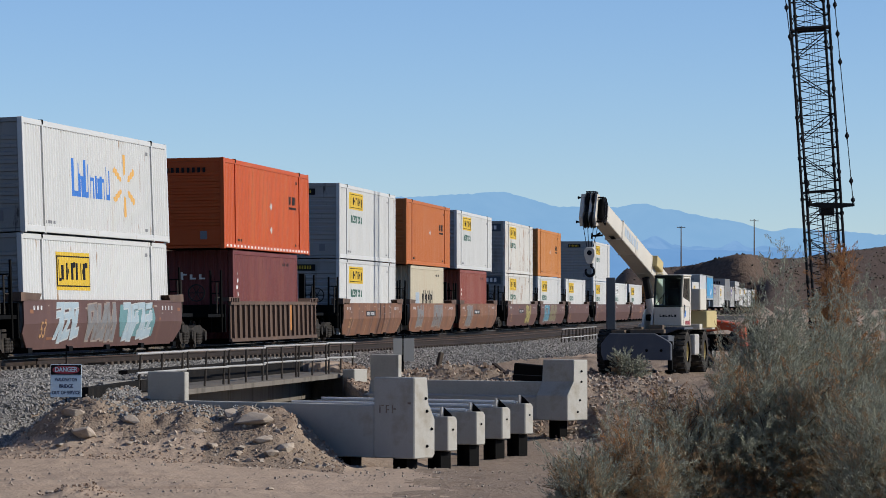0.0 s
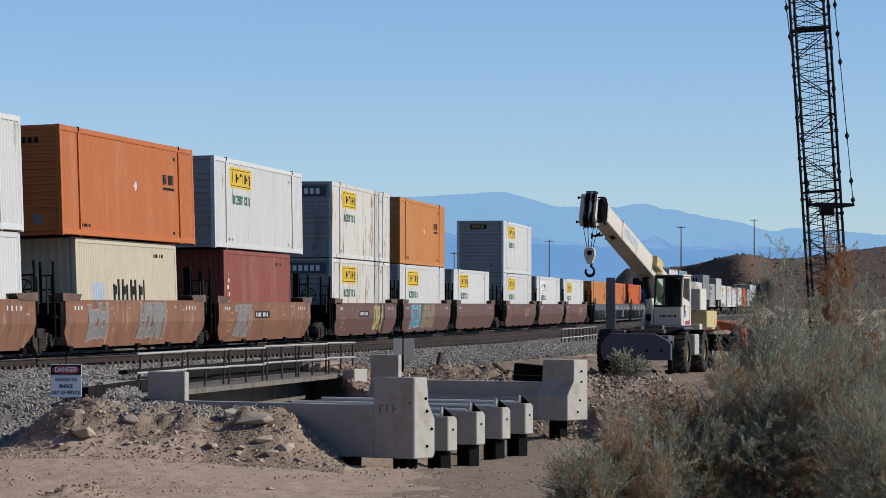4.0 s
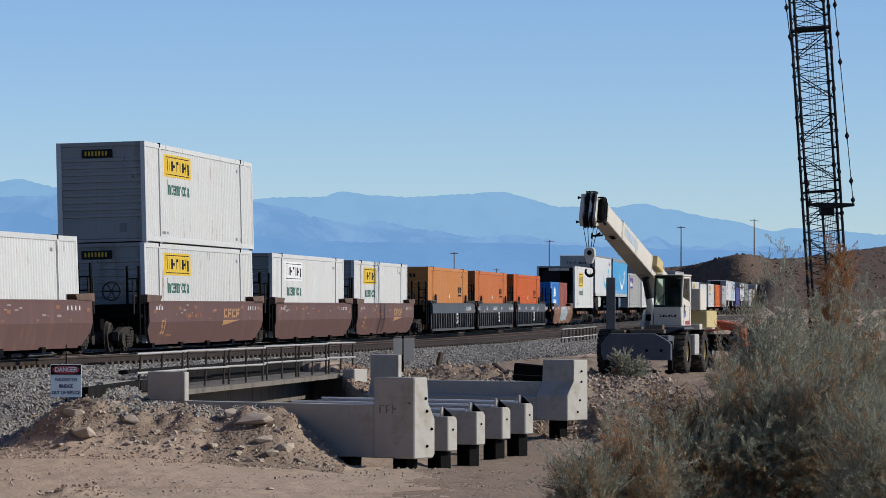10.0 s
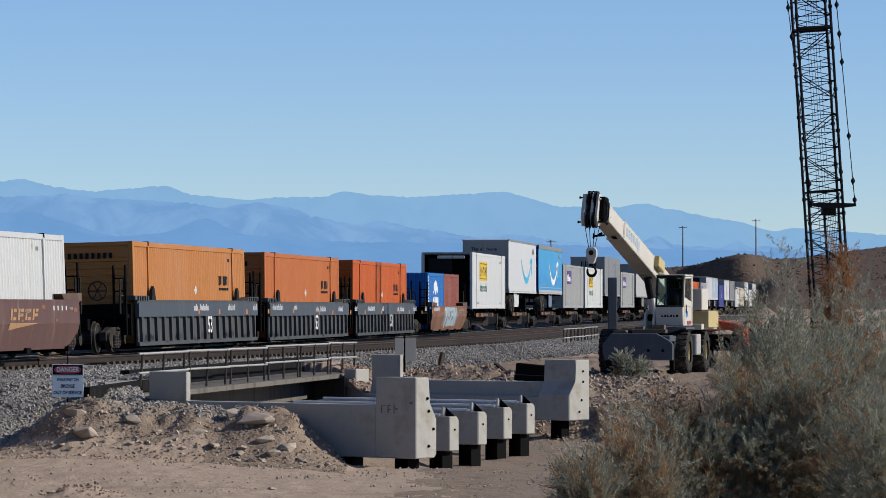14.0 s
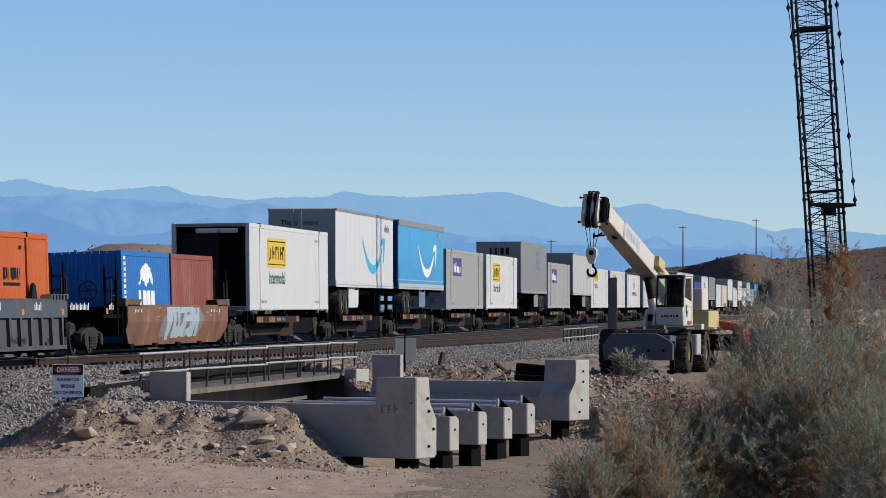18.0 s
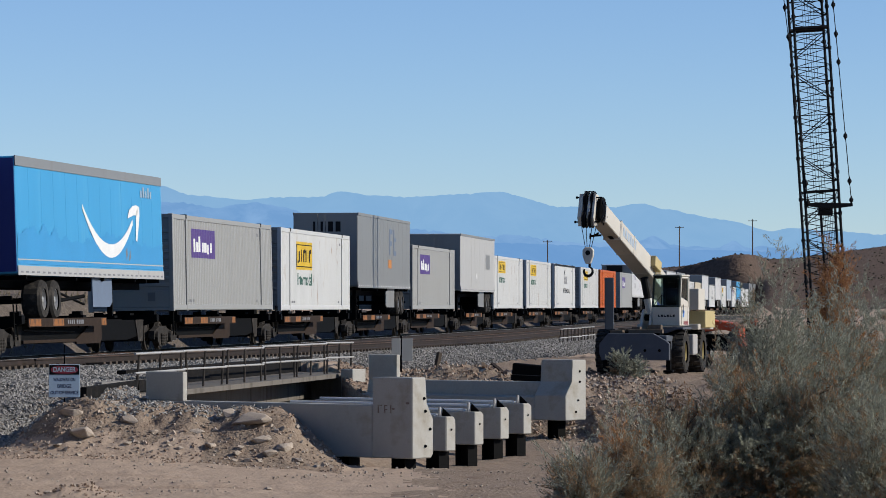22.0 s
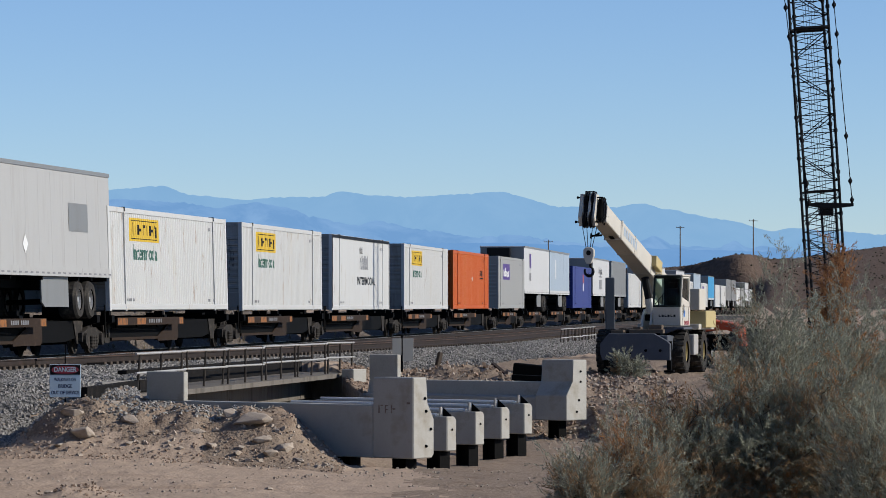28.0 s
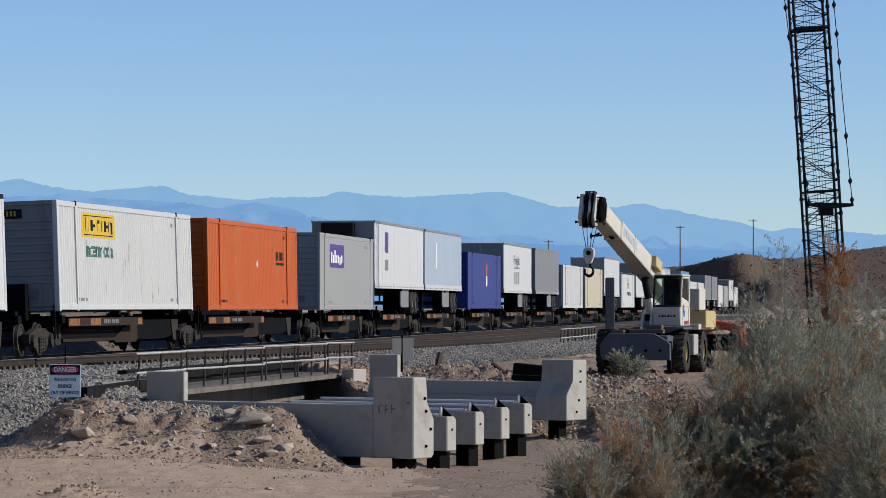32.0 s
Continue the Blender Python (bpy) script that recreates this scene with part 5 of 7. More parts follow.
    if kind == "ribbed":
        part("paint_patch", on_side(bars([(2.4, 2.7, 0.5, 1.35)]), w + 0.09, 1, False), "amber", t)
    return t


def hash_of(text):
    return sum((i + 1) * ord(c) for i, c in enumerate(text)) % 99991


def spine_car(reach, label, last=False):
    """A skeleton car: a centre beam with cross arms, platforms for wheels, and a truck at its front joint."""
    t = thing("spine_car", label, "rail car", "skeleton cars of the train")
    J = reach
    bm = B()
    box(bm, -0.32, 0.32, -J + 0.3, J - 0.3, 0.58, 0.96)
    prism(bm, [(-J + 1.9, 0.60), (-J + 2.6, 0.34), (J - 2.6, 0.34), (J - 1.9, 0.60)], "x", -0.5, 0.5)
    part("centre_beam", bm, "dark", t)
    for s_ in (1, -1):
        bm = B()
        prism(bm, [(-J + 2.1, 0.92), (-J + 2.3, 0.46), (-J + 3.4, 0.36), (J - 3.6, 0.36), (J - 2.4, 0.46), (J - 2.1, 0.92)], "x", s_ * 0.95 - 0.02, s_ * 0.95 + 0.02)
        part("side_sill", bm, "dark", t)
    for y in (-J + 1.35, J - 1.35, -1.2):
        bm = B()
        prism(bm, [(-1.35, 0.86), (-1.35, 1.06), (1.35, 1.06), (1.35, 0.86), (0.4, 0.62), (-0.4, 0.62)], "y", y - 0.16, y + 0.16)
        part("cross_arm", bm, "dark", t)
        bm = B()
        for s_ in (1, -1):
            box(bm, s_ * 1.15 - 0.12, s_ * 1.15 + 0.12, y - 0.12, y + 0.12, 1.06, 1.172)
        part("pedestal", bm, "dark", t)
    for s_ in (1, -1):
        bm = B()
        box(bm, -0.35, 0.32, -J + 1.7, 1.05, 0.90, 0.96)
        box(bm, 0.30, 0.34, -J + 1.7, 1.05, 0.77, 0.99)
        p = part("wheel_platform", bm, "rust_dark", t, at=(s_ * 1.05, 0, 0))
        if s_ > 0:
            r = [(-J + 1.75, -J + 2.9, 0.79, 0.97), (-J + 4.1, -J + 5.2, 0.79, 0.97), (0.45, 1.0, 0.79, 0.97)]
            for one in r:
                part("reflector", on_side(bars([one]), 0.34, 1, False), "worn_amber", p)
            for k in range(8):
                part("number_mark", on_side(bars([(-J + 5.6 + 0.20 * k + 0.12 * (k > 3), -J + 5.73 + 0.20 * k + 0.12 * (k > 3), 0.83, 0.94)]), 0.34, 1, False), "letter_grey", p)
        for k in range(3):
            part("bracket", shared("bracket", lambda: mesh("bracket", bm_box(B(), 0.1, 1.0, -0.06, 0.06, 0.72, 0.80), "dark")), None, t, at=pose(0, s_ * (-J + 3.2 + 2.6 * k), 0, 0, 0, 0 if s_ > 0 else 180))
    bm = B()
    prism(bm, [(-0.9, 0.42), (-0.9, 0.30), (1.7, 0.30), (1.9, 0.40), (1.9, 0.93), (1.1, 0.93)], "x", 0.99, 1.03)
    part("gusset_plate", bm, "rust_dark", t, "rust-brown stiffening plate")
    bm = B()
    box(bm, 1.0, 1.05, -J + 2.4, -0.95, 0.36, 0.44)
    part("edge_bar", bm, "rust_dark", t)
    bm = B()
    rounded(bm_box(bm, 0.34, 0.95, -0.8, 0.6, 0.42, 0.70), 0.04)
    part("air_tank", bm, "dark", t)
    for y in (-J + 2.0, J - 2.2):
        bm = B()
        prism(bm, [(y - 0.5, 0.92), (y + 0.5, 0.92), (y + 0.3, 0.30), (y - 0.2, 0.30)], "x", 0.95, 1.0)
        part("guard_plate", bm, "truck_steel", t)
    bm = B()
    rod(bm, (0.9, -J + 2.6, 0.52), (0.9, J - 2.6, 0.46), 0.03, 6)
    rod(bm, (1.0, -J + 2.6, 0.70), (1.0, -1.0, 0.62), 0.022, 6)
    part("brake_rod", bm, "truck_steel", t)
    for e in (1, -1):
        bm = B()
        box(bm, -0.5, 0.5, e * (J - 1.0) - 0.25, e * (J - 1.0) + 0.25, 0.96, 1.9 if e < 0 else 1.12)
        part("hitch", bm, "dark", t)
    bm = B()
    rod(bm, (1.2, -J + 1.0, 0.45), (1.2, -J + 1.0, 1.35), 0.025)
    rod(bm, (1.2, -J + 1.3, 0.45), (1.2, -J + 1.3, 1.35), 0.025)
    for k in range(3):
        rod(bm, (1.2, -J + 1.0, 0.55 + 0.3 * k), (1.2, -J + 1.3, 0.55 + 0.3 * k), 0.016)
    part("ladder", bm, "dark", t)
    bogie(t, -J)
    if last:
        bogie(t, J - 0.5)
    return t


# the make-up of the train, front to back: place at the start, what rides on what
WHITE = "white corrugated container with a yellow sign"
ORANGE = "orange corrugated container with dark stencils"


def stack(s, car, *boxes):
    """A well car with boxes in it, from the floor up."""
    MOVING.append((car, s, 0.0))
    z = 0.255
    for b in boxes:
        for one, dy, h in (b if isinstance(b, list) else [b]):
            MOVING.append((one, s + dy, z))
        z += h


def c53(paint, marks, label, **k):
    return (freight_box(label, 16.15, paint, marks=marks, **k), 0.0, 2.896)


def c40(paint, marks, label, h=2.6):
    return (freight_box(label, 12.19, paint, height=h, wide=2.44, posts=False, end="posts", marks=marks), 0.0, h)


def build_wells():
    B_, R_ = "brown", "rust_brown"
    stack(78.4, well_car(B_, "smooth", 8.6, 11.3, "brown steel well car with worn stencils", last=True), c53("white", "", "plain white corrugated container, lower of two"), c53("white", "", "plain white corrugated container, upper of two"))
    stack(98.05, well_car(B_, "smooth", 8.9, 11.5, "brown well car with pale and teal spray paint", "fifty spray_bed", last=True, sprays=((-4.6, 2.4, "spray_pale"), (-0.9, 3.2, "spray_dim"), (3.3, 3.4, "spray_pale"))), c53("white", "signed low", "white container with a large yellow sign, lower of two"), c53("white", "spark", "white container with tall blue lettering and a golden spark"))
    stack(122.1, well_car("dull_brown", "ribbed", 8.3, 11.3, "dull brown ribbed well car", last=True), c40("maroon", "specks", "dark maroon 40-foot container with white chips", 2.896), c53("ember", "num plate two", "red-orange 53-foot container above a maroon one"))
    for k, (s, lo, up, tag, sp) in enumerate(((145.53, c53("white", "signed word", WHITE + ", lower of two"), c53("white", "signed word plate", WHITE + " and dirty front"), "number", ()),
                                         (165.22, c40("cream", "sealine", "cream 40-foot container with black brand bars", 2.896), c53("faded", "num plate", "faded orange container above a cream one"), "", ((1.5, 3.4, "spray_dim"), (-5, 2.2, "spray_dim"))),
                                         (184.19, c40("red", "specks", "brick-red 40-foot container with flaked paint", 2.896), c53("white", "signed word", WHITE + " above a red one"), "number", ((-4.6, 2.6, "spray_dim"),)))):
        stack(s, well_car(R_, "smooth", 8.5, 9.5, "rusty brown well car of an articulated set", tag, last=k == 2, sprays=sp), lo, up)
    for k, (s, lo, up, tag, sp) in enumerate(((207.22, c53("stained", "signed word blue", "white container with light rust stains, lower of two"), c53("stained", "signed word blue", "white container streaked with rust"), "number", ((3.0, 2.6, "spray_yellow"),)),
                                         (226.62, c53("white", "signed word", WHITE + " under an orange one"), c53("bleached", "num plate", "faded orange container above a white one"), "", ((-4.4, 3.4, "spray_blue"), (0.0, 4.6, "spray_dull"))),
                                         (246.44, c53("white", "signed word", WHITE + ", alone in its well"), None, "fifty", ()))):
        stack(s, well_car(B_, "smooth", 8.6, 9.5, "brown well car with spray-painted side", tag, last=k == 2, sprays=sp), *[b for b in (lo, up) if b])
    for k, (s, lo, up, tag, sp) in enumerate(((269.96, c53("white", "signed word", WHITE + ", lower of two"), c53("white", "signed word", WHITE + " on a lower one"), "fifty road", ()),
                                         (289.41, c53("white", "signed word ghost", "white container with a faded sign and green lettering"), None, "", ()),
                                         (308.31, c53("white", "signed word", WHITE + ", alone in its well"), None, "fifty road", ()))):
        stack(s, well_car(B_, "smooth", 8.6, 9.5, "brown well car with amber road lettering", tag, last=k == 2, sprays=sp), *[b for b in (lo, up) if b])
    for k, (s, p) in enumerate(((331.72, "bleached"), (351.1, "faded"), (370.9, "orange"))):
        stack(s, well_car("slate", "banded", 8.75, 9.5, "slate grey ribbed well car with a blue-grey band", "fifty", last=k == 2), c53(p, "num plate", ORANGE + " in a grey well"))
    a = freight_box("blue 20-foot container with white emblem", 6.06, "blue", height=2.62, wide=2.44, posts=False, end="posts", marks="ocean")
    b = freight_box("brick-red 20-foot container beside a blue one", 6.06, "red", height=2.62, wide=2.44, posts=False, end="posts")
    stack(393.1, well_car(R_, "smooth", 6.9, 9.4, "rust-orange well car with a grey spray-painted field", "spray_grey", last=True, sprays=((0.3, 4.4, "spray_pale"),), top=1.30), [(a, -3.1, 2.62), (b, 3.1, 0.0)])


def build_spines():
    P = lambda paint, marks, label, **k: freight_box(label, 16.15, paint, marks=marks, **k)
    T = road_trailer
    plan = [
        (412.56, 1, lambda: P("white", "signed tall word", "white refrigerated container with an open dark front", ribs=False, reefer=True)),
        (430.66, 0, lambda: T("white road trailer with a cyan swoosh", "white", "smile_cyan", front="grey", back=True, skirt=(4.2, 6.9, "white"))),
        (448.1, 0, lambda: T("sky-blue road trailer with a white swoosh", "sky_blue", "smile_white", front="navy", back=True, axles=(3.95, 2.75), skirt=(8.1, 10.3, "slate_grey"), leg=4.6, roof=0.24, rail="pale_silver")),
        (465.64, 1, lambda: P("grey", "violet", "grey container with a purple panel")),
        (482.88, 1, lambda: P("white", "signed tall word", WHITE + " on a skeleton car")),
        (501.31, 0, lambda: T("dull silver road trailer with grey letters", "silver", "haul")),
        (518.65, 1, lambda: P("grey", "violet", "grey container with a purple panel")),
        (537.03, 0, lambda: T("pale silver road trailer with a faded patch", "pale_silver", "patch", top=3.96)),
        (552.87, 1, lambda: P("white", "signed word", WHITE + " on a skeleton car")),
        (571.28, 1, lambda: P("white", "signed word", WHITE + ", slightly grimy")),
        (589.9, 1, lambda: P("white", "bigword plain", "greyish white container with dark lettering", ribs=False)),
        (610.8, 1, lambda: P("white", "signed word", WHITE + " on a skeleton car")),
        (629.07, 1, lambda: P("orange", "num plate", ORANGE + " on a skeleton car")),
        (649.44, 1, lambda: freight_box("short grey container with a small purple panel", 14.6, "grey", marks="violet", ribs=False)),
        (664.72, 0, lambda: T("white refrigerated road trailer with a small emblem", "white", "twin cooled", top=3.88)),
        (680.6, 0, lambda: T("plain pale blue road trailer", "pale_blue", "strip", length=14.6, top=3.88)),
        (698.71, 1, lambda: P("navy", "chip", "navy blue container with a small red and white emblem", ribs=False)),
        (716.4, 0, lambda: T("pale road trailer with the word Freight", "white", "freight", top=3.88)),
        (735.0, 0, lambda: T("plain grey road trailer", "silver", "", top=3.88)),
        (754.5, 1, lambda: P("white", "", "plain white corrugated container")),
        (772.8, 1, lambda: P("cream", "", "pale cream container with smooth sides", ribs=False)),
        (791.0, 0, lambda: T("white road trailer with a grey front", "white", "", front="grey")),
        (809.2, 1, lambda: P("white", "bigword plain", "white container with grey lettering", ribs=False)),
        (827.4, 0, lambda: T("plain white road trailer far back", "white", "")),
        (845.6, 1, lambda: P("white", "signed word", WHITE + " far back in the train")),
        (863.8, 0, lambda: T("plain pale blue road trailer", "pale_blue", "")),
        (882.0, 1, lambda: P("white", "violet", "white container with a purple panel")),
        (900.2, 0, lambda: T("plain sky-blue road trailer far back", "sky_blue", "")),
        (918.4, 1, lambda: P("white", "num plain", "white container with dark marks", ribs=False)),
        (936.6, 1, lambda: P("white", "num plain", "white container with dark marks", ribs=False)),
        (954.8, 0, lambda: T("plain silver road trailer far back", "silver", "")),
        (973.0, 0, lambda: T("plain silver road trailer far back", "silver", "")),
        (991.2, 1, lambda: P("white", "", "plain white corrugated container")),
        (1009.4, 1, lambda: P("grey", "", "plain grey corrugated container")),
        (1027.6, 0, lambda: T("plain white road trailer far back", "white", "")),
        (1045.8, 1, lambda: P("white", "", "plain white corrugated container")),
    ]
    for k, (s, boxed, make) in enumerate(plan):
        nxt = plan[k + 1][0] if k + 1 < len(plan) else s + 18
        MOVING.append((spine_car((nxt - s) / 2 if 14 < nxt - s < 21.5 else 8.8, "dark skeleton car with amber reflectors", last=k + 1 == len(plan)), s, 0.0))
        MOVING.append((make(), s + {482.88: 0.4, 448.1: 0.35, 501.31: 0.35, 537.03: 0.2}.get(s, 0.0), 1.175 if boxed else 0.965))


build_wells()
build_spines()


# ---- the old bridge and its walkway ----
def handrail(y0, panels, step, off, base, label):
    """A steel walkway rail in panels of three posts and two bars, a little bent here and there."""
    t = thing("handrail", label, "railing")
    rng = random.Random(round(y0))
    for k in range(panels):
        a, b = y0 + step * k + 0.25, y0 + step * (k + 1) - 0.25
        for y in (a, (a + b) / 2, b):
            p = on_track(y, off).translation
            lean = rng.uniform(-0.09, 0.01) if k < 2 else rng.uniform(-0.03, 0.01)
            bm = B()
            rod(bm, (p.x + lean, p.y, base), (p.x, p.y, base + 0.855), 0.028, 7)
            part("post", bm, "dark_galv", t)
        for h in (0.855, 0.435):
            p, q = on_track(a - 0.35, off).translation, on_track(b + 0.35, off).translation
            bm = B()
            rod(bm, (p.x, p.y, base + h + 0.012 * (k % 2)), (q.x, q.y, base + h - 0.012 * (k % 3)), 0.026, 7)
            part("bar", bm, "galv", t)
    return t


def strip(bm, u0, u1, z0, z1, y0, y1, step=3.0):
    """A slab along the track between two offsets from its middle."""
    k = max(1, round((y1 - y0) / step))
    rings = []
    for i in range(k + 1):
        y = y0 + (y1 - y0) * i / k
        p, q = on_track(y, u0).translation, on_track(y, u1).translation
        rings.append([bm.verts.new((p.x, p.y, z0)), bm.verts.new((q.x, q.y, z0)), bm.verts.new((q.x, q.y, z1)), bm.verts.new((p.x, p.y, z1))])
    for a, b in zip(rings, rings[1:]):
        for j in range(4):
            bm.faces.new((a[j], a[(j + 1) % 4], b[(j + 1) % 4], b[j]))
    bm.faces.new(rings[0][::-1])
    bm.faces.new(rings[-1])
    return bm


def build_old_bridge():
    t = thing("railway_bridge", "old concrete railway bridge with a narrow walkway", "bridge", kind="structure")
    part("ballast_deck", strip(B(), -3.6, 5.2, -1.25, -0.40, 77.5, 106.5), "old_concrete", t)
    part("deck_stones", strip(B(), -3.4, 4.9, -0.40, -0.25, 77.5, 106.5), "stone", t)
    part("shoulder_stones", strip(B(), 4.9, 6.62, -0.54, -0.27, 77.5, 84.2), "stone", t)
    part("ballast_kerb", strip(B(), 5.2, 5.42, -0.85, -0.14, 84.2, 106.8), "dark_timber", t, "dark timber kerb that holds the ballast")
    part("walkway_slab", strip(B(), 5.45, 7.05, -0.67, -0.55, 78.4, 106.0), "old_concrete", t)
    for k in range(6):
        part("edge_beam", strip(B(), 5.9, 6.15, -1.25, -0.672, 77.8 + 4.7 * k, 77.8 + 4.7 * k + 4.66), "old_concrete", t)
    for y in (82.5, 87.5, 92.5, 97.5, 102.5):
        bm = B()
        for u in (-2.5, -0.5, 1.5, 3.5, 5.5):
            p = on_track(y, u).translation
            rod(bm, (p.x, p.y, -2.4), (p.x, p.y, -1.24), 0.2, 10)
        part("pier", bm, "old_concrete", t)
    a = on_track(106.3, 0).translation
    m = Matrix.Translation((a.x, a.y, 0)) @ pose(0, 0, 0, 0, 0, -37.2)
    bm = B()
    box(bm, -4.5, 8.3, 0, 0.5, -2.4, -0.62)
    part("abutment", bm, "old_concrete", t, at=m)
    bm = B()
    box(bm, 8.32, 8.75, -0.25, 0.35, -2.4, -0.42)
    part("wing_post", rounded(bm, 0.02, 1), "concrete", t, at=m)
    handrail(79.75, 6, 4.4, 6.8, -0.55, "weathered steel handrail along the bridge walkway")


build_old_bridge()
for y0, n, lab in ((172.0, 5, "rusty steel handrail of a small culvert bridge"), (318.0, 6, "distant steel handrail beside the track")):
    handrail(y0, n, 4.2, 6.8, -0.62, lab)
    tagged(part("culvert_slab", strip(B(), 5.6, 7.2, -1.1, -0.62, y0 - 0.5, y0 + 4.2 * n + 0.5), "old_concrete"), "narrow concrete slab beside the track", "walkway", kind="structure")


def timber(name, label, p, q, w, h, mat="wood", cat="timber"):
    """A squared beam from p to q."""
    p, q = Vector(p), Vector(q)
    bm = B()
    ln = (q - p).length
    box(bm, 0, ln, -w / 2, w / 2, -h / 2, h / 2)
    rounded(bm, min(w, h) * 0.08, 1)
    m = Matrix.Translation(p) @ (q - p).to_track_quat("X", "Z").to_matrix().to_4x4()
    return tagged(part(name, bm, mat, at=m), label, cat)


for a, b in ((75.7, 80.0), (80.05, 84.1)):
    p, q = on_track(a, 6.72).translation, on_track(b, 6.70).translation
    timber("retaining_timber", "dark timber retaining edge beside the ballast", (p.x, p.y, -0.46 if a < 78 else -0.40), (q.x, q.y, -0.41), 0.14, 0.26, "dark_timber")


# ---- new concrete bridge pieces laid out beside the old bridge ----
def bored(t, spots, m):
    for x, y, z in spots:
        bm = B()
        lathe(bm, [(0.02, -0.01), (0.03, 0.0), (0.03, 0.02), (0.015, 0.04)], 8, (0, 0, 0), "x")
        part("anchor_stud", bm, "dark", t, at=m @ Matrix.Translation((x, y, z)))


M["faded_mark"] = material("faded_brown_mark", (0.1496, 0.11, 0.088), 0.8, 0, 9.0, 0.4, 40, 0, (0.22, 0.1936, 0.1584), 0.45)


def bridge_cap(label, origin, profile_low, profile_block, left_block, start=-6.94):
    """A precast cap with a low wall, a tall block at one end and a smaller one at the other."""
    t = thing("bridge_cap", label, "concrete beam", "precast bridge pieces", at=Matrix.Translation(origin) @ pose(0, 0, 0, 0, 0, -37.2))
    bm = B()
    prism(bm, profile_low, "x", start, -1.0)
    part("beam", rounded(bm, 0.018, 1), "concrete", t)
    bm = B()
    prism(bm, profile_block, "x", -1.0, 0.0)
    part("end_block", rounded(bm, 0.02, 1), "concrete", t)
    bm = B()
    box(bm, *left_block)
    part("end_upstand", rounded(bm, 0.03, 2), "concrete", t)
    return t


near = bridge_cap("precast concrete bridge cap with tall end blocks", (-0.56, 70.0, 0.0),
                  [(0, -1.62), (0, -0.585), (0.36, -0.585), (0.40, -0.80), (0.67, -0.90), (0.67, -1.62)],
                  [(0, -1.62), (0, -0.04), (0.43, -0.04), (0.43, -0.55), (0.67, -0.85), (0.67, -1.55), (0.6, -1.62)],
                  (-6.94, -5.92, 0.0, 0.14, -0.59, 0.01))
bored(near, [(0, 0.36, -0.45), (0, 0.40, -0.70), (0, 0.55, -1.05), (0, 0.40, -1.38)], Matrix())
bm = B()
for a, b, c, d in ((-0.86, -0.83, -0.74, -0.58), (-0.82, -0.75, -0.60, -0.58), (-0.70, -0.62, -0.60, -0.58), (-0.70, -0.67, -0.74, -0.60), (-0.70, -0.62, -0.68, -0.66), (-0.55, -0.52, -0.74, -0.58), (-0.51, -0.44, -0.67, -0.64), (-0.16, -0.08, -0.56, -0.52)):
    box(bm, a, b, -0.003, 0.004, c, d)
part("paint_marks", bm, "faded_mark", near, "faded brown paint marks")
far = bridge_cap("precast concrete bridge cap beyond the loose beams", (3.22, 93.3, 0.0),
                 [(0, -1.62), (0, -1.02), (0.30, -1.0), (0.34, -0.63), (0.70, -0.63), (0.70, -1.62)],
                 [(0, -1.62), (0, -0.98), (0.30, -0.62), (0.30, -0.05), (0.92, -0.05), (0.92, -1.62)],
                 (-6.78, -5.81, 0.34, 0.49, -0.64, 0.04), -6.78)
bored(far, [(0, 0.62, -0.35), (0, 0.62, -0.62), (0, 0.55, -1.1), (0, 0.45, -1.4)], Matrix())


def loose_beam(origin, first):
    t = thing("concrete_beam", "slim precast concrete beam with steel lifting gussets", "concrete beam", "precast bridge pieces", at=Matrix.Translation(origin) @ pose(0, 0, 0, 0, 0, -37.2))
    bm = B()
    prism(bm, [(0.0, -1.645), (0.0, -0.93), (0.26, -0.93), (0.33, -1.0), (0.33, -1.645)], "x", -6.3, 0)
    part("beam", rounded(bm, 0.02, 1), "concrete", t)
    bm = B()
    rod(bm, (-0.27, 0.13, -0.95), (-0.27, 0.13, -0.735), 0.032, 10)
    part("lifting_tube", bm, "galv", t, "pale steel lifting tube")
    bm = B()
    prism(bm, [(-0.25, -0.935), (-0.03, -0.935), (-0.03, -0.91), (-0.24, -0.75)], "y", 0.185, 0.20)
    part("gusset", bm, "dark", t, "dark triangular gusset plate")
    bm = B()
    lathe(bm, [(0.015, 0.0), (0.025, 0.01), (0.015, 0.025)], 8, (0, 0.17, -1.2), "x")
    part("anchor_stud", bm, "dark", t)
    # Pale bars added to draw the bright sunlit lines of the beam's top.
    for y, r in ((0.10, 0.036), (0.24, 0.028)):
        bm = B()
        rod(bm, (-6.2, y, -0.93 + r * 0.8), (-0.36, y, -0.93 + r * 0.8), r, 10)
        part("duct", bm, "duct", t, "pale bar added for the beam's sunlit top line")


M["duct"] = material("pale_sunlit_top", (0.66, 0.65, 0.62), 0.5, 0, 3.0, 0.1, 40)


def steel_pile(x, y, z0, z1):
    t = thing("steel_pile", "dark steel pile stub under a concrete beam", "pile", "steel piles", at=Matrix.Translation((x, y, 0)) @ pose(0, 0, 0, 0, 0, -37.2))
    for name, a in (("flange", (-0.17, -0.145, -0.17, 0.17)), ("flange", (0.145, 0.17, -0.17, 0.17)), ("web", (-0.145, 0.145, -0.012, 0.012))):
        bm = B()
        box(bm, a[0], a[1], a[2], a[3], z0, z1)
        part(name, bm, "dark", t)


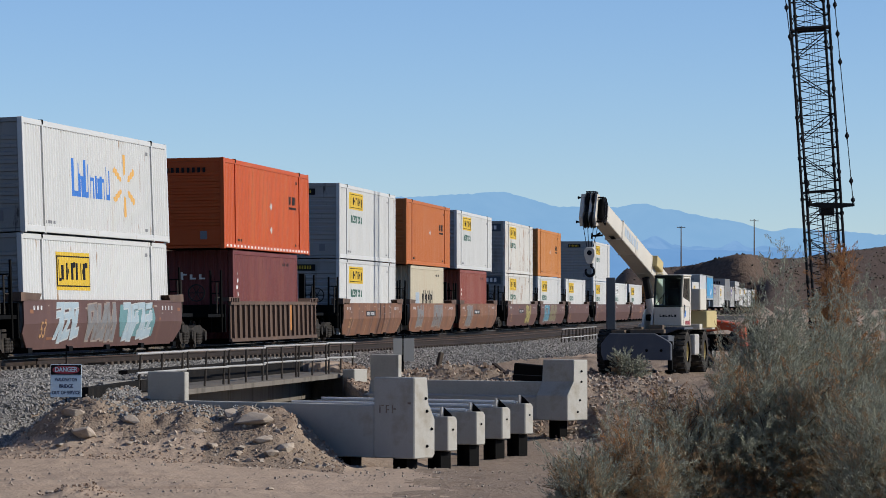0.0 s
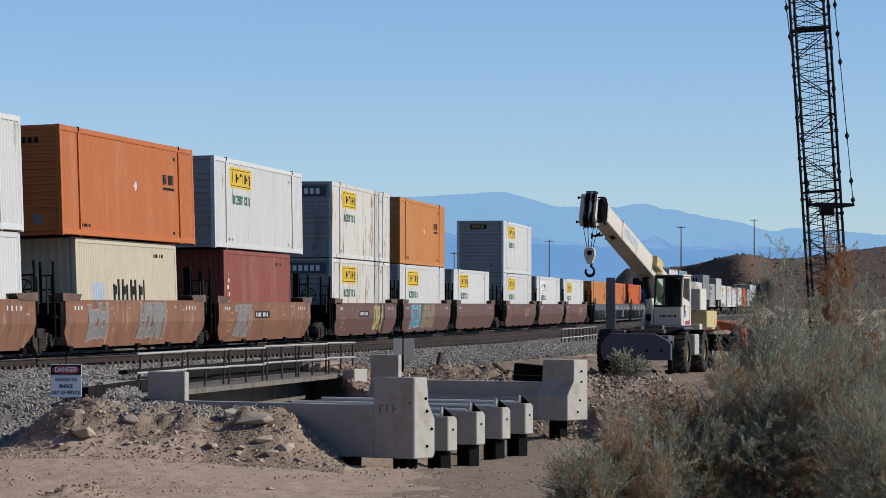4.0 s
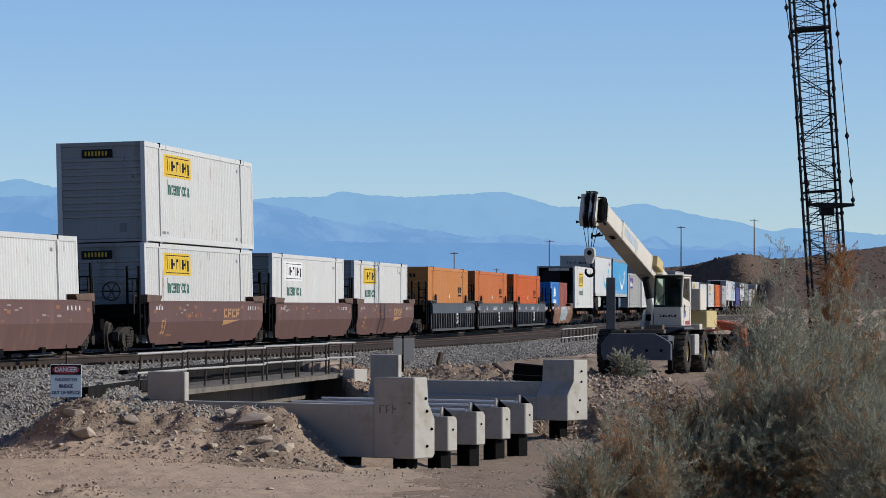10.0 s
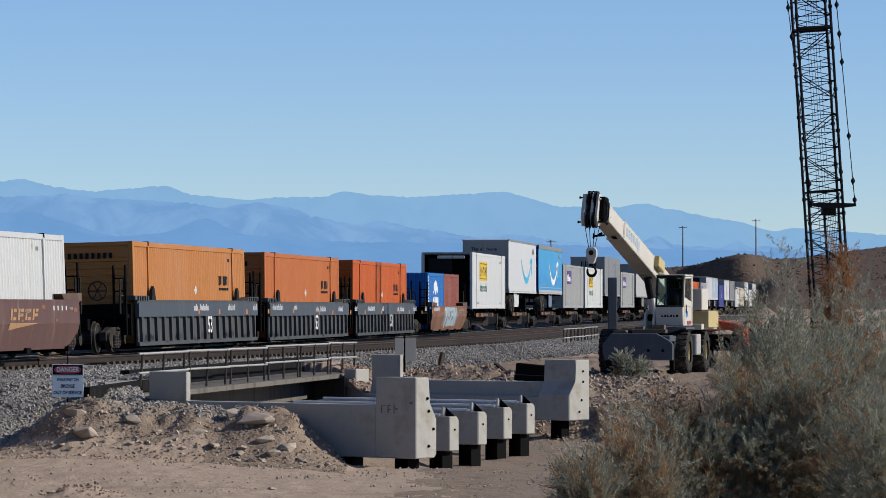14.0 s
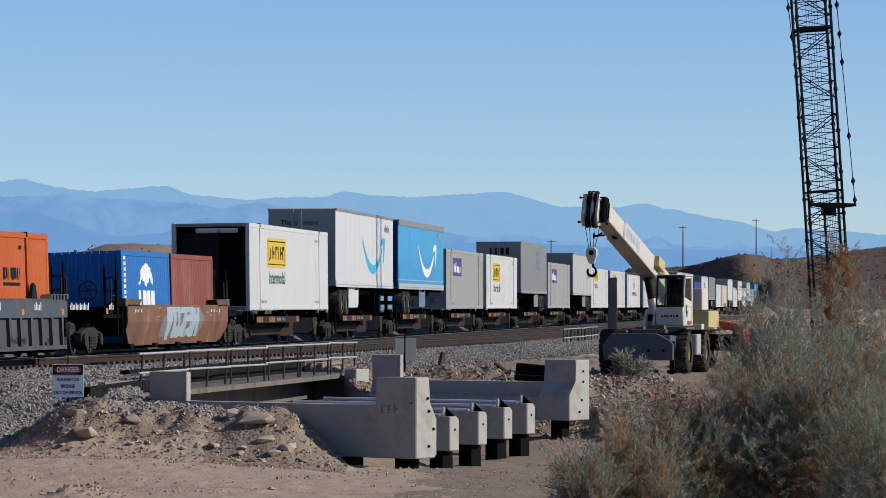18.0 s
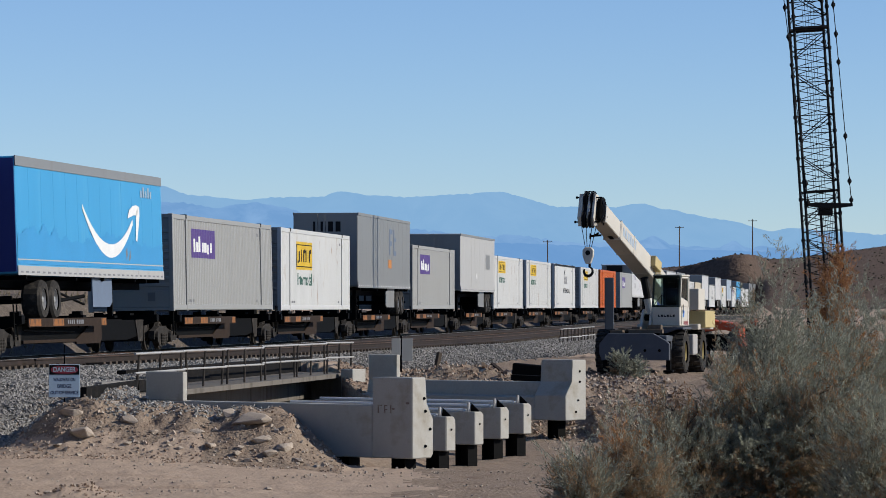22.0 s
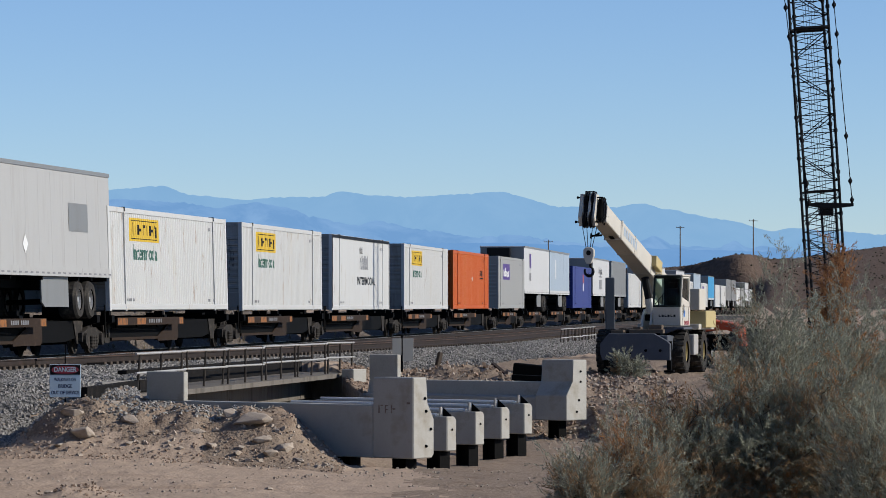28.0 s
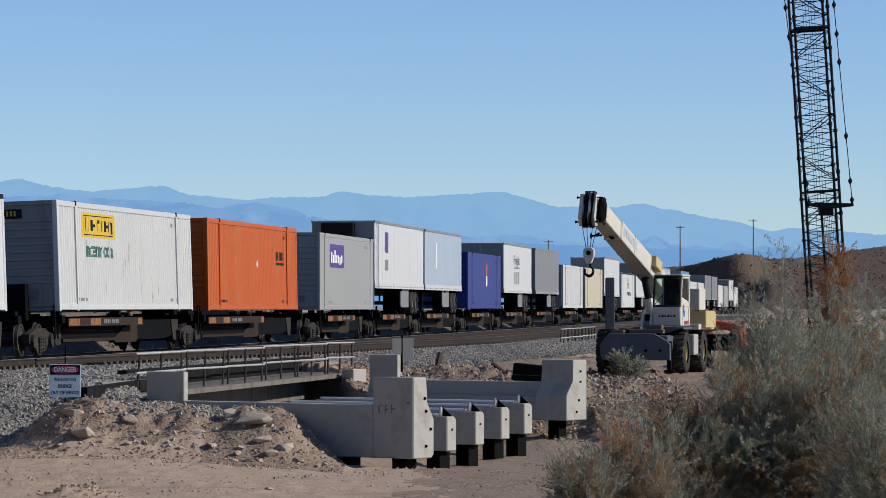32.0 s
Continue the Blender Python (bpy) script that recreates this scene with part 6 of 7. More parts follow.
for k, (x, y) in enumerate(((0.30, 74.6), (0.92, 78.0), (1.53, 81.3), (2.12, 84.5))):
    ox, oy = x - 0.605 * 0.33, y - 0.796 * 0.33
    loose_beam((ox, oy, 0), k == 0)
    for d in (0.35, 5.6):
        px_, py_ = ox - 0.796 * d + 0.10, oy + 0.605 * d + 0.13
        steel_pile(px_, py_, ground_z(px_, py_) - 0.1, -1.645)
for base, ds in (((-0.56, 70.0), (0.5, 1.9, 5.9)), ((3.22, 93.3), (0.55, 5.9))):
    for d in ds:
        px_, py_ = base[0] - 0.796 * d + 0.22, base[1] + 0.605 * d + 0.28
        steel_pile(px_, py_, ground_z(px_, py_) - 0.1, -1.62)


# ---- signs and trackside odds and ends ----
M["navy_ink"] = material("dark_navy_ink", (0.0132, 0.022, 0.0616), 0.5, 0, 3.0, 0.1, 40)


def danger_sign():
    t = thing("danger_sign", "white and red danger sign on a thin steel post", "sign", at=Matrix.Translation((-7.53, 72.0, 0)))
    bm = B()
    rounded(bm_box(bm, -0.31, 0.31, -0.006, 0.006, -0.47, 0.185), 0.004, 1)
    p = part("plate", bm, "sign_white", t, "pale enamel plate")
    bm = B()
    box(bm, -0.30, 0.30, -0.011, -0.007, -0.02, 0.175)
    part("header", bm, "black", p)
    pts = [(0.27 * math.copysign(abs(math.cos(k * math.tau / 28)) ** 0.5, math.cos(k * math.tau / 28)), 0.078 + 0.075 * math.sin(k * math.tau / 28)) for k in range(28)]
    bm = B()
    prism(bm, pts, "y", -0.014, -0.012)
    part("oval", bm, "sign_red", p)

    def line(text, size, z, mat, y, width=None):
        bm = words(text, size, 0.003, width)
        for v in bm.verts:
            v.co = Vector((v.co.x, y, v.co.y + z))
        part("lettering", bm, mat, p)
    line("DANGER", 0.13, 0.08, "sign_white", -0.0155, 0.45)
    line("WALKWAY ON", 0.095, -0.12, "navy_ink", -0.0075, 0.44)
    line("BRIDGE", 0.095, -0.25, "navy_ink", -0.0075, 0.28)
    line("OUT OF SERVICE", 0.095, -0.38, "navy_ink", -0.0075, 0.56)
    bm = B()
    g = ground_z(-7.53, 72.03)
    box(bm, -0.012, 0.012, 0.008, 0.02, g - 0.1, 0.58)
    part("post", bm, "dark", t)


danger_sign()


def marker_board():
    m = Matrix.Translation((-1.2, 107.5, 0)) @ pose(0, 0, 0, 0, 0, 6)
    g = ground_z(-1.2, 107.5)
    t = thing("trackside_marker", "pair of grey plates on a dark trackside post", "sign", at=m)
    bm = B()
    box(bm, -0.03, 0.03, -0.03, 0.03, g - 0.1, 0.46)
    part("post", bm, "dark", t)
    for x0, x1, z0 in ((-0.29, -0.02, -0.12), (0.02, 0.34, -0.30)):
        bm = B()
        rounded(bm_box(bm, x0, x1, -0.05, -0.036, z0, 0.38), 0.004, 1)
        part("plate", bm, "grey", t)


marker_board()
timber("timber_stake", "short leaning timber stake in the bank", (-0.2, 108.5, -0.75), (-0.05, 108.6, -0.05), 0.14, 0.12, "tie")
timber("dark_crate_beam", "black steel beam lying behind the concrete", (2.05, 101.5, -0.42), (2.9, 101.2, -0.5), 0.4, 0.34, "dark", "beam")
timber("dark_crate_beam", "black steel beam lying behind the concrete", (1.95, 99.5, -0.62), (2.85, 99.3, -0.66), 0.3, 0.16, "dark", "beam")
timber("rusty_plank", "rusty steel plank lying on the spoil", (1.45, 103.0, -0.30), (1.85, 102.6, -0.62), 0.14, 0.06, "rail", "plank")
timber("rusty_plank", "rusty steel plank lying on the spoil", (1.2, 103.5, -0.5), (1.75, 103.6, -0.6), 0.14, 0.05, "rail", "plank")
timber("standing_beam", "dark steel beam standing upright near the crane", (5.45, 117.0, -0.9), (5.45, 117.05, 2.27), 0.29, 0.25, "slate_band", "beam")


# ---- stones ----
def stone_field(name, label, mat, spots, size, seed, sink=0.3):
    """Many small angular stones in one mesh."""
    rng = np.random.default_rng(seed)
    base = np.array([(x, y, z) for x in (-0.75, 0.75) for y in (-0.75, 0.75) for z in (-0.7, 0.7)], float)
    faces = [(0, 1, 3, 2), (4, 6, 7, 5), (0, 4, 5, 1), (2, 3, 7, 6), (0, 2, 6, 4), (1, 5, 7, 3)]
    verts, fs = [], []
    for k, (x, y, z) in enumerate(spots):
        s_ = rng.uniform(*size) * 0.5
        v = base * rng.uniform(0.55, 1.2, (8, 1)) * (s_ * rng.uniform(0.7, 1.3, 3))
        q = Euler(rng.uniform(0, 6.28, 3)).to_matrix()
        v = v @ np.array(q) + np.array((x, y, z + s_ * (1 - 2 * sink)))
        verts += v.tolist()
        fs += [tuple(8 * k + i for i in f) for f in faces]
    me = bpy.data.meshes.new(name)
    me.from_pydata(verts, [], fs)
    me.materials.append(M[mat])
    return tagged(new(name, me), label, "stones", kind="stuff")


def scatter(n, draw, seed, keep=None):
    rng = random.Random(seed)
    out = []
    while len(out) < n:
        x, y = draw(rng)
        if keep and not keep(x, y, rng):
            continue
        out.append((x, y, ground_z(x, y)))
    return out


def by_track(u0, u1, y0, y1):
    def draw(rng):
        y = y0 + (y1 - y0) * rng.random() ** 1.4
        u = rng.uniform(u0, u1)
        return track_x(y) + (u if u < 1.3 else u + siding(y)), y
    return draw


def not_opening(x, y, rng):
    return not (0 < y - near_cap_line(x) and y < far_cap_line(x))


stone_field("track_ballast", "grey crushed-stone ballast beside the rails", "stone", scatter(17000, by_track(1.5, 5.6, 71, 90), 3, not_opening), (0.035, 0.085), 3)
stone_field("track_ballast", "grey crushed-stone ballast between the sleepers", "stone", scatter(11000, by_track(-1.9, 1.6, 74, 150), 4, not_opening), (0.04, 0.085), 4)
stone_field("track_ballast", "grey crushed-stone ballast on the far bank", "stone", scatter(21000, by_track(1.5, 4.6, 104, 215), 5, not_opening), (0.05, 0.10), 5)
stone_field("track_ballast", "grey crushed-stone ballast beside the bridge end", "stone", scatter(4500, by_track(5.0, 6.6, 72.5, 79.5), 14, not_opening), (0.035, 0.085), 14)
deck = []
rng_ = random.Random(77)
while len(deck) < 10500:
    y = rng_.uniform(77.5, 107)
    u = rng_.uniform(-1.9, 6.6 if y < 84.1 else 5.0)
    pt = on_track(y, u).translation
    if not not_opening(pt.x, pt.y, None):
        deck.append((pt.x, pt.y, -0.255))
stone_field("deck_ballast", "grey crushed-stone ballast on the bridge deck", "stone", deck, (0.04, 0.09), 12)
stone_field("spilled_gravel", "grey gravel spilled over the spoil heap", "gravel",
            scatter(5600, lambda r: (r.uniform(-9.0, -3.4), r.uniform(70.4, 79.0)), 6, lambda x, y, r: y < near_cap_line(x) - 0.1 and r.random() < ease(-0.35, 0.25, noise.noise((x * 0.8, y * 0.8, 2)) + (0.25 if x < -5.5 else 0) + (y - 72.0) * 0.22)), (0.03, 0.075), 6)
stone_field("small_stones", "small tan stones strewn on the dirt", "rock", scatter(3200, lambda r: (r.uniform(-9, 6), r.uniform(59, 100)), 7, lambda x, y, r: (not_opening(x, y, r) or x > 2.6) and (y > 68 or r.random() < ease(-0.1, 0.4, noise.noise((x * 0.3, y * 1.2, 4))))), (0.012, 0.06), 7)
stone_field("spoil_stones", "brown clods and broken stones on the spoil heap", "clod", scatter(1700, lambda r: (r.uniform(-8.8, -1.9), r.uniform(68.3, 73.0)), 8, lambda x, y, r: y < near_cap_line(x) - 0.1), (0.015, 0.06), 8, 0.4)
stone_field("bank_stones", "tan broken stones on the far bank", "rock", scatter(2600, lambda r: (r.uniform(-2.0, 6.5), r.uniform(88, 112)), 9, not_opening), (0.03, 0.11), 9)


stone_field("bank_clods", "brown clods and rubble on the far bank", "clod", scatter(5000, lambda r: (r.uniform(-3.0, 6.5), r.uniform(88, 116)), 19, not_opening), (0.03, 0.14), 19, 0.4)


stone_field("spoil_rubble", "pale broken rubble on the spoil heap", "rock", scatter(190, lambda r: (r.uniform(-8.4, -2.1), r.uniform(69.0, 73.5)), 29, lambda x, y, r: y < near_cap_line(x) - 0.15 and r.random() < (0.9 if x > -4.4 or x < -6.6 else 0.4)), (0.04, 0.12), 29, 0.5)
stone_field("road_clods", "dark clods on a small mound beside the road", "clod", scatter(160, lambda r: (r.gauss(-6.1, 0.35), r.gauss(60.5, 0.35)), 39), (0.02, 0.06), 39, 0.5)


def boulder(x, y, size, label, seed, flat=0.7):
    """An angular broken stone: the hull of a few points, with worn edges."""
    rng = random.Random(seed)
    bm = B()
    for _ in range(14):
        d = Vector((rng.gauss(0, 1), rng.gauss(0, 1), rng.gauss(0, 1))).normalized() * rng.uniform(0.42, 0.56)
        bm.verts.new((d.x * size * 1.35, d.y * size, d.z * size * flat * 1.15))
    bmesh.ops.convex_hull(bm, input=bm.verts[:])
    for v in [v for v in bm.verts if not v.link_faces]:
        bm.verts.remove(v)
    bmesh.ops.bevel(bm, geom=bm.edges[:], offset=size * 0.022, segments=1, affect="EDGES")
    ob = part("rock", bm, "rock", at=Matrix.Translation((x, y, ground_z(x, y) + size * flat * 0.12)) @ pose(0, 0, 0, rng.uniform(-15, 15), rng.uniform(-15, 15), rng.uniform(0, 360)))
    tagged(ob, label, "rock", "rocks on the spoil")


for k, (x, y, s_) in enumerate(((-6.98, 69.9, 0.44), (-7.2, 70.5, 0.36), (-6.09, 70.3, 0.27), (-6.45, 71.0, 0.2), (-3.72, 70.2, 0.56), (-3.03, 69.6, 0.36), (-4.1, 70.7, 0.44), (-3.5, 69.7, 0.30), (-3.3, 69.3, 0.28), (-4.75, 70.0, 0.24),
                               (-4.45, 69.6, 0.24), (-2.75, 69.2, 0.20), (-5.6, 70.1, 0.16), (-6.05, 69.6, 0.14), (-7.4, 69.6, 0.16), (-5.05, 69.5, 0.14), (-3.9, 69.3, 0.18), (-2.4, 69.0, 0.16), (-3.0, 62.2, 0.16), (-6.6, 60.7, 0.16), (-6.2, 60.9, 0.2))):
    boulder(x, y, s_ * 1.15, "tan angular rock on the spoil heap" if y > 65 else "small tan rock beside the dirt road", k + 1, 0.5)
for k, (x, y, s_) in enumerate(((-0.9, 105.5, 0.30), (0.1, 104.5, 0.4), (0.9, 103.6, 0.35), (1.3, 102.8, 0.45), (-2.1, 108.5, 0.3), (4.3, 100.5, 0.2), (4.0, 96.0, 0.22), (3.3, 88.0, 0.14), (3.5, 84.5, 0.16), (3.1, 82.2, 0.15))):
    boulder(x, y, s_, "tan broken rock on the far bank", 40 + k, 0.6)


# ---- mobile crane ----
def build_crane():
    t = thing("mobile_crane", "cream and slate rough-terrain crane with a raised telescopic boom", "crane", at=Matrix.Translation((5.92, 110.0, -0.73)) @ pose(0, 0, 0, 0, 0, -13))

    def p(name, bm, mat, label="", parent=t, at=None):
        return part(name, bm, mat, parent, label, at)
    # carrier
    bm = B()
    prism(bm, [(-1.05, 0.42), (-1.12, 0.62), (-1.12, 0.92), (-0.85, 1.24), (0.55, 1.24), (0.95, 1.02), (1.05, 0.92), (1.05, 0.42)], "y", 0.0, 0.18)
    f = p("front_plate", rounded(bm, 0.015, 1), "crane_grey", "slate-grey front plate")
    for x in (-0.7, -0.2, 0.3, 0.75):
        bm = B()
        lathe(bm, [(0.045, 0.0), (0.045, -0.03), (0.02, -0.035)], 8, (x, 0, 0.62 + 0.1 * (x > 0)), "y")
        p("bolt", bm, "dark", "", f)
    bm = B()
    box(bm, -0.95, 0.95, 0.18, 6.2, 0.72, 1.18)
    p("frame", rounded(bm, 0.03, 1), "crane_grey")
    bm = B()
    prism(bm, [(0.60, 1.18), (0.60, 1.42), (1.32, 1.42), (1.32, 1.36), (1.1, 1.36)], "y", 0.9, 2.6)
    p("fender", bm, "crane_grey")
    bm = B()
    prism(bm, [(0.60, 1.18), (0.60, 1.42), (1.32, 1.42), (1.32, 1.36), (1.1, 1.36)], "y", 4.4, 6.0)
    p("fender", bm, "crane_grey")
    for s_ in (-1, 1):
        bm = B()
        box(bm, s_ * 0.98 - 0.07, s_ * 0.98 + 0.07, 0.22, 0.40, 0.12, 1.0)
        p("outrigger_leg", rounded(bm, 0.012, 1), "dark")
        bm = B()
        rounded(bm_box(bm, s_ * 0.98 - 0.15, s_ * 0.98 + 0.15, 0.16, 0.46, 0.06, 0.12), 0.01, 1)
        p("outrigger_pad", bm, "dark")
        for y in (1.75, 5.2):
            bm = B()
            R, W = 0.67, 0.52
            lathe(bm, [(R * 0.5, -W / 2), (R * 0.86, -W / 2), (R * 0.97, -W * 0.4), (R, -W * 0.25), (R, W * 0.25), (R * 0.97, W * 0.4), (R * 0.86, W / 2), (R * 0.5, W / 2)], 28, caps=False)
            w = p("tyre", bm, "rubber", "", t, pose(s_ * (1.04 if s_ > 0 else 1.2), y, R - 0.01))
            bm = B()
            for k in range(20):
                a = k * math.tau / 20
                c, sn = math.cos(a), math.sin(a)
                for side in (-1, 1):
                    vs = box(bm, 0.02 if side > 0 else -W * 0.48, W * 0.48 if side > 0 else -0.02, -0.045, 0.045, R * 0.94, R * 1.045)
                    for v in vs:
                        v.co = Vector((v.co.x, v.co.y * c - v.co.z * sn + 0.04 * side * c, v.co.y * sn + v.co.z * c + 0.04 * side * sn))
            tagged(p("tread", bm, "rubber", "", w), kind="stuff")
            bm = B()
            lathe(bm, [(R * 0.52, -0.2), (R * 0.52, 0.2), (R * 0.46, 0.22), (R * 0.4, 0.05), (R * 0.2, 0.02), (R * 0.17, 0.14), (0.03, 0.16)], 22)
            p("rim", bm, "ochre", "dusty yellow rim", w, pose(0, 0, 0, 0, 0, 0 if s_ > 0 else 180))
        bm = B()
    for y in (1.75, 5.2):
        bm = B()
        rod(bm, (-1.1, y, 0.66), (1.1, y, 0.66), 0.14, 10)
        p("axle", bm, "dark")
    bm = B()
    rounded(bm_box(bm, 0.98, 1.36, 2.75, 3.6, 0.55, 1.2), 0.05)
    p("fuel_tank", bm, "galv")
    for k, (x0, x1, y0, z0, z1, m) in enumerate(((-0.3, 0.75, 0.5, 1.24, 1.36, "wood"), (-0.2, 0.05, 0.55, 1.36, 1.44, "wood"), (0.3, 0.7, 0.55, 1.36, 1.5, "wood"), (-0.9, -0.5, 0.6, 1.24, 1.34, "wood"), (-1.0, 0.2, 1.0, 1.24, 1.30, "dark"))):
        bm = B()
        rounded(bm_box(bm, x0, x1, y0, y0 + 0.35, z0, z1), 0.01, 1)
        p("cribbing_block", bm, m, "brown timber block")
    # the turning upper works, in a frame of their own
    U = Matrix.Translation((0.36, 1.35, 0.0)) @ pose(0, 0, 0, 0, 0, -6)

    def q(name, bm, mat, label="", parent=t):
        return part(name, bm, mat, parent, label, U)
    bm = B()
    lathe(bm, [(0.72, 1.18), (0.78, 1.22), (0.78, 1.34), (0.72, 1.36)], 24, (-0.2, 1.2, 0), "z")
    q("turntable", bm, "dark")
    for x in (-0.44, -0.16):
        bm = B()
        prism(bm, [(-0.15, 1.36), (0.02, 1.82), (0.25, 1.98), (0.5, 1.90), (0.95, 1.36)], "x", x, x + 0.07)
        q("cylinder_bracket", rounded(bm, 0.01, 1), "crane_white")
    bm = B()
    lathe(bm, [(0.03, -0.50), (0.10, -0.49), (0.10, -0.03), (0.03, -0.02)], 12, (0, 0.25, 1.72), "x")
    q("bracket_pin", bm, "dark")
    for x in (-0.9, -0.10):
        bm = B()
        prism(bm, [(1.6, 1.36), (2.2, 2.1), (3.2, 2.5), (3.4, 1.36)], "x", x, x + 0.08)
        q("boom_bracket", bm, "crane_white")
    bm = B()
    rounded(bm_box(bm, -1.05, 0.95, 1.7, 3.6, 1.34, 1.52), 0.02, 1)
    q("deck", bm, "crane_white")
    # cab: lower body, posts, roof, panes, door and the seat inside
    x0, x1, y1 = -0.07, 0.82, 1.10
    bm = B()
    prism(bm, [(0.02, 1.46), (-0.05, 2.06), (y1, 2.06), (y1, 1.46)], "x", x0, x1)
    c = q("cab", rounded(bm, 0.025, 1), "crane_white", "cream cab with dark-framed windows")

    def cab(name, bm, mat, label=""):
        return part(name, bm, mat, c, label)
    bm = B()
    box(bm, x0 + 0.02, x1 - 0.02, y1 - 0.05, y1, 2.06, 2.99)
    cab("rear_wall", bm, "black")
    for x in (x0 + 0.03, x1 - 0.03):
        bm = B()
        tube(bm, [Vector((x, -0.03, 2.04)), Vector((x, 0.05, 2.6)), Vector((x, 0.12, 2.95)), Vector((x, 0.2, 2.99))], [0.032, 0.032, 0.032, 0.03], 8)
        cab("front_post", bm, "cab_frame")
        bm = B()
        box(bm, x - 0.03, x + 0.03, y1 - 0.06, y1 + 0.005, 2.05, 3.0)
        cab("rear_post", bm, "crane_white")
    bm = B()
    rod(bm, (x0 + 0.02, -0.035, 2.08), (x1 - 0.02, -0.035, 2.08), 0.03, 8)
    rod(bm, (x0 + 0.02, 0.13, 2.97), (x1 - 0.02, 0.13, 2.97), 0.03, 8)
    cab("window_frame", bm, "cab_frame")
    bm = B()
    prism(bm, [(-0.045, 2.09), (0.035, 2.6), (0.105, 2.95), (0.115, 2.95), (0.045, 2.6), (-0.035, 2.09)], "x", x0 + 0.05, x1 - 0.05)
    cab("windscreen", bm, "cab_glass")
    bm = B()
    rounded(bm_box(bm, x0, x1 + 0.02, 0.16, y1 + 0.03, 2.99, 3.05), 0.02, 1)
    cab("roof", bm, "crane_white")
    bm = B()
    rounded(bm_box(bm, x0 + 0.01, x1 - 0.03, 0.02, 0.17, 2.985, 3.03), 0.012, 1)
    cab("visor", bm, "cab_frame")
    bm = B()
    prism(bm, [(0.02, 2.06), (0.06, 2.36), (0.95, 2.20), (0.95, 2.06)], "x", x1 - 0.02, x1 + 0.012)
    door = cab("door", bm, "crane_white")
    bm = B()
    for a, b in (((0.06, 2.36), (0.17, 2.95)), ((0.17, 2.95), (0.92, 2.95)), ((0.92, 2.95), (0.95, 2.22))):
        rod(bm, (x1, *a), (x1, *b), 0.028, 6)
    part("door_frame", bm, "crane_white", c)
    bm = B()
    prism(bm, [(0.08, 2.36), (0.19, 2.93), (0.90, 2.93), (0.93, 2.22)], "x", x1 - 0.01, x1 + 0.0)
    cab("side_window", bm, "cab_glass")
    bm = B()
    box(bm, x1 + 0.002, x1 + 0.006, 0.16, 0.175, 1.50, 2.06)
    box(bm, x1 + 0.002, x1 + 0.006, 0.90, 0.915, 1.50, 2.06)
    cab("door_edge", bm, "dark")
    bm = B()
    rod(bm, (x1 + 0.03, 0.26, 1.85), (x1 + 0.03, 0.26, 2.12), 0.015, 6)
    cab("door_handle", bm, "black")
    bm = B()
    rounded(bm_box(bm, 0.2, 0.62, 0.55, 0.72, 1.95, 2.62), 0.05)
    rounded(bm_box(bm, 0.27, 0.55, 0.56, 0.68, 2.64, 2.82), 0.03)
    cab("seat", bm, "dark", "dark seat behind the windscreen")
    bm = B()
    rod(bm, (0.12, 0.35, 2.06), (0.18, 0.25, 2.45), 0.02, 6)
    rod(bm, (0.62, 0.35, 2.06), (0.58, 0.28, 2.40), 0.02, 6)
    rod(bm, (0.0, 0.0, 2.12), (0.3, 0.02, 2.5), 0.012, 5)
    cab("lever", bm, "black")
    for k in range(6):
        bm = B()
        z0, z1 = 1.74, 1.845
        wd = 0.066
        a = 0.12 + 0.094 * k
        prism(bm, [(a, z0), (a, z1), (a + wd, z1), (a + wd, z0)] if k % 2 else [(a, z0), (a, z1), (a + wd * 0.45, z1), (a + wd * 0.45, z0 + 0.03), (a + wd, z0 + 0.03), (a + wd, z0)], "y", -0.021, -0.008)
        cab("brand_bar", bm, "black")
    for k in range(5):
        bm = B()
        box(bm, x1 + 0.002, x1 + 0.007, 0.42 + 0.11 * k, 0.49 + 0.11 * k, 1.50, 1.62)
        cab("stripe_mark", bm, "sign_red")
    bm = B()
    prism(bm, [(0.32, 1.72), (0.30, 1.95), (0.42, 2.12), (0.40, 1.95), (0.52, 1.90), (0.46, 1.75)], "x", x1 + 0.002, x1 + 0.006)
    cab("emblem", bm, "letter_blue")
    # boxes behind the cab
    bm = B()
    rounded(bm_box(bm, 0.55, 0.95, 1.75, 2.5, 1.95, 2.62), 0.02, 1)
    q("engine_cover", bm, "crane_white")
    bm = B()
    rounded(bm_box(bm, 0.55, 1.1, 2.0, 3.2, 1.40, 1.93), 0.02, 1)
    q("tool_box", bm, "ochre", "pale yellow tool box")
    # boom, between its foot and its head, in the world of the carrier
    inv = t.matrix_basis.inverted()
    foot, tip = inv @ Vector((7.347, 115.8, 1.62)), inv @ Vector((4.635, 107.3, 4.16))
    d = (tip - foot).normalized()
    ln = (tip - foot).length
    side = d.cross(Vector((0, 0, 1))).normalized()
    up = side.cross(d).normalized()
    mb = Matrix((side, d, up)).transposed().to_4x4()
    mb.translation = foot

    def swapped(name, bm, mat, parent, label="", at=None):
        """A part drawn with its x to the visible side of the boom."""
        for v in bm.verts:
            v.co.x = -v.co.x
        return part(name, bm, mat, parent, label, at)

    def r(name, bm, mat, label="", parent=t):
        return swapped(name, bm, mat, parent, label, mb @ Matrix.Translation((0.2, 0, 0.05)) if name == "boom_head" else mb)
    bm = B()
    rounded(bm_box(bm, -0.27, 0.27, -0.6, ln * 0.80, -0.29, 0.29), 0.02, 1)
    b = r("boom_base", bm, "crane_white", "cream telescopic boom section")
    bm = B()
